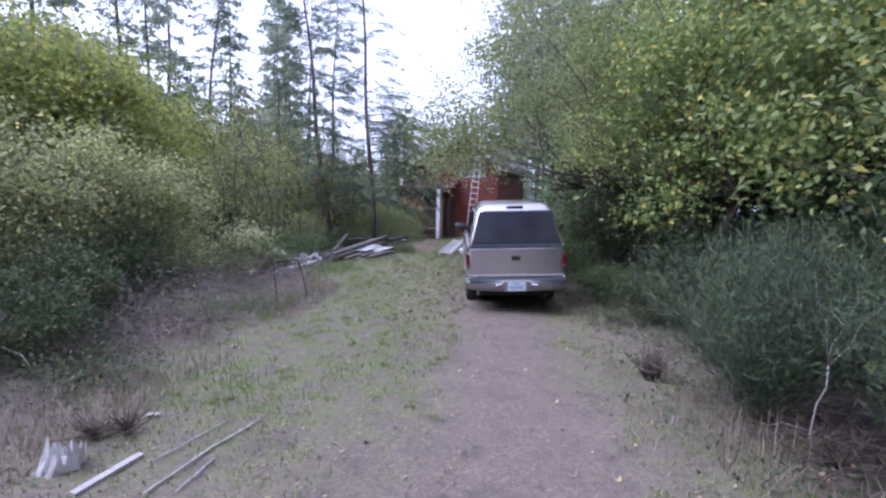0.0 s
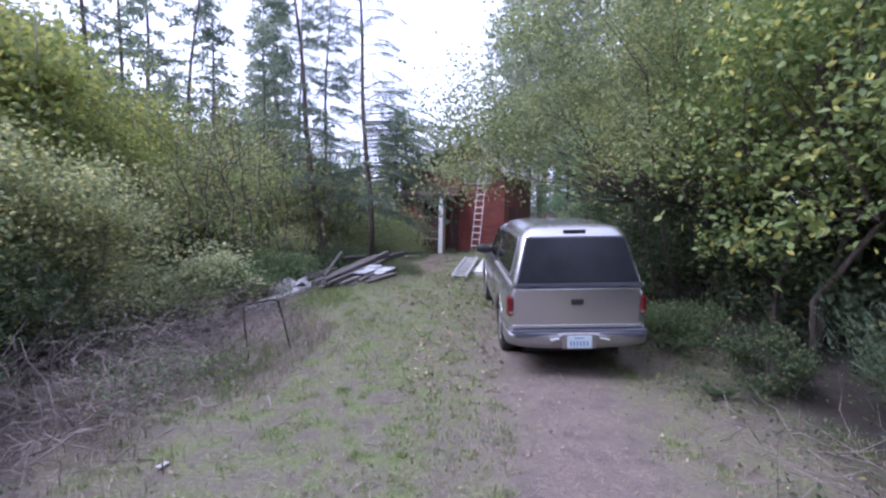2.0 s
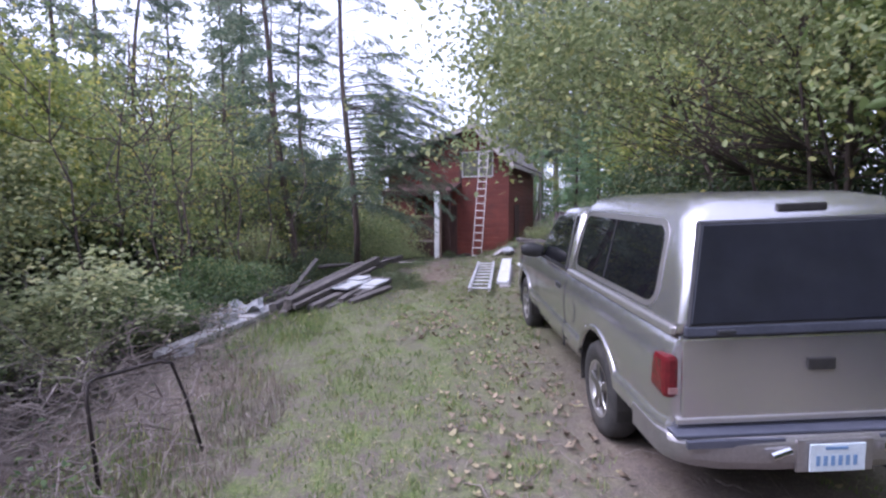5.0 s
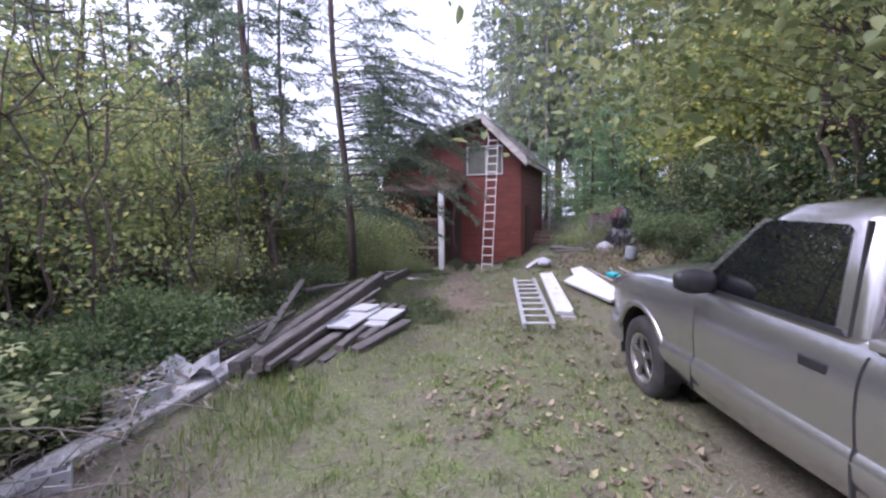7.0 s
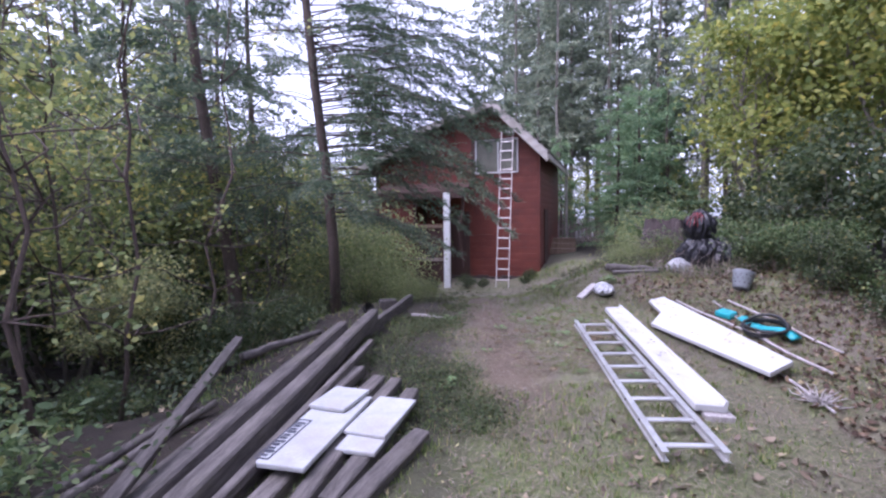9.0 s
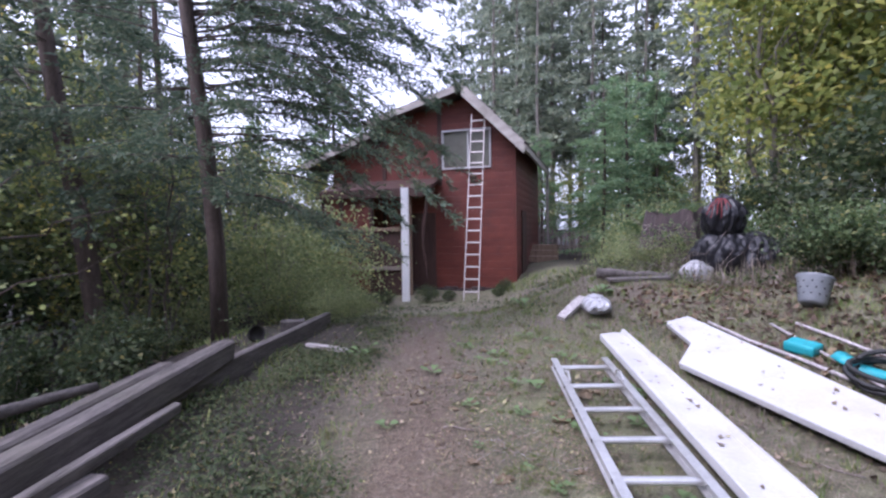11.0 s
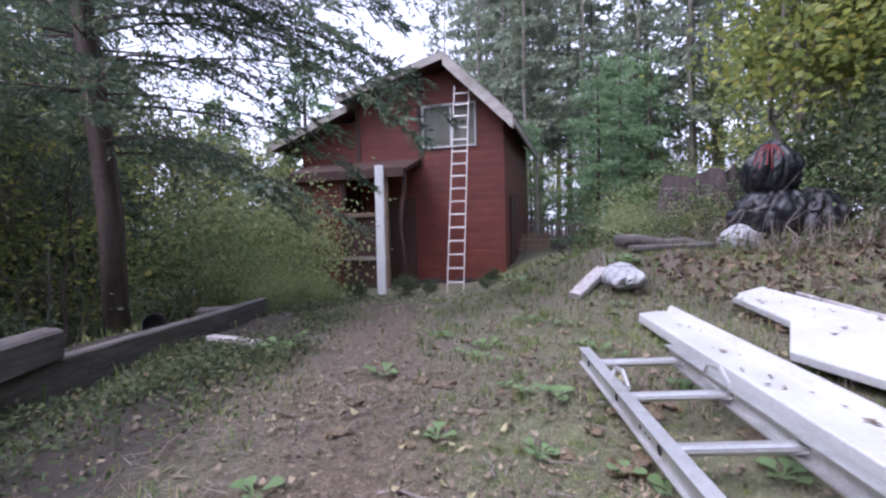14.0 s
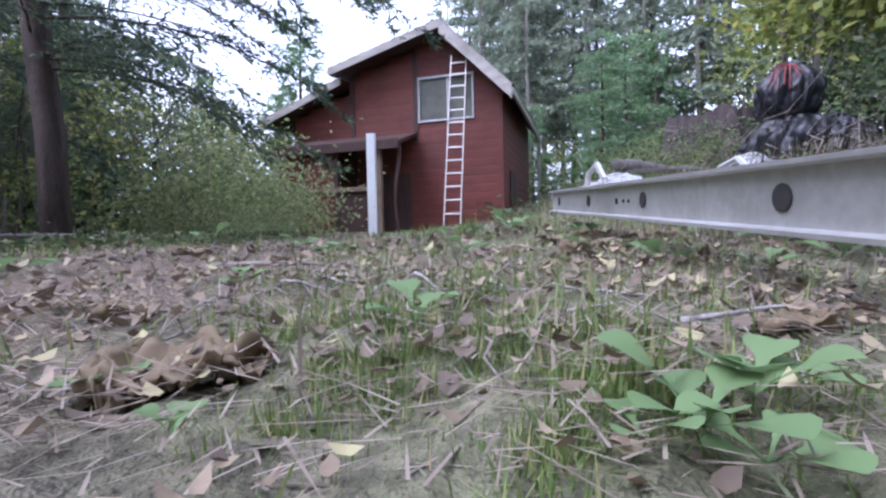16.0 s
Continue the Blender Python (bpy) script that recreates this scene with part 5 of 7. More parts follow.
for x, y, a, s in ((-3.9, 7.2, 40, 0.8), (-3.45, 8.35, 130, 0.55), (-4.5, 6.3, 220, 0.9), (-4.9, 7.9, 90, 1.1), (-5.1, 5.2, 10, 0.9)):
    again(pale_shrub, x, y, a, s)
for x, y, a, s in ((-3.3, 14.9, 200, 0.34), (-3.2, 16.0, 70, 0.3), (-4.3, 15.2, 160, 0.5), (3.25, 14.7, 50, 0.32), (3.35, 13.6, 170, 0.34), (3.2, 15.7, 280, 0.3), (3.05, 12.4, 10, 0.26)):
    again(thicket, x, y, a, s, "low dark green bush in the leaf litter")

for x, y, a, s in ((-5.9, 21.6, 140, 0.95), (-8.4, 25.0, 250, 1.0)):
    again(big_fir, x, y, a, s, "tall fir in the woods")
for x, y, a, s in ((-13.5, 19.0, 100, 1.15), (-12.0, 20.8, 200, 1.05)):
    again(lean_fir, x, y, a, s, "tall dark fir in the woods")

for x, y, a, s in ((-1.35, 17.9, 20, 0.2), (-1.55, 17.6, 140, 0.2), (-1.2, 18.3, 250, 0.16), (-1.75, 18.2, 60, 0.27), (-2.1, 20.3, 100, 0.36), (-1.75, 20.0, 200, 0.3)):
    again(shrub, x, y, a, s, "small yellow-green shrub at the end of the timber")
for x, y, a, s in ((-0.35, 22.6, 20, 0.26), (-1.35, 22.4, 140, 0.24), (0.15, 22.9, 250, 0.18), (-1.9, 22.2, 60, 0.3), (1.35, 23.1, 100, 0.16), (1.6, 23.6, 200, 0.2)):
    again(thicket, x, y, a, s * 0.75, "low dark weeds at the cabin's foot")

# unseen trees behind the walk's start, added to block light and darken reflections
for x, y, a, s in ((-4.0, -5.0, 20, 1.3), (-0.8, -6.2, 110, 1.45), (2.6, -5.6, 200, 1.4), (5.8, -4.0, 290, 1.3), (-7.4, -3.4, 70, 1.3), (0.8, -10.0, 150, 1.8), (4.6, -9.0, 10, 1.8), (-4.0, -9.5, 240, 1.8)):
    again(wild_tree, x, y, a, s, "broad green tree in the woods")
for x, y, a, s in ((4.4, -6.5, 40, 1.15), (-5.5, -6.0, 150, 1.1), (-2.4, -7.5, 60, 1.15), (1.0, -8.0, 330, 1.2), (7.2, -1.2, 260, 1.2), (0.6, -14.0, 90, 1.3), (-10.0, -3.0, 10, 1.1), (5.4, 0.6, 200, 0.85)):
    again(fine_tree, x, y, a, s)

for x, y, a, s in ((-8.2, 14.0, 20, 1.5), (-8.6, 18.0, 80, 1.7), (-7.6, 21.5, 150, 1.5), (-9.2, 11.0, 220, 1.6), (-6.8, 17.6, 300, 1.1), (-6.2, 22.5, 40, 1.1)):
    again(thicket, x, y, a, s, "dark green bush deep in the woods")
for x, y, a, s in ((3.4, 33.0, 20, 1.3), (5.6, 34.5, 80, 1.5), (7.8, 35.5, 150, 1.5), (10.0, 33.5, 220, 1.5), (1.6, 36.5, 300, 1.5), (12.5, 31.0, 40, 1.7)):
    again(wild_tree, x, y, a, 0.6 * s, "low green tree behind the cabin")

# woods all round
rng = random.Random(77)
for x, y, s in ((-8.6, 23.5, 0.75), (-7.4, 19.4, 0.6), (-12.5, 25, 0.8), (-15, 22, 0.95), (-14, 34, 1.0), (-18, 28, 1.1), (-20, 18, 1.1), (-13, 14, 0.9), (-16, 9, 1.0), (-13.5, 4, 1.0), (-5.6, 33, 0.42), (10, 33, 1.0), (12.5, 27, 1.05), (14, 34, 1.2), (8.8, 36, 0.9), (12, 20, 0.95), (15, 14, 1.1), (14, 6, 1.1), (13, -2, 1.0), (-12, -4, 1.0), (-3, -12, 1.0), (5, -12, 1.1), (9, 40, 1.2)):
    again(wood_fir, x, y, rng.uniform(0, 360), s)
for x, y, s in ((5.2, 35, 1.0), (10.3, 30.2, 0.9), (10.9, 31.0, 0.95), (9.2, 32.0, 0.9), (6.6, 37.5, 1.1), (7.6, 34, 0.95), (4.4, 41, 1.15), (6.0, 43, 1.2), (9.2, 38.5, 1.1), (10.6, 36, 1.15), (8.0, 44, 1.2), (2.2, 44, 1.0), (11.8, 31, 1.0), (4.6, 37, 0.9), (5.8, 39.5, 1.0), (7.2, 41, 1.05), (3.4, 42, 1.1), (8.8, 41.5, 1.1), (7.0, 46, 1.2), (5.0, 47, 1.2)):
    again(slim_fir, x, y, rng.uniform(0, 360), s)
for x, y, s in ((8.9, 30.4, 1.1), (8.6, 31.5, 1.15), (4.5, 31.5, 0.75), (3.2, 34.0, 0.95), (7.3, 30.0, 0.85), (-3.5, 28.6, 1.2), (-5.6, 27.0, 0.9)):
    again(young_fir, x, y, rng.uniform(0, 360), s)
for x, y, s in ((-12, 20, 1.45), (-14, 26, 1.6), (-10.5, 27, 1.25), (9.6, 30.5, 0.8), (11.5, 34, 1.2), (1.0, 37, 1.3), (-2.5, 36, 1.2), (-17, 14, 1.9), (-12, 8, 1.7), (-10, 2, 1.5), (-9, -3, 1.5), (12, 24, 1.7), (14, 10, 1.7), (12, 16, 1.8), (11, 0, 1.5), (9, -4, 1.4), (13, 30, 1.6), (-6.5, 29, 1.2), (10.4, 24.5, 1.4)):
    again(wild_tree, x, y, rng.uniform(0, 360), s, "broad green tree in the woods")


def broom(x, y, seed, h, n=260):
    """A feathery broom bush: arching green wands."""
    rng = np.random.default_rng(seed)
    ob = thing("broom_bush", pose(x, y, gz(x, y) - 0.03), "feathery dark green broom bush, darkened for shade, at the drive's edge", "broom bush")
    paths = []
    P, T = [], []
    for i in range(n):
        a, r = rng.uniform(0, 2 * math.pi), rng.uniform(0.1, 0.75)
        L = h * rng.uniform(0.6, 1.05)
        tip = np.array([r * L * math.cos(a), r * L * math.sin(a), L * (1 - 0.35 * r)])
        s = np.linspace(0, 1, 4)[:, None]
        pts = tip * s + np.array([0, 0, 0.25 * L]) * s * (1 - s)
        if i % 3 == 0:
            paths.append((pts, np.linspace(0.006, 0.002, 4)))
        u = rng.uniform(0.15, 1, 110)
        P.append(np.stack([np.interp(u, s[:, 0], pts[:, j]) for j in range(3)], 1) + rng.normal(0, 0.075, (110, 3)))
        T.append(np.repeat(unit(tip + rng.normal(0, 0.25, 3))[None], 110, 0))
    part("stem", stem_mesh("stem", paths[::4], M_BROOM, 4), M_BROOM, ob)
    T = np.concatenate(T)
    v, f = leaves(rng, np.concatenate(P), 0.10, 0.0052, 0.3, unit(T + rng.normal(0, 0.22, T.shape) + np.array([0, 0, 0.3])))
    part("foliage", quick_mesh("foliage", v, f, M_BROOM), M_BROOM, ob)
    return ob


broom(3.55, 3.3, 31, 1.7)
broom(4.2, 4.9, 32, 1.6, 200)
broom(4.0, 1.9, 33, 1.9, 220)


def fern(x, y, seed, turn=0.0, size=1.0, mat=None):
    rng = np.random.default_rng(seed)
    ob = thing("fern", pose(x, y, gz(x, y), 0, 0, turn), "arching sword fern in the leaf litter", "fern")
    for k in range(11):
        a = 2 * math.pi * k / 11 + rng.uniform(-0.2, 0.2)
        L = size * rng.uniform(0.5, 0.85)
        s = np.linspace(0.05, 1, 16)
        c = np.stack([np.cos(a) * L * s, np.sin(a) * L * s, L * (1.0 * s - 0.95 * s ** 2) + 0.03], 1)
        side = np.array([-math.sin(a), math.cos(a), -0.1])
        P = np.concatenate([c, c])
        T = np.concatenate([np.repeat(side[None], 16, 0), np.repeat(-side[None] * np.array([1, 1, -1]), 16, 0)])
        w = 0.13 * size
        v, f = leaves(rng, P, w, 0.035 * size, 3.0, T)
        part("frond", quick_mesh("frond", v, f, mat or M_LEAF_D), M_LEAF_D, ob)
    return ob


for i, (x, y, s, mt) in enumerate(((-3.35, 10.3, 1.1, M_STRAW), (-3.9, 10.0, 1.0, M_LEAF), (3.35, 7.9, 1.0, M_LEAF_D), (3.55, 9.4, 0.9, M_LEAF_D), (3.2, 6.4, 0.7, M_LEAF_D))):
    fern(x, y, 300 + i, 40 * i, s, mt)


# ---- grass, straw and litter ----
def trodden(x, y):
    """1 on the bare trodden line that runs over the crest to the cabin."""
    mid = -0.42 + 0.07 * np.sin(1.6 * y) + 0.10 * np.clip(y - 16.0, 0, 2)
    return np.exp(-((x - mid) / 0.27) ** 4) * np.clip(y - 12.2, 0, 1) * np.clip(18.6 - y, 0, 1)


def blades(name, seed, n, area, length, lean, mat, label, width=0.006, keep=None, flat=False, category="grass", tufts=0, tuft_r=0.02, close=False):
    rng = np.random.default_rng(seed)
    x0, x1, y0, y1 = area
    x, y = rng.uniform(x0, x1, n), rng.uniform(y0, y1, n)
    if tufts:
        own = rng.integers(0, tufts, n)
        size = rng.uniform(0.4, 1.6, tufts)[own]
        x = rng.uniform(x0, x1, tufts)[own] + rng.normal(0, tuft_r, n) * size
        y = rng.uniform(y0, y1, tufts)[own] + rng.normal(0, tuft_r, n) * size
    if keep is not None:
        ok = rng.random(n) < keep(x, y)
        x, y = x[ok], y[ok]
    if not flat and y1 > 13.0:
        ok = rng.random(len(x)) > 0.86 * trodden(x, y)
        x, y = x[ok], y[ok]
    if not flat and not close:
        ok = ~((np.abs(x - 0.05) < 0.3) & (y > 13.3) & (y < 13.36 + 0.2 * rng.random(len(y)) ** 0.7))
        x, y = x[ok], y[ok]
    if width > 0.0015:
        ok = ~((x > -0.7) & (x < 0.9) & (y > 13.2) & (y < 14.3))
        x, y = x[ok], y[ok]
    n = len(x)
    z = land(x, y) + lumps(x, y)
    a = rng.uniform(0, 2 * math.pi, n)
    L = rng.uniform(length[0], length[1], n)
    tilt = np.abs(rng.normal(0, lean, n)) if not flat else rng.uniform(1.25, 1.62, n)
    d = np.stack([np.cos(a) * np.sin(tilt), np.sin(a) * np.sin(tilt), np.cos(tilt)], 1)
    side = np.stack([-np.sin(a), np.cos(a), np.zeros(n)], 1) * (width * rng.uniform(0.6, 1.3, n))[:, None]
    p = np.stack([x, y, z + (rng.uniform(0.002, 0.02, n) if flat else -0.005)], 1)
    mid = p + d * (L * 0.55)[:, None]
    tip = p + d * L[:, None] - np.array([0, 0, 1]) * (L * L * 1.2 * (0 if flat else 1))[:, None] * np.sin(tilt)[:, None]
    v = np.stack([p - side, p + side, mid + side * 0.8, mid - side * 0.8, tip], 1).reshape(-1, 3)
    b = np.arange(n) * 5
    f = np.concatenate([np.stack([b, b + 1, b + 2], 1), np.stack([b, b + 2, b + 3], 1), np.stack([b + 3, b + 2, b + 4], 1)])
    return tagged(new(name, quick_mesh(name, v, f, mat)), label, category, kind="stuff")


def soft_edge(keep, x0, x1, w=0.5):
    return lambda x, y: keep(x, y) * np.clip((x - x0 - 0.35 * np.sin(1.7 * y)) / w, 0, 1) * np.clip((x1 + 0.35 * np.sin(1.3 * y + 1) + 0.2 * np.sin(3.7 * y) - x) / w, 0, 1)


def patchy(fx=0.9, fy=0.7, ph=0.0, cut_at=0.0):
    return lambda x, y: np.clip(0.5 + 0.9 * (np.sin(fx * 2.1 * x + ph) * np.cos(fy * 1.7 * y + 0.6 * x + ph) + 0.4 * np.sin(4.1 * x + 3.3 * y)) - cut_at, 0.03, 1)


blades("grass", 41, 60000, (-2.6, 1.4, 1.2, 13.6), (0.018, 0.06), 0.9, M_GRASS, "short green grass along the drive's middle", 0.004, soft_edge(patchy(cut_at=0.12), -2.0, 0.8))
blades("grass", 42, 34000, (-1.6, 3.0, 10.5, 17.0), (0.015, 0.05), 0.9, M_GRASS, "thin short grass on the crest", 0.004, patchy(0.8, 1.1, 1.0, 0.15))
blades("grass", 43, 26000, (2.2, 4.0, 0.8, 9.5), (0.015, 0.06), 1.2, M_GRASS, "ragged grass along the verge", 0.003, patchy(1.3, 0.9, 2.0), False, "grass", 320, 0.07)
blades("grass", 44, 9000, (1.3, 4.2, 16.2, 24.0), (0.06, 0.24), 0.6, M_GRASS, "tall weedy grass on the bank", 0.006, patchy(1.0, 0.8, 0.5, 0.1))
blades("dry_grass", 45, 40000, (-4.0, -1.35, 1.0, 9.2), (0.05, 0.16), 1.5, M_STRAW, "matted dry grass along the verge", 0.004, patchy(0.7, 0.8, 0.3))
blades("grass", 105, 7000, (-2.55, -1.7, 5.5, 11.0), (0.04, 0.17), 0.6, M_GRASS, "tall grass along the verge", 0.004, patchy(1.2, 1.1, 0.9))
blades("dry_grass", 46, 4200, (2.4, 4.0, 1.0, 9.0), (0.03, 0.13), 1.3, M_STRAW, "dry grass along the verge", 0.004, patchy(1.1, 0.7, 4.0, 0.1))
blades("dry_grass", 59, 420, (2.85, 3.6, 1.7, 4.4), (0.15, 0.5), 0.6, M_STRAW, "tall dry stalks under the broom", 0.0035, patchy(1.6, 1.4, 0.4))
blades("dry_grass", 47, 6000, (2.3, 4.2, 15.2, 22.0), (0.08, 0.40), 0.7, M_STRAW, "dry stalks on the bank", 0.004, patchy(1.0, 1.0, 1.4, 0.1))
blades("grass", 57, 30000, (0.6, 4.0, 14.2, 19.5), (0.015, 0.075), 0.8, M_GRASS, "short grass on the bank", 0.0028, patchy(1.7, 1.3, 0.2, 0.12))
blades("dry_grass", 58, 26000, (0.5, 4.0, 13.9, 19.5), (0.02, 0.10), 1.1, M_STRAW, "dry grass on the bank", 0.0022, patchy(1.4, 1.8, 2.2, 0.0))
blades("grass", 101, 26000, (-1.0, 3.6, 12.6, 18.5), (0.02, 0.07), 0.75, M_GRASS, "scattered tufts of short grass on the crest", 0.0022, None, False, "grass", 750, 0.028)
blades("grass", 102, 20000, (-2.2, 1.0, 3.0, 13.0), (0.02, 0.08), 0.8, M_GRASS, "tufts of short grass on the drive", 0.003, None, False, "grass", 500, 0.05)
blades("grass", 103, 9000, (-0.4, 0.6, 13.38, 14.6), (0.008, 0.034), 0.7, M_GRASS, "fine grass tufts sprouting from the dirt", 0.0009, None, False, "grass", 190, 0.013)
blades("grass", 104, 4200, (-0.03, 0.08, 13.385, 13.48), (0.006, 0.019), 1.0, M_GRASS, "fine grass tufts beside the weeds", 0.0005, None, False, "grass", 46, 0.009, True)
blades("grass", 106, 2600, (-0.05, 0.20, 13.47, 13.75), (0.010, 0.034), 0.7, M_GRASS, "fine grass tufts on the dirt", 0.0006, None, False, "grass", 26, 0.013, True)
blades("grass", 107, 1500, (0.08, 0.22, 13.40, 13.47), (0.008, 0.020), 0.8, M_GRASS, "fine grass tufts under the weeds", 0.0006, None, False, "grass", 18, 0.009, True)
blades("straw", 48, 32000, (-1.0, 2.6, 11.5, 17.0), (0.02, 0.10), 0.4, M_STRAW, "cut straw and stems lying on the dirt", 0.0016, None, True, "straw")
blades("straw", 49, 20000, (-0.8, 1.4, 13.36, 15.0), (0.010, 0.05), 0.4, M_STRAW, "dry stems lying on the dirt", 0.0006, None, True, "straw")
blades("straw", 50, 9000, (-0.8, 1.4, 13.36, 15.0), (0.012, 0.05), 1.0, M_STRAW, "dry stems standing in the dirt", 0.0008, None, False, "straw")
blades("grass", 51, 16000, (-0.9, 1.6, 13.36, 15.2), (0.008, 0.035), 0.9, M_GRASS, "sparse sprouting grass", 0.0011, patchy(3.1, 2.7, 0.7, 0.1))
blades("straw", 52, 22000, (-4.0, 3.5, 0.0, 12.0), (0.02, 0.12), 0.4, M_STRAW, "dry stems scattered over the drive", 0.0022, None, True, "straw")
blades("grass", 53, 6000, (-4.4, -1.55, 10.0, 18.5), (0.03, 0.11), 0.8, M_GRASS, "weedy grass round the timber", 0.006, patchy(1.2, 1.0, 3.0, 0.05))


def litter(name, seed, n, area, size, label, mat=None):
    """Curled fallen leaves: four-sided, cupped."""
    rng = np.random.default_rng(seed)
    x0, x1, y0, y1 = area
    x, y = rng.uniform(x0, x1, n), rng.uniform(y0, y1, n)
    if size[1] > 0.055:
        ok = ~((x > -0.6) & (x < 0.75) & (y > 13.2) & (y < 14.5))
        x, y = x[ok], y[ok]
        n = len(x)
    z = land(x, y) + lumps(x, y) + rng.uniform(0.002, 0.014, n)
    s = rng.uniform(size[0], size[1], n)
    crest = (np.abs(x - 0.05) < 0.9) & (y > 13.2) & (y < 14.4)
    s = np.where(crest, np.minimum(s, 0.006 + 0.024 * np.clip(y - 13.25, 0, 2) + 0.004 * rng.random(n)), s)
    a = rng.uniform(0, 2 * math.pi, n)
    c = rng.uniform(0.2, 0.9, n)
    tx, ty = rng.normal(0, 0.8, n), rng.normal(0, 0.8, n)
    out = []
    for u, v, h in ((-1, 0, 1), (-0.35, 0.55, 0.35), (0.45, 0.5, 0.35), (1, 0, 1), (0.45, -0.5, 0.35), (-0.35, -0.55, 0.35), (0, 0, 0)):
        px, py = u * s * 0.5, v * s * 0.5
        out.append(np.stack([x + px * np.cos(a) - py * np.sin(a), y + px * np.sin(a) + py * np.cos(a), z + h * c * s * 0.5 + px * tx * 0.4 + py * ty * 0.4 + 0.1 * s], 1))
    v = np.stack(out, 1).reshape(-1, 3)
    b = np.arange(n) * 7
    f = np.concatenate([np.stack([b + i, b + (i + 1) % 6, b + 6], 1) for i in range(6)])
    return tagged(new(name, quick_mesh(name, v, f, mat or M_DEAD)), label, "leaf litter", kind="stuff")


litter("fallen_leaves", 61, 2400, (-1.5, 4.0, 8.0, 18.0), (0.014, 0.05), "brown curled leaves scattered over the dirt")
litter("fallen_leaves", 62, 1100, (-1.8, 3.6, 0.5, 8.0), (0.015, 0.05), "small brown leaves scattered over the drive")
litter("fallen_leaves", 67, 3000, (-1.2, 2.4, 12.6, 17.5), (0.010, 0.032), "small brown leaves and bark crumbs on the crest")
litter("fallen_leaves", 63, 7500, (1.5, 4.2, 9.6, 16.4), (0.025, 0.07), "thick brown leaf litter below the bank", M_BROWNLEAF)
litter("fallen_leaves", 64, 1400, (-0.7, 1.3, 13.42, 15.0), (0.008, 0.03), "crumbled brown leaf pieces")
litter("fallen_leaves", 68, 700, (-0.1, 1.05, 6.2, 12.6), (0.03, 0.075), "brown fallen leaves beside the pickup")
litter("fallen_leaves", 69, 160, (-0.85, -0.05, 9.8, 11.0), (0.03, 0.075), "brown fallen leaves on worn grass")
litter("fallen_leaves", 65, 500, (-6.5, -2.0, 9.0, 20.0), (0.04, 0.09), "dark leaf litter under the trees")

blades("straw", 54, 5200, (-0.3, 0.42, 13.36, 13.85), (0.005, 0.026), 0.4, M_STRAW, "fine chaff lying on the dirt", 0.0005, None, True, "straw")
blades("grass", 55, 4500, (-0.35, 0.5, 13.36, 13.95), (0.006, 0.028), 0.8, M_GRASS, "fine sprouting grass", 0.0007, patchy(9.0, 7.0, 1.2, 0.2))
blades("straw", 56, 1800, (-0.3, 0.42, 13.36, 13.85), (0.006, 0.024), 1.1, M_STRAW, "fine dry stems standing in the dirt", 0.0004, None, False, "straw")
litter("fallen_leaves", 66, 1800, (-0.35, 0.5, 13.36, 13.95), (0.004, 0.016), "brown leaf crumbs on the dirt")


def ground_cover(seed, n, area, h, size, mat, label):
    """Low broad leaves close over the ground."""
    rng = np.random.default_rng(seed)
    x, y = rng.uniform(area[0], area[1], n), rng.uniform(area[2], area[3], n)
    ok = rng.random(n) < patchy(1.1, 1.3, seed, 0.05)(x, y)
    x, y = x[ok], y[ok]
    w = np.minimum((area[1] - area[0]) * 0.35, 0.6)
    inside = np.minimum.reduce([x - area[0], area[1] - x, y - area[2], area[3] - y]) + 0.22 * np.sin(3.1 * x + 2.3 * y) + 0.15 * np.sin(7.3 * y - 4.1 * x)
    ok = rng.random(len(x)) < np.clip(inside / w, 0, 1) ** 1.5
    x, y = x[ok], y[ok]
    ok = rng.random(len(x)) > 0.97 * trodden(x, y)
    x, y = x[ok], y[ok]
    p = np.stack([x, y, land(x, y) + lumps(x, y) + rng.uniform(0.01, h, len(x))], 1)
    v, f = leaves(rng, p, size, size * 0.55, 1.2)
    tagged(new("ground_cover", quick_mesh("ground_cover", v, f, mat)), label, "ground cover", kind="stuff")


ground_cover(81, 52000, (-2.1, -0.42, 12.1, 17.8), 0.06, 0.028, M_IVY, "low green weeds beside the timber")
ground_cover(88, 22000, (-1.9, -0.62, 12.3, 15.6), 0.05, 0.022, M_LEAF_D, "low dark green weeds along the trodden path")
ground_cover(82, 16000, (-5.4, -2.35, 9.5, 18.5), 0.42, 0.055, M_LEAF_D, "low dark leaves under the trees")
ground_cover(83, 12000, (0.4, 4.2, 15.2, 23.0), 0.16, 0.045, M_IVY, "low green weeds on the bank")
ground_cover(84, 6000, (2.3, 4.4, 1.0, 11.5), 0.18, 0.05, M_LEAF_D, "low dark leaves along the verge")
ground_cover(87, 7000, (-3.6, -1.5, 1.6, 4.2), 0.30, 0.05, M_LEAF_D, "dark weeds in the dry grass")
ground_cover(85, 5000, (-4.3, -2.0, 1.5, 10.5), 0.16, 0.05, M_IVY, "low weeds in the dry grass")
ground_cover(89, 5000, (-3.4, -1.6, 4.6, 7.4), 0.34, 0.045, M_LEAF_G, "green weeds growing through the brush")
ground_cover(86, 3000, (-2.6, 0.4, 17.6, 22.6), 0.10, 0.05, M_IVY, "low weeds before the cabin")


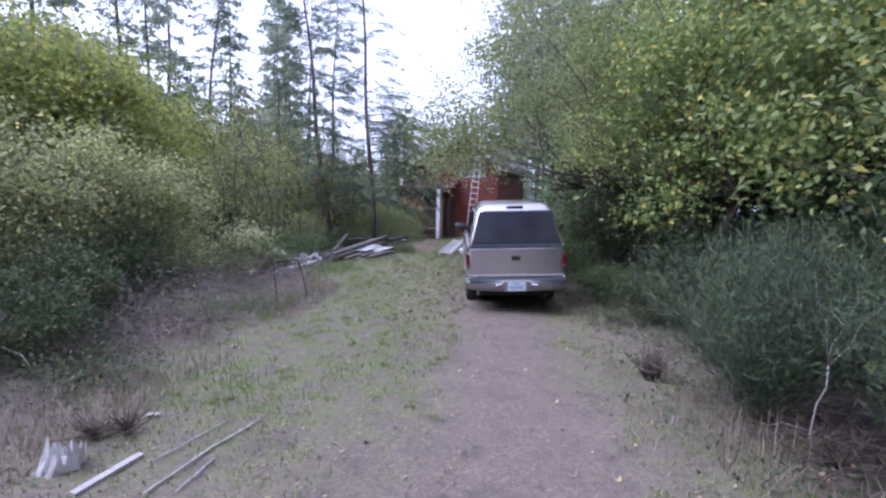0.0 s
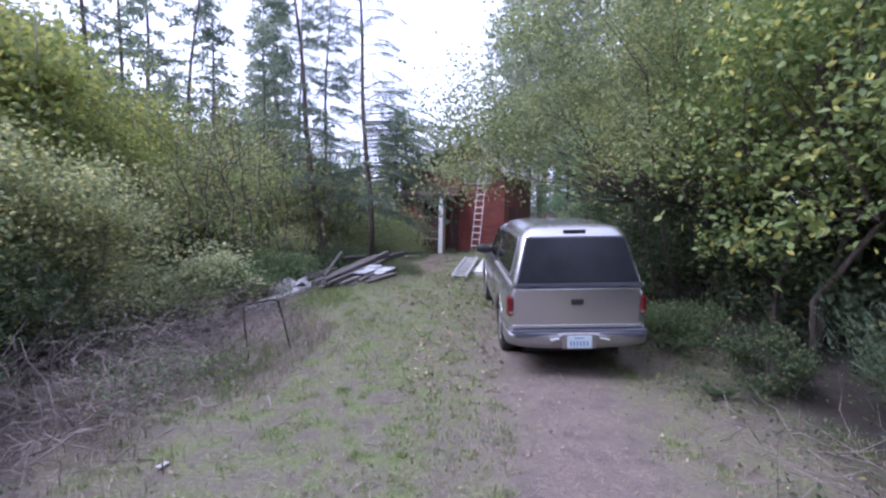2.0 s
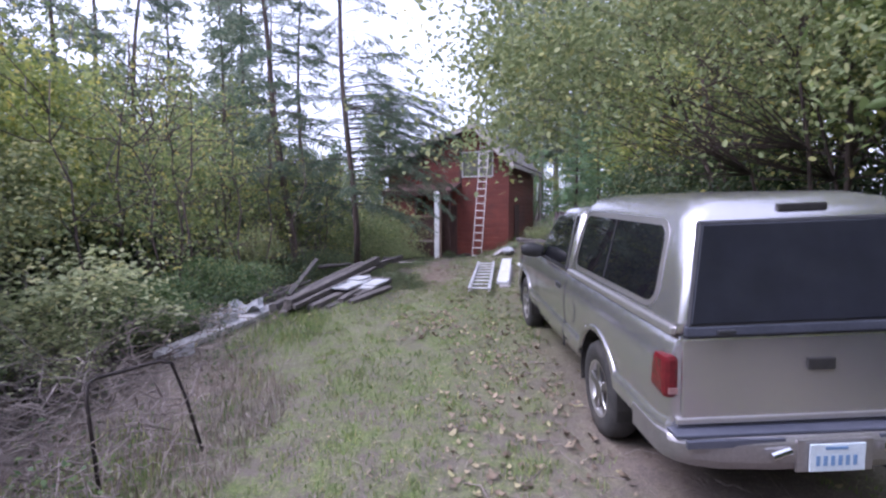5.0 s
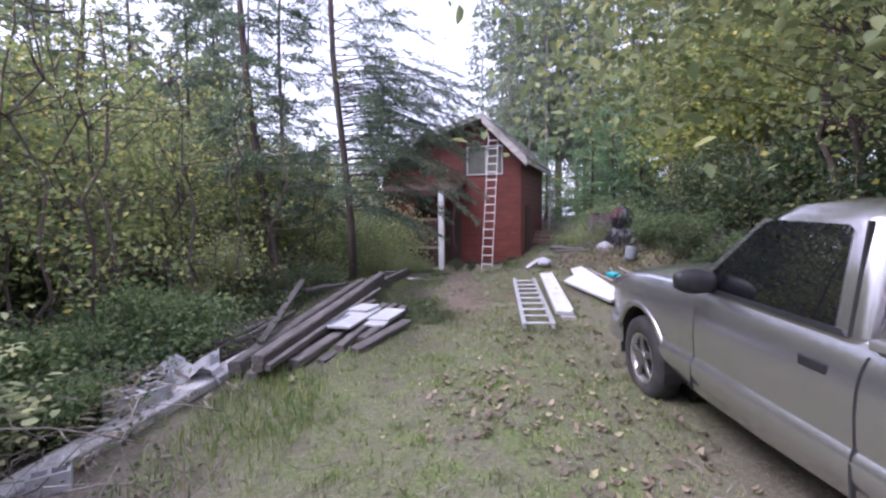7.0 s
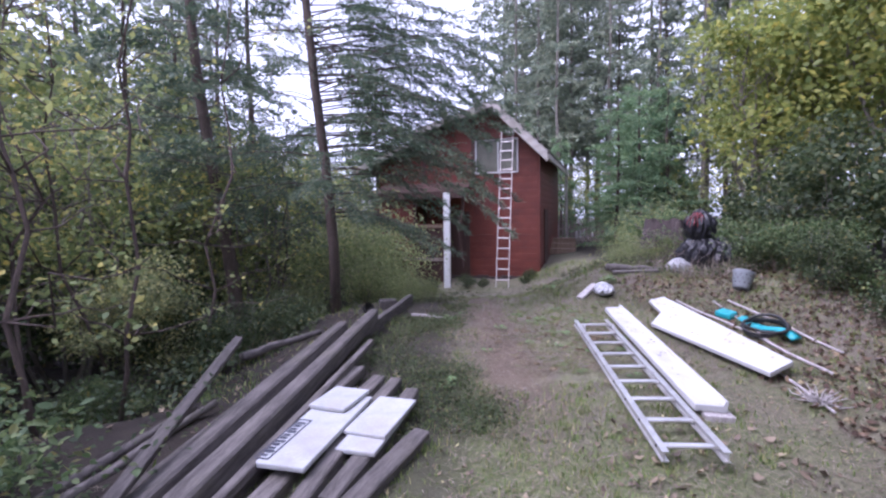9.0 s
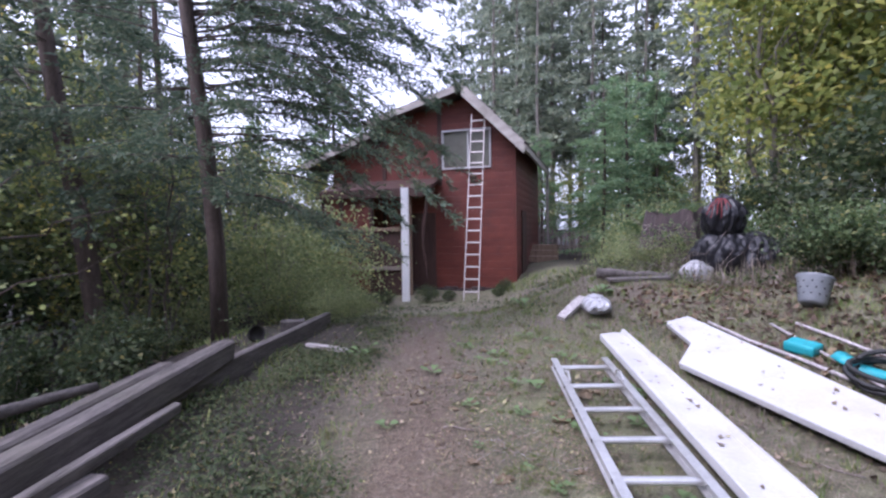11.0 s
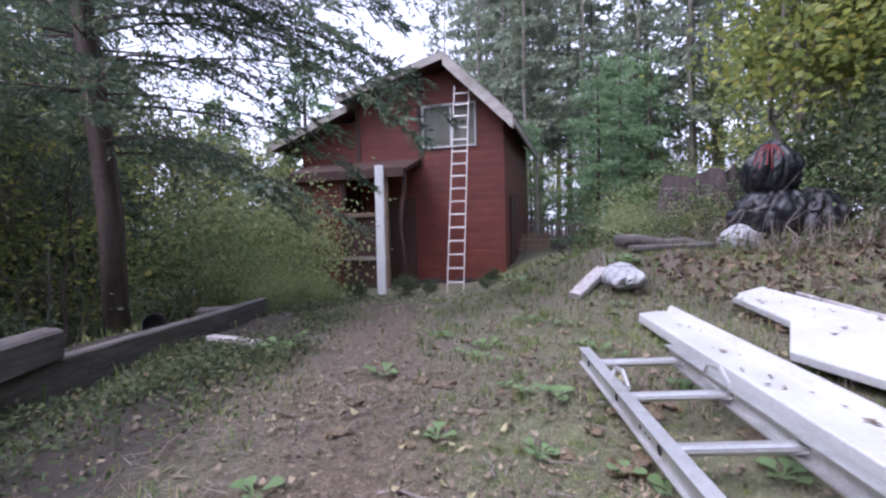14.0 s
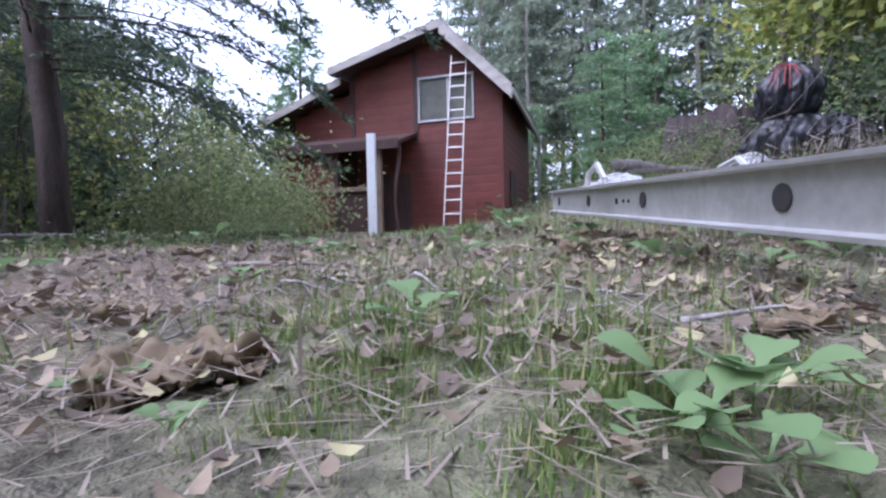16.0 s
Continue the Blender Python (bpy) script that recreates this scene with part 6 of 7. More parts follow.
def rosette(x, y, seed, size, n=8, upright=0.7):
    """A broad-leaved weed."""
    rng = np.random.default_rng(seed)
    ob = thing("weed_plant", pose(x, y, gz(x, y) + 0.004, 0, 0, 57.0 * seed % 360), "small broad-leaved green weed sprouting from dirt", "weed", "weeds on the crest")
    for k in range(n):
        a = 2.4 * k + rng.uniform(-0.3, 0.3)
        L = size * rng.uniform(0.6, 1.1)
        w = L * 0.37
        e = rng.uniform(0.25, 1.0) * upright
        bm = bmesh.new()
        rows = []
        for i, (s, ww) in enumerate(((0, 0.09), (0.3, 0.12), (0.48, 0.28), (0.60, 0.78), (0.75, 1.0), (0.88, 0.85), (0.96, 0.5), (1.0, 0.12))):
            zz = L * (e * s * 1.6 - 0.75 * e * s * s) + 0.003
            rows.append([(L * s, -w * ww, zz + 0.25 * w * ww), (L * s, 0, zz), (L * s, w * ww, zz + 0.25 * w * ww)])
        loft(bm, rows, False)
        bmesh.ops.rotate(bm, cent=(0, 0, 0), matrix=Matrix.Rotation(a, 3, "Z"), verts=bm.verts)
        part("leaf", bm, M_WEED, ob, smooth=True)
    return ob


for i, (x, y, s) in enumerate((*[(-0.15 + 1.25 * ((0.618 * k) % 1), 13.75 + 2.3 * ((0.7549 * k) % 1), 0.035 + 0.035 * ((0.5698 * k) % 1)) for k in range(26)], (-0.15, 14.25, 0.06), (0.12, 14.1, 0.05), (0.42, 14.35, 0.07), (-0.6, 14.0, 0.07), (0.68, 13.95, 0.06), (-0.35, 14.9, 0.08), (0.55, 13.3, 0.07), (0.15, 15.2, 0.09), (-0.9, 15.4, 0.12), (1.4, 16.4, 0.16), (0.7, 16.8, 0.15), (-1.0, 13.2, 0.10))):
    rosette(x, y, 400 + i, s, 5 + i % 4, 0.5 + 0.1 * (i % 5))
for i, (x, y, s, n, u) in enumerate(((0.114, 13.388, 0.031, 6, 1.35), (0.094, 13.384, 0.021, 4, 0.9), (0.126, 13.377, 0.022, 5, 0.8), (0.145, 13.41, 0.030, 6, 1.0), (0.178, 13.43, 0.024, 5, 0.6), (-0.040, 13.392, 0.017, 3, 1.1), (-0.11, 13.47, 0.022, 4, 0.7), (0.03, 13.53, 0.028, 5, 1.0))):
    rosette(x, y, 440 + i, s, n, u)


def big_dead_leaf(x, y, seed, size, turn):
    """A curled, torn leaf: a fine sheet with rolled edges and a ragged outline."""
    bm = bmesh.new()
    rows = []
    for i in range(29):
        s = i / 28
        w = size * 0.42 * math.sin(math.pi * (0.06 + 0.88 * s)) * (1 + 0.22 * math.sin(9 * s + seed) + 0.16 * math.sin(23 * s + 2 * seed))
        row = []
        for k in range(17):
            v = k / 8 - 1
            roll = 0.13 * abs(v) ** 3 * (0.5 + 0.9 * math.sin(5 * s + seed + (2 if v > 0 else 0)))
            fold = 0.06 * math.sin(7 * s + 4 * v + seed) + 0.15 * noise.noise((6 * s, 3.5 * v, seed)) + 0.11 * abs(noise.noise((15 * s, 8 * v, seed))) + 0.04 * noise.noise((40 * s, 20 * v, seed))
            row.append((size * (s - 0.5), w * v * (1 - 0.25 * abs(v) ** 3), size * (0.07 + roll + fold)))
        rows.append(row)
    loft(bm, rows, False)
    ob = single("dead_leaf", bm, M_BROWNLEAF, pose(x, y, gz(x, y) + 0.004 * size, 0, 0, turn), "large crumpled brown dead leaf on the dirt", "dead leaf", "large dead leaves", smooth=True)
    sm = ob.modifiers.new("thick", "SOLIDIFY")
    sm.thickness = 0.0008


for i, (x, y, s, t) in enumerate(((-0.078, 13.478, 0.078, 20), (-0.098, 13.472, 0.055, 100), (-0.06, 13.485, 0.05, -35), (0.235, 13.50, 0.05, 10), (0.065, 13.62, 0.045, 70), (0.52, 14.30, 0.13, 30), (0.62, 14.36, 0.11, 110), (-0.19, 13.62, 0.06, 150), (0.30, 13.98, 0.10, -30), (0.36, 14.02, 0.08, 60), (-0.45, 14.3, 0.09, 40), (0.75, 14.15, 0.11, 75), (0.55, 14.4, 0.09, 140), (-0.1, 14.7, 0.10, 10), (0.3, 15.0, 0.10, 80), *[(-0.55 + 1.3 * ((0.618 * k) % 1), 14.05 + 1.4 * ((0.414 * k + 0.3) % 1), 0.045 + 0.04 * ((0.732 * k) % 1), 73 * k % 360) for k in range(22)])):
    big_dead_leaf(x, y, 500 + i, s, t)


def twig_heap(name, seed, n, cx, cy, rx, ry, h, label, mat, rad=0.006, length=(0.3, 1.0)):
    rng = np.random.default_rng(seed)
    bm = bmesh.new()
    for k in range(n):
        x, y = cx + rng.normal(0, rx), cy + rng.normal(0, ry)
        z = gz(x, y) + abs(rng.normal(0, h))
        a, e = rng.uniform(0, 2 * math.pi), (rng.normal(0.15, 0.4) if h > 0.01 else rng.normal(0, 0.04))
        L = rng.uniform(*length)
        d = np.array([math.cos(a) * math.cos(e), math.sin(a) * math.cos(e), math.sin(e)])
        p = wander(rng, (x, y, z), np.array([x, y, z]) + d * L, 5, 0.06)
        p[:, 2] = np.maximum(p[:, 2], [gz(q[0], q[1]) + 0.005 for q in p])
        tube(bm, p, np.linspace(rad * rng.uniform(0.6, 2.0), rad * 0.3, 5), 4)
    return single(name, bm, mat, pose(0, 0, 0), label, "brush", kind="stuff", smooth=True)


twig_heap("brush_pile", 71, 620, -3.2, 7.6, 0.65, 1.2, 0.22, "tangled pile of dry grey brush", M_TWIG, 0.0038, (0.2, 0.9))
twig_heap("brush_pile", 72, 220, -3.6, 8.4, 0.45, 0.5, 0.15, "tangled pile of dry grey brush", M_TWIG, 0.004)
twig_heap("brush_pile", 78, 420, -2.35, 6.5, 0.42, 0.65, 0.17, "tangled heap of dry grey brush", M_TWIG, 0.003, (0.15, 0.7))
twig_heap("brush_pile", 79, 160, -2.7, 5.0, 0.45, 0.5, 0.10, "dry brush and stalks on the verge", M_TWIG, 0.004)
twig_heap("brush_pile", 73, 260, -3.4, 4.2, 0.7, 0.8, 0.12, "dry brush on the verge", M_TWIG, 0.004, (0.2, 0.9))
twig_heap("brush_pile", 82, 300, -4.1, 5.6, 0.6, 0.9, 0.22, "dry grey brush under the bushes", M_TWIG, 0.005, (0.3, 1.1))
twig_heap("brush_pile", 83, 160, -4.5, 3.2, 0.6, 0.7, 0.16, "dry grey brush under the bushes", M_TWIG, 0.005, (0.3, 1.0))
twig_heap("brush_pile", 74, 90, 3.2, 4.6, 0.25, 0.8, 0.08, "dry brush at the verge", M_TWIG, 0.003)
twig_heap("brush_pile", 84, 240, 3.75, 2.75, 0.26, 0.4, 0.14, "tangled dark dry brush under the broom", M_BARK, 0.0028, (0.12, 0.5))
twig_heap("brush_pile", 75, 60, 2.9, 16.2, 0.5, 0.4, 0.12, "dry stalks below the bags", M_TWIG, 0.003, (0.3, 0.8))
twig_heap("brush_pile", 80, 90, 2.72, 17.85, 0.16, 0.12, 0.30, "dry roots and stalks against the rotten stump", M_TWIG, 0.005, (0.25, 0.6))
twig_heap("twigs", 76, 90, 0.2, 14.3, 0.7, 0.5, 0.004, "thin dry twigs lying on the dirt", M_TWIG, 0.0016, (0.05, 0.22))
twig_heap("twigs", 81, 60, 0.06, 13.72, 0.16, 0.16, 0.004, "pale dry stems lying on the dirt", M_STUMP, 0.0011, (0.03, 0.12))
twig_heap("twigs", 77, 80, 0.8, 10.0, 1.3, 3.5, 0.004, "thin dry twigs lying on the drive", M_TWIG, 0.004, (0.1, 0.4))


# ---- loose things ----
def beam(a, b, w, h, name, mat, label, category="timber", group="stacked timber", turn=0.0, bow=0.0, seed=0):
    """A squared timber from a to b (its lower middle line), with worn ends and a slight bow."""
    a, b = Vector(a), Vector(b)
    d = b - a
    L = d.length
    rng = np.random.default_rng(seed)
    bm = bmesh.new()
    rings = []
    n = 9
    for i in range(n):
        s = i / (n - 1)
        c = 0.9 if i in (0, n - 1) else 1.0
        ww, hh = w / 2 * c * (1 + rng.normal(0, 0.012)), h / 2 * c * (1 + rng.normal(0, 0.012))
        zc = h / 2 + bow * 4 * s * (1 - s)
        e = min(w, h) * 0.12
        rings.append([(x, L * s, zc + z) for x, z in ((-ww, -hh + e), (-ww + e, -hh), (ww - e, -hh), (ww, -hh + e), (ww, hh - e), (ww - e, hh), (-ww + e, hh), (-ww, hh - e))])
    loft(bm, rings)
    m = Matrix.Translation(a) @ d.to_track_quat("Y", "Z").to_matrix().to_4x4() @ pose(0, 0, 0, 0, turn, 0)
    return single(name, bm, mat, m, label, category, group)


GREY = "weathered grey timber lying in a stack"
for i, (a, b, w, h, t) in enumerate((
        ((-2.32, 10.75, 0.31), (-1.84, 15.1, 0.505), 0.16, 0.18, 4),
        ((-2.55, 10.85, 0.25), (-2.16, 14.9, 0.43), 0.17, 0.15, -6),
        ((-2.39, 10.8, 0.175), (-2.02, 14.6, 0.33), 0.20, 0.13, 0),
        ((-1.98, 14.3, 0.32), (-1.54, 17.15, 0.29), 0.10, 0.25, 3),
        ((-2.10, 11.05, 0.25), (-1.56, 13.4, 0.34), 0.16, 0.09, 2),
        ((-1.78, 11.5, 0.27), (-1.40, 13.3, 0.36), 0.14, 0.08, -3),
        ((-1.60, 11.75, 0.27), (-1.25, 12.95, 0.38), 0.15, 0.10, 0),
        ((-1.62, 11.45, 0.26), (-1.16, 12.4, 0.34), 0.16, 0.07, 5),
        ((-2.15, 11.7, 0.27), (-1.75, 13.6, 0.35), 0.15, 0.10, 0),
        ((-2.72, 11.4, 0.22), (-2.36, 14.2, 0.38), 0.13, 0.10, 8),
        ((-2.21, 10.7, 0.335), (-1.74, 14.2, 0.46), 0.07, 0.07, 5),
        ((-2.60, 11.0, 0.30), (-2.30, 14.0, 0.44), 0.08, 0.06, -10),
        ((-1.90, 11.2, 0.24), (-1.60, 12.3, 0.30), 0.12, 0.05, 12))):
    beam(a, b, w * 0.76, h * 0.9, "timber", M_TIMBER, GREY, turn=t, bow=0.02 * ((i % 3) - 1), seed=i)
beam((-2.50, 11.3, 0.40), (-2.72, 13.4, 0.72), 0.07, 0.05, "timber", M_TIMBER, "weathered grey board propped across the stack", turn=15, seed=20)
beam((-3.12, 9.2, 0.10), (-2.55, 11.5, 0.26), 0.17, 0.09, "board", M_BLEACH, "pale weathered board lying along the verge", "board", "", 8, seed=21)
beam((-1.42, 15.75, 0.44), (-1.02, 15.5, 0.44), 0.06, 0.03, "board_offcut", M_STUMP, "short pale board offcut on the dirt", "board", "", seed=22)
for i, (a, b, r, lb) in enumerate((((-3.15, 11.3, 0.24), (-2.66, 12.85, 0.415), 0.034, "grey pole lying on the stack"), ((-3.35, 11.0, 0.20), (-2.77, 12.77, 0.42), 0.036, "grey pole lying on the stack"), ((-2.66, 13.33, 0.61), (-2.30, 14.4, 0.555), 0.036, "grey pole lying on the stack"))):
    bm = bmesh.new()
    tube(bm, wander(np.random.default_rng(i), a, b, 7, 0.006), np.linspace(r, r * 0.75, 7), 10)
    single("pole", bm, M_TIMBER, pose(0, 0, 0), lb, "pole", "stacked timber", smooth=True)
bm = bmesh.new()
box(bm, -0.13, 0.13, -0.10, 0.10, 0, 0.14)
single("wood_block", bm, M_TIMBER, pose(-1.88, 16.95, gz(-1.88, 16.95), 0, 0, 15), "grey wood block beside the timber", "wood block", bevel=0.01)
bm = bmesh.new()
ring_profile(bm, [(0, 0.09), (0.02, 0.13), (0.16, 0.15), (0.165, 0.14), (0.03, 0.115)], 24, "z")
single("pot", bm, M_HOLE, pose(-2.15, 16.5, gz(-2.15, 16.5) + 0.06, 70, 0, 40) @ Matrix.Scale(0.55, 4), "black plastic pot tipped on its side", "pot", smooth=True)


def slab_piece(x, y, z, w, l, h, turn, label, tilt=0.0, group="white slabs"):
    bm = bmesh.new()
    box(bm, -w / 2, w / 2, -l / 2, l / 2, 0, h)
    return single("slab", bm, M_SLAB, pose(x, y, z, tilt, 0, turn), label, "slab", group, bevel=0.008)


s1 = slab_piece(-1.79, 12.36, 0.425, 0.33, 0.93, 0.032, -14, "white board slab with dark print on the timber", 2)
bm = bmesh.new()
for x in (-0.158, -0.076):
    box(bm, x, x + 0.010, -0.42, 0.04, 0.0325, 0.0345)
for y in (-0.43, 0.03):
    box(bm, -0.158, -0.066, y, y + 0.012, 0.0325, 0.0345)
for k in range(11):
    box(bm, -0.142, -0.098 + 0.012 * (k % 3 == 1), -0.40 + 0.038 * k, -0.378 + 0.038 * k + 0.006 * (k % 2), 0.0325, 0.0345)
part("printed_marks", bm, M_FOAM, s1, "dark printed band")
slab_piece(-1.73, 12.70, 0.472, 0.27, 0.34, 0.03, -20, "small white slab lying on a larger one", 2)
slab_piece(-1.45, 12.40, 0.39, 0.25, 0.58, 0.03, -16, "white slab on the timber", 3)
slab_piece(-1.42, 12.52, 0.424, 0.28, 0.52, 0.026, -18, "white slab stacked on another", 3)


# ladders
def ladder(name, m, length, width, rungs, first, label, depth=0.075, lock=None, flange=0.028, mat=None, lip=0.0):
    """An aluminium ladder section: channel rails along y, rungs across, lying in the plane z = 0."""
    ob = thing(name, m, label, "ladder")
    for sx in (-1, 1):
        bm = bmesh.new()
        edge = sx * width / 2
        x, f = edge - sx * lip, -sx * flange
        ring = [(x, 0.0), (x + f, 0.0), (x + f, 0.006), (x + f * 0.18, 0.006), (x + f * 0.18, depth - 0.006), (x + f, depth - 0.006), (x + f, depth), (edge, depth)]
        if lip:
            ring[0] = (edge, 0.0)
            ring += [(edge, depth - 0.004), (x, depth - 0.006), (x, 0.006), (edge, 0.004)]
        prism(bm, ring, "y", 0, length)
        rl = part("rail", bm, mat or M_ALU, ob, "channel-section side rail")
        for k in range(rungs):
            bm = bmesh.new()
            ring_profile(bm, [(x + sx * 0.0005, 0.012), (x + sx * 0.002, 0.012), (x + sx * 0.0025, 0.009)], 12)
            bmesh.ops.translate(bm, vec=(0, first + 0.305 * k, depth / 2), verts=bm.verts)
            part("rung_end", bm, M_HOLE, rl)
        if lock is not None:
            for k, r in ((0.0, 0.006), (0.035, 0.003), (0.06, 0.003)):
                bm = bmesh.new()
                ring_profile(bm, [(x + sx * 0.0005, r), (x + sx * 0.002, r), (x + sx * 0.0025, r * 0.7)], 10)
                bmesh.ops.translate(bm, vec=(0, first + 0.305 * (lock - 1) + 0.12 - k, depth * 0.48), verts=bm.verts)
                part("bolt_hole", bm, M_HOLE, rl)
    for k in range(rungs):
        y = first + 0.305 * k
        bm = bmesh.new()
        ring = [(y + 0.021 * math.cos(a), depth / 2 + 0.015 * math.sin(a)) for a in [2 * math.pi * i / 10 for i in range(10)]]
        ring = [(yy, zz if zz < depth / 2 + 0.011 else depth / 2 + 0.011) for yy, zz in ring]
        prism(bm, ring, "x", -width / 2 + lip + 0.006, width / 2 - lip - 0.006)
        part("rung", bm, mat or M_ALU, ob)
    if lock is not None:
        for sx in (-1, 1):
            bm = bmesh.new()
            x = sx * (width / 2 - 0.035)
            y = first + 0.305 * lock
            tube(bm, [(x, y - 0.03, depth + 0.012), (x, y + 0.02, depth + 0.045), (x, y + 0.09, depth + 0.03), (x, y + 0.12, depth - 0.02)], 0.007, 6)
            tube(bm, [(x, y - 0.03, depth + 0.012), (x, y - 0.02, depth - 0.03), (x, y + 0.12, depth - 0.02)], 0.006, 6)
            part("rung_lock", bm, M_ALU, ob, "hooked rung lock")
    return ob


def between(a, b, roll=0.0):
    """A pose at a whose y axis points to b, z as upright as may be."""
    d = Vector(b) - Vector(a)
    return Matrix.Translation(a) @ d.to_track_quat("Y", "Z").to_matrix().to_4x4() @ pose(0, 0, 0, 0, roll, 0)


LA, LB = (0.34, 11.98, 0.375), (0.62, 14.85, 0.547)
ladder("ladder", between(LA, LB, -1.0), 2.66, 0.36, 9, 0.12, "aluminium ladder section lying on the dirt", 0.06, lock=7, lip=0.011)
ladder("ladder", between((0.66, 22.75, -0.26), (1.07, 24.32, 4.62), 0.0), 5.03, 0.37, 16, 0.25, "aluminium extension ladder leaning on the cabin", 0.045, flange=0.02, mat=M_ALU_OLD)
bm = bmesh.new()
prism(bm, [(-0.085, -0.05), (0.085, -0.05), (0.085, 0.05), (-0.085, 0.05)], "z", -0.05, 2.72)
single("white_post", bm, M_POST, pose(-0.87, 22.85, -0.26, 0.5, 0.3, -12), "tall white painted post standing on the dirt", "post", bevel=0.006)


def lying(poly, h, m, name, label, category, mat=None, bits=0, seed=0, extent=None):
    bm = bmesh.new()
    prism(bm, poly, "z", 0, h)
    ob = single(name, bm, mat or M_WHITE, m, label, category, bevel=0.006)
    if bits:
        rng = np.random.default_rng(seed)
        x0, x1, y0, y1 = extent
        v, f = [], []
        for k in range(bits):
            c = np.array([rng.uniform(x0, x1), rng.uniform(y0, y1), h + 0.004])
            s, a = rng.uniform(0.007, 0.022), rng.uniform(0, 6.28)
            q = np.array([[-1, 0, 0.35], [0, 0.6, 0.1], [1, 0, 0.4], [0, -0.6, 0.1]]) * s
            R = np.array([[math.cos(a), -math.sin(a), 0], [math.sin(a), math.cos(a), 0], [0, 0, 1]])
            f.append([4 * k, 4 * k + 1, 4 * k + 2, 4 * k + 3])
            v.extend(list(c + q @ R.T))
        w = part("leaf_crumbs", quick_mesh("leaf_crumbs", v, f, M_DEAD), M_DEAD, None)
        w.matrix_world = m
        tagged(w, "dry leaf crumbs lying on white board", "leaf litter", kind="stuff")
    return ob


PL = between((0.77, 12.6, 0.39), (1.12, 15.45, 0.53), 3.0)
plank = lying([(-0.105, 0), (0.105, 0), (0.105, 2.85), (0.02, 2.85), (-0.105, 2.77)], 0.05, PL, "white_plank", "long white painted plank lying beside the ladder", "plank", bits=22, seed=4, extent=(-0.08, 0.06, 0.1, 2.6))
bm = bmesh.new()
prism(bm, [(0.075, 0.05), (0.105, 0.05), (0.105, 0.08), (0.09, 0.08)], "y", 0.0, 2.85)
part("raised_lip", bm, M_WHITE, plank)
bm = bmesh.new()
box(bm, -0.09, 0.10, 0.05, 2.4, -0.07, -0.004)
single("grey_plank", bm, M_STUMP, PL @ pose(0.04, -0.1, 0, 0, 0, 0), "grey board lying under the white plank", "plank", bevel=0.006)
lying([(0.03, -1.10), (0.30, -0.97), (0.27, 1.30), (0.05, 1.25), (-0.02, 0.72), (-0.26, 0.42)], 0.04, pose(1.51, 14.2, 0.515, 4.0, -9, -2), "notched_board", "notched white board lying on the leaf litter", "board", bits=26, seed=5, extent=(-0.05, 0.24, -0.9, 1.1))

# hose, teal strip and sticks
bm = bmesh.new()
pts = []
for k in range(120):
    a = 0.35 * k / 2.0
    r = 0.17 + 0.025 * math.sin(0.9 * a) + 0.012 * math.sin(2.3 * a)
    pts.append((r * math.cos(a) * 1.0, r * math.sin(a) * 1.15, 0.02 + 0.0008 * k + 0.012 * math.sin(1.7 * a)))
tube(bm, pts, 0.014, 7)
single("hose", bm, M_BLACK, pose(2.13, 14.02, gz(2.13, 14.02) + 0.03, 6, -12, 0), "coiled black hose lying on the litter", "hose", smooth=True)
bm = bmesh.new()
rings = []
for i in range(12):
    s = i / 11
    rings.append([(x + 0.02 * math.sin(5 * s), 0.62 * s, 0.03 + 0.025 * math.sin(7 * s) + z) for x, z in ((-0.055, 0), (0.0, 0.02), (0.055, 0), (0.05, -0.01), (-0.05, -0.01))])
loft(bm, rings)
single("teal_strip", bm, M_TEAL, pose(2.20, 13.75, gz(2.15, 14.1) + 0.0, 6, -10, 8), "crumpled teal plastic strip under a hose", "plastic strip", smooth=True)
bm = bmesh.new()
box(bm, -0.07, 0.07, -0.09, 0.09, 0, 0.07)
single("teal_box", bm, M_TEAL, pose(2.05, 14.58, gz(2.05, 14.58) + 0.01, 5, -8, 25), "small teal plastic box on the litter", "box", bevel=0.02)
for i, (a, b, r) in enumerate((((1.86, 15.3), (2.08, 13.2), 0.013), ((2.26, 14.9), (2.42, 13.5), 0.012), ((2.15, 15.0), (2.02, 13.6), 0.010), ((1.72, 13.3), (1.60, 12.6), 0.010))):
    bm = bmesh.new()
    p = wander(np.random.default_rng(i + 9), (*a, 0), (*b, 0), 6, 0.006)
    p[:, 2] = [gz(q[0], q[1]) + 0.025 for q in p]
    tube(bm, p, r, 6)
    single("stick", bm, M_STUMP, pose(0, 0, 0), "thin pale stick lying on the litter", "stick", "pale sticks", smooth=True)


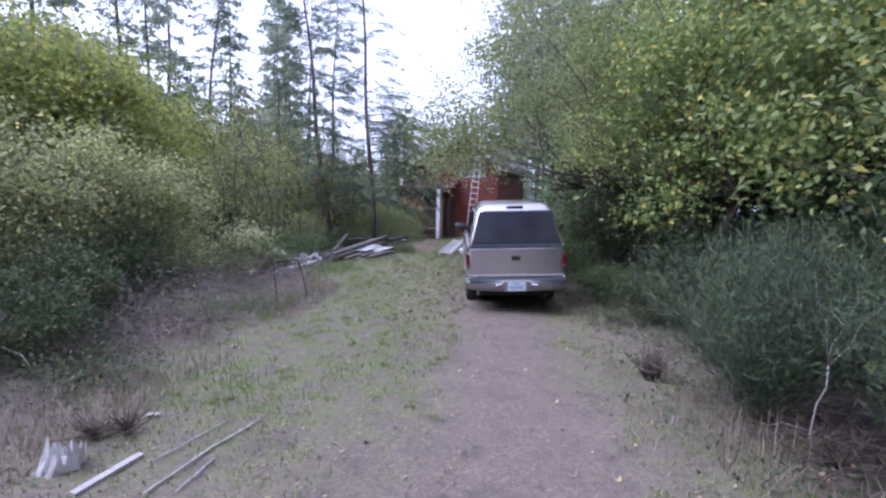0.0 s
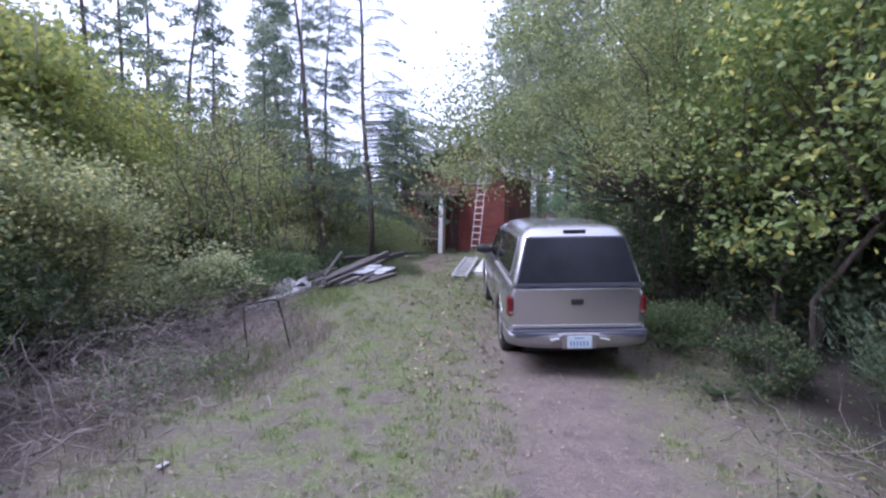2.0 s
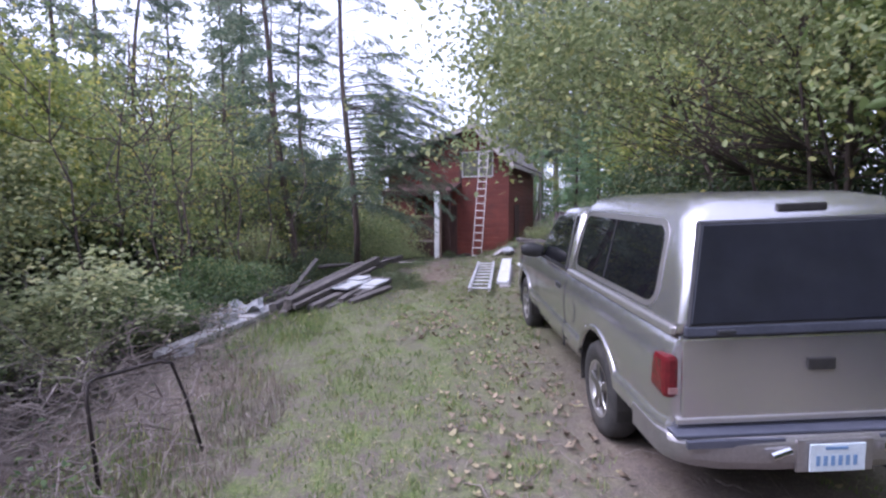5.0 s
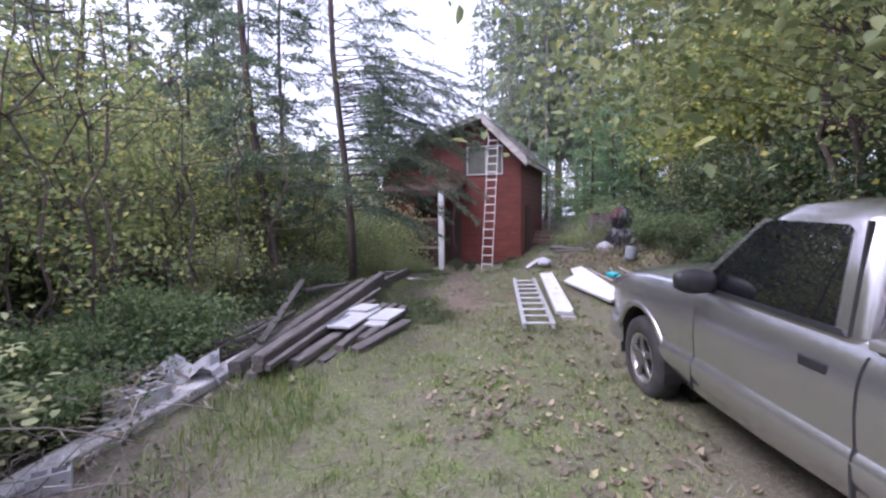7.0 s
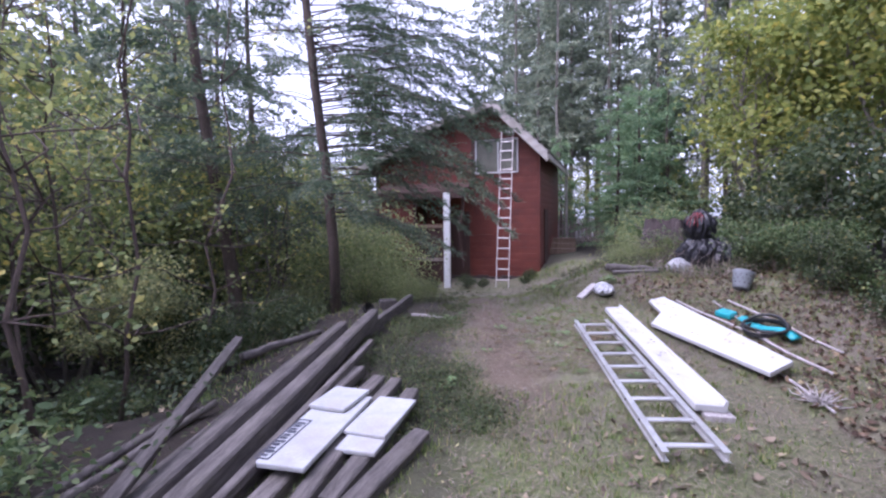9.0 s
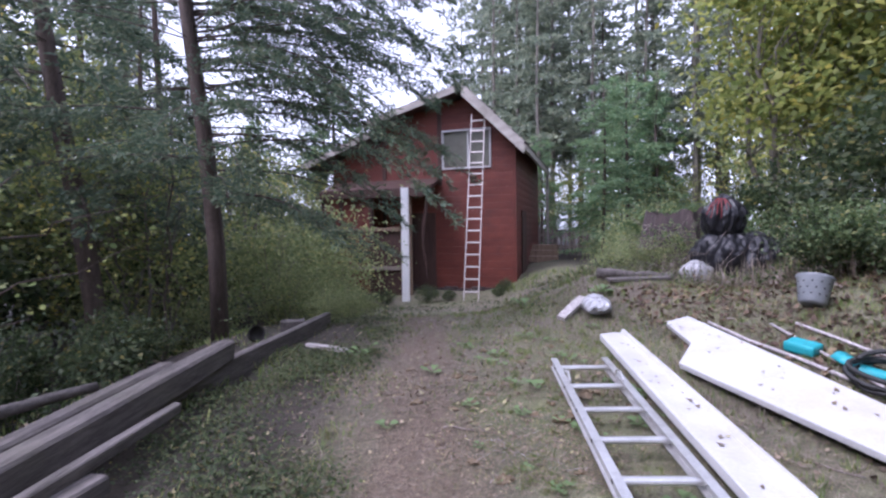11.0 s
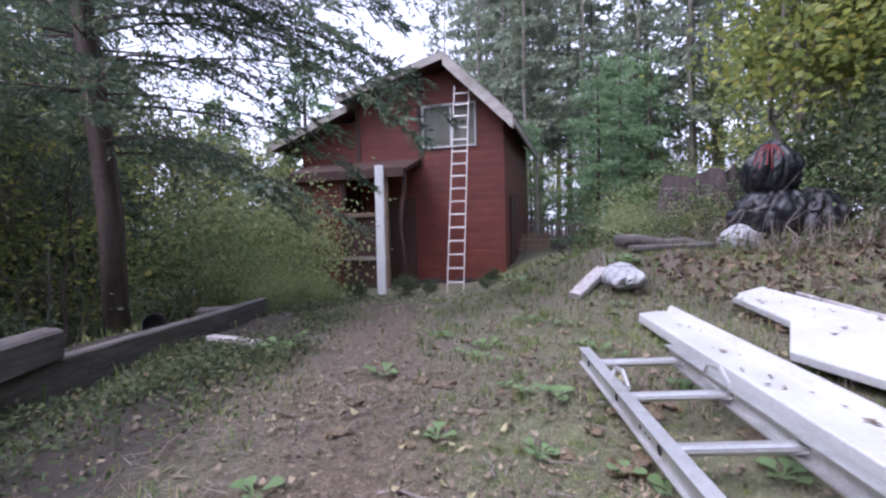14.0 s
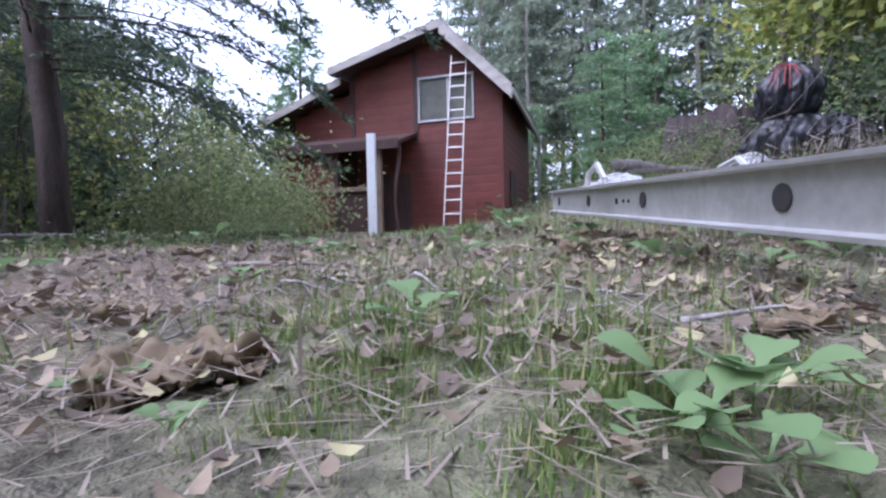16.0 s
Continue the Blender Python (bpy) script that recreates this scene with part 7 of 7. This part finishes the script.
# rubbish bags
def bag(x, y, z, rx, ry, h, seed, label, tie=False, mat=None, name="rubbish_bag"):
    ob = thing(name, pose(x, y, z, 0, 0, 40 * seed), label, "rubbish bag", "heap of bags")
    rng = np.random.default_rng(seed)
    ph = rng.uniform(0, 6.28, 8)
    bm = bmesh.new()
    n, m = 104, 44
    rings = []
    for i in range(m):
        s = i / (m - 1)
        r = math.sin(math.pi * min(1, 0.12 + 0.90 * s)) ** 0.55 if s < 0.9 else max(0.10, 0.45 * (1 - (s - 0.9) / 0.1) + 0.10)
        ring = []
        for k in range(n):
            a = 2 * math.pi * k / n
            w = 1 + 0.05 * math.sin(3 * a + ph[0] + 2 * s) + 0.035 * math.sin(7 * a + ph[1] + 5 * s) + (0.02 + 0.05 * s) * math.sin(13 * a + ph[2] + 3 * math.sin(4 * s + ph[4])) + 0.022 * math.sin(21 * a + ph[3] - 6 * s) * math.sin(9 * s + 3 * a)
            ring.append((rx * r * w * math.cos(a), ry * r * w * math.sin(a), h * s + 0.02 * h * math.sin(4 * a + 9 * s + ph[5])))
        rings.append(ring)
    for ring in rings[2:-2]:
        for k in range(n):
            x, y, z = ring[k]
            q = 1 + 0.24 * (abs(noise.noise((x * 6 + seed, y * 6, z * 2))) - 0.25) + 0.22 * (abs(noise.noise((x * 14, y * 14 + seed, z * 3.5))) - 0.25) + 0.15 * (abs(noise.noise((x * 32, y * 32 + seed, z * 6))) - 0.25)
            ring[k] = (x * q, y * q, z)
    loft(bm, rings)
    part("sack", bm, mat or M_BAG, ob, smooth=True)
    if tie:
        for k in range(6):
            bm = bmesh.new()
            g = ob.matrix_world.to_3x3().inverted() @ Vector((-0.25 + 0.03 * k, -0.21, 0))
            e = ob.matrix_world.to_3x3().inverted() @ Vector((0.022 * (k - 2.5), 0.012 * (k % 2), 0))
            tube(bm, [(0.5 * g.x, 0.5 * g.y, h * 0.90), (0.74 * g.x + 0.5 * e.x, 0.74 * g.y + 0.5 * e.y, h * 0.82), (0.90 * g.x + e.x, 0.90 * g.y + e.y, h * (0.68 + 0.03 * (k % 3))), (0.97 * g.x + 1.4 * e.x, 0.97 * g.y + 1.4 * e.y, h * (0.52 - 0.06 * (k % 2)))], 0.006, 6)
            part("tie_strand", bm, M_REDTIE, ob, "red plastic drawstring")
    return ob


BZ = gz(3.1, 17.0)
bag(3.12, 17.05, BZ - 0.02, 0.35, 0.31, 0.60, 3, "full black rubbish bag on the bank")
bag(3.40, 16.95, gz(3.40, 16.95) - 0.03, 0.30, 0.27, 0.46, 5, "full black rubbish bag slumped on the bank")
bag(3.08, 17.03, BZ + 0.44, 0.235, 0.215, 0.50, 7, "black rubbish bag with red drawstring on others", True)
bag(2.68, 16.9, gz(2.68, 16.9) + 0.0, 0.17, 0.13, 0.25, 9, "crumpled white plastic bag on the bank", False, M_FILM, "plastic_bag")
bag(1.22, 16.05, gz(1.22, 16.05) - 0.02, 0.27, 0.13, 0.17, 11, "crumpled pale plastic sheet on the bank", False, M_SHEET, "plastic_sheet")
beam((0.86, 15.95, gz(0.86, 15.95) + 0.0), (1.15, 16.2, gz(1.15, 16.2) + 0.05), 0.09, 0.05, "wood_chunk", M_STUMP, "pale split wood chunk on the dirt", "wood chunk", "", 10, seed=31)
bm = bmesh.new()
tube(bm, wander(np.random.default_rng(4), (1.50, 16.75, gz(1.50, 16.75) + 0.09), (2.40, 16.85, gz(2.40, 16.85) + 0.03), 7, 0.008), 0.055, 10)
single("log", bm, M_TIMBER, pose(0, 0, 0), "grey weathered log lying on the bank", "log", smooth=True)
beam((1.55, 16.60, gz(1.55, 16.60) + 0.03), (2.25, 16.66, gz(2.25, 16.66) + 0.02), 0.12, 0.035, "board_offcut", M_TIMBER, "grey board lying on a log", "board", "", 4, seed=33)


def stump(name, x, y, r, h, seed, mat, label, lean=0.0, ragged=0.08):
    """A broken stump: fluted sides and a ragged top."""
    rng = np.random.default_rng(seed)
    bm = bmesh.new()
    n, m = 40, 9
    ph = rng.uniform(0, 6.28, 5)
    rag = 0.95 - ragged + ragged * np.sin(3 * np.linspace(0, 6.28, n, False) + ph[0]) * np.cos(5 * np.linspace(0, 6.28, n, False) + ph[1]) + rng.uniform(-0.8, 0.8, n) * ragged
    rings = []
    for i in range(m):
        s = i / (m - 1)
        rr = r * (1.25 - 0.45 * s ** 0.5)
        rings.append([(rr * math.cos(a) * (1 + 0.09 * math.sin(6 * a + ph[2]) + 0.05 * math.sin(11 * a + ph[3])) + lean * h * s, rr * math.sin(a) * (1 + 0.09 * math.sin(6 * a + ph[2]) + 0.05 * math.sin(11 * a + ph[3])), h * s * (rag[k] if i > 2 else 0.9)) for k, a in enumerate([2 * math.pi * k / n for k in range(n)])])
    rings.append([(0.55 * r * math.cos(2 * math.pi * k / n) + lean * h, 0.55 * r * math.sin(2 * math.pi * k / n), h * 0.55 * rag[(k * 3) % n]) for k in range(n)])
    loft(bm, rings)
    return single(name, bm, mat, pose(x, y, gz(x, y) - 0.04), label, "stump", smooth=False)


stump("tree_stump", 3.15, 18.2, 0.48, 0.86, 2, M_ROT, "large dark rotten stump with broken top", 0.0, 0.06)
stump("bleached_stump", -1.28, 2.10, 0.12, 0.24, 6, M_BLEACH, "bleached split wood stump in dry grass", 0.25, 0.34)

# verge clutter
beam((-0.96, 1.85, 0.0), (-0.88, 2.29, 0.005), 0.05, 0.025, "board", M_STUMP, "pale weathered board in the grass", "board", "", 5, seed=41)
for i, (a, b, r) in enumerate((((-0.58, 1.91), (-0.36, 2.91), 0.008), ((-0.75, 2.24), (-0.59, 2.85), 0.005), ((-0.4, 1.93), (-0.39, 2.3), 0.007))):
    bm = bmesh.new()
    p = wander(np.random.default_rng(i + 50), (*a, 0), (*b, 0), 5, 0.004)
    p[:, 2] = [gz(q[0], q[1]) + 0.018 for q in p]
    tube(bm, p, r, 6)
    single("stick", bm, M_STUMP, pose(0, 0, 0), "long pale stick lying in the grass", "stick", "pale sticks", smooth=True)
for i, (x, y, t) in enumerate(((-1.2, 2.85, 30), (-1.5, 4.6, 80), (-2.2, 3.2, 140))):
    bm = bmesh.new()
    box(bm, -0.045, 0.045, -0.02, 0.02, 0, 0.015)
    single("wood_chip", bm, M_STUMP, pose(x, y, gz(x, y) + 0.015, 4, 3, t), "pale wood chip on the verge", "wood chip", "wood chips", bevel=0.004)
# bent iron rod frame
bm = bmesh.new()
tube(bm, [(-2.02, 6.96, gz(-2.02, 6.96)), (-2.09, 6.99, 0.55), (-2.09, 7.0, 0.66), (-2.05, 7.03, 0.685), (-1.86, 7.30, 0.70), (-1.82, 7.36, 0.67), (-1.78, 7.44, 0.40), (-1.72, 7.5, gz(-1.72, 7.5))], 0.011, 8)
single("iron_frame", bm, M_IRON, pose(0, 0, 0), "bent dark iron rod frame standing in brush", "metal frame", smooth=True)


def concrete_block(x, y, turn, tip, z=0.0):
    ob = thing("concrete_block", pose(x, y, gz(x, y) + z, tip, 0, turn), "grey concrete block on the verge", "concrete block", "concrete blocks")
    for nm, b in (("side", (-0.2, 0.2, -0.1, -0.065, 0, 0.19)), ("side", (-0.2, 0.2, 0.065, 0.1, 0, 0.19)), ("end", (-0.2, -0.16, -0.0645, 0.0645, 0.001, 0.189)), ("end", (0.16, 0.2, -0.0645, 0.0645, 0.001, 0.189)), ("web", (-0.02, 0.02, -0.0645, 0.0645, 0.001, 0.189))):
        bm = bmesh.new()
        box(bm, *b)
        part(nm, bm, M_CONC, ob, bevel=0.006)
    return ob


concrete_block(-2.98, 10.2, 60, 0)
concrete_block(-2.92, 9.32, 35, 0).scale = (0.5, 0.55, 0.6)
bm = bmesh.new()
rng = np.random.default_rng(12)
rings = []
for i in range(9):
    rings.append([(0.07 * i - 0.28, 0.055 * k - 0.19 + 0.02 * math.sin(i), 0.14 + 0.10 * math.sin(1.3 * i + 0.6 * k) * math.cos(0.9 * k) + rng.normal(0, 0.02)) for k in range(8)])
loft(bm, rings, False)
ob = single("crumpled_sheet", bm, M_SHEET, pose(-2.95, 10.75, gz(-2.95, 10.75), 8, 0, 25), "crumpled pale metal sheet on the verge", "metal sheet")
md = ob.modifiers.new("thick", "SOLIDIFY")
md.thickness = 0.004


def basket(x, y, turn):
    ob = thing("basket", pose(x, y, gz(x, y) + 0.035, -22, 14, turn) @ Matrix.Scale(0.72, 4), "grey perforated plastic basket tipped over", "basket")
    bm = bmesh.new()
    n = 28
    prof = [(0.0, 0.10), (0.03, 0.125), (0.28, 0.16), (0.30, 0.175), (0.30, 0.16), (0.03, 0.112)]
    rings = [[(r * math.cos(2 * math.pi * k / n), r * math.sin(2 * math.pi * k / n), z) for k in range(n)] for z, r in prof]
    loft(bm, rings)
    part("tub", bm, M_BASKET, ob, smooth=True)
    for j in range(3):
        for k in range(12):
            a = 2 * math.pi * (k + 0.5 * (j % 2)) / 12
            bm = bmesh.new()
            z = 0.09 + 0.065 * j
            rr = 0.125 + 0.14 * (z - 0.03) + 0.001
            ring_profile(bm, [(rr - 0.004, 0.009), (rr + 0.001, 0.009)], 8)
            bmesh.ops.rotate(bm, cent=(0, 0, 0), matrix=Matrix.Rotation(a, 3, "Z"), verts=bm.verts)
            bmesh.ops.translate(bm, vec=(0, 0, z), verts=bm.verts)
            part("hole", bm, M_HOLE, ob)
    return ob


basket(2.50, 15.05, -20)


def dry_clump(x, y, seed, size, label="withered grey plant clump on the litter", mat=None, rise=(0.1, 1.2)):
    rng = np.random.default_rng(seed)
    bm = bmesh.new()
    for k in range(46):
        a, e = rng.uniform(0, 6.28), rng.uniform(*rise)
        L = size * rng.uniform(0.5, 1.0)
        tip = np.array([math.cos(a) * math.cos(e), math.sin(a) * math.cos(e), math.sin(e) * (0.7 if rise[0] < 0.5 else 1.0)]) * L
        tube(bm, wander(rng, (0, 0, 0.01), tip + np.array([0, 0, 0.02]), 4, 0.05), np.linspace(0.006, 0.002, 4), 4)
    return single("withered_plant", bm, mat or M_STUMP, pose(x, y, gz(x, y)), label, "withered plant", "withered plants", smooth=True)


dry_clump(1.62, 12.75, 1, 0.22)
dry_clump(1.95, 12.3, 2, 0.25)
dry_clump(-1.22, 2.60, 4, 0.36, "dark leafless weed clump beside the bleached stump", M_BARK)
dry_clump(-1.36, 2.48, 5, 0.30, "dark leafless weed clump beside the bleached stump", M_BARK)
dry_clump(2.98, 4.10, 6, 0.42, "dark leafless stalks at the drive's edge", M_BARK, (1.0, 1.5))
dry_clump(2.92, 4.16, 7, 0.34, "dark leafless stalks at the drive's edge", M_BARK, (0.8, 1.5))
dry_clump(3.62, 2.62, 8, 0.5, "dark dry stalks under the broom", M_BARK)
dry_clump(3.75, 2.95, 9, 0.45, "dark dry stalks under the broom", M_BARK)


def bare_branch(x, y, seed, h):
    """A leafless forked branch standing in a bush."""
    rng = np.random.default_rng(seed)
    ob = thing("bare_branch", pose(x, y, gz(x, y)), "leafless pale branch standing in the broom", "branch", "bare branches")
    foot, fork = np.array([0.0, 0, 0.1]), np.array([0.05, -0.05, 0.55 * h])
    part("stem", stem_mesh("stem", [(wander(rng, foot, fork, 5, 0.03), np.linspace(0.006, 0.005, 5))], M_STUMP, 5), M_STUMP, ob)
    for dx in (-0.35, 0.12, 0.45):
        tip = fork + np.array([dx * h * 0.6, rng.uniform(-0.2, 0.1), h * rng.uniform(0.35, 0.55)])
        part("fork", stem_mesh("fork", [(wander(rng, fork, tip, 5, 0.04), np.linspace(0.004, 0.0015, 5))], M_STUMP, 5), M_STUMP, ob)


for i, (x, y, h) in enumerate(((3.72, 3.95, 1.45), (3.5, 2.75, 1.2))):
    bare_branch(x, y, 70 + i, h)

# fence and blocks beyond the cabin
fence = thing("fence", pose(3.9, 29.6, gz(3.9, 29.6), 0, 0, -12), "low grey picket fence behind the cabin", "fence")
for k in range(12):
    bm = bmesh.new()
    box(bm, 0.16 * k, 0.16 * k + 0.09, 0, 0.02, 0, 0.95)
    part("picket", bm, M_FENCE, fence)
for z in (0.25, 0.7):
    bm = bmesh.new()
    box(bm, -0.05, 1.95, 0.022, 0.06, z, z + 0.08)
    part("rail", bm, M_FENCE, fence)
for i in range(3):
    bm = bmesh.new()
    box(bm, -0.45, 0.45, -0.2, 0.2, 0, 0.18)
    single("step_block", bm, M_BROWNWOOD, pose(3.35 + 0.12 * i, 26.6 + 0.42 * i, gz(3.4, 26.7) - 0.05 + 0.17 * i, 0, 0, -20), "brown wooden step beside the cabin", "step", "side steps", bevel=0.01)
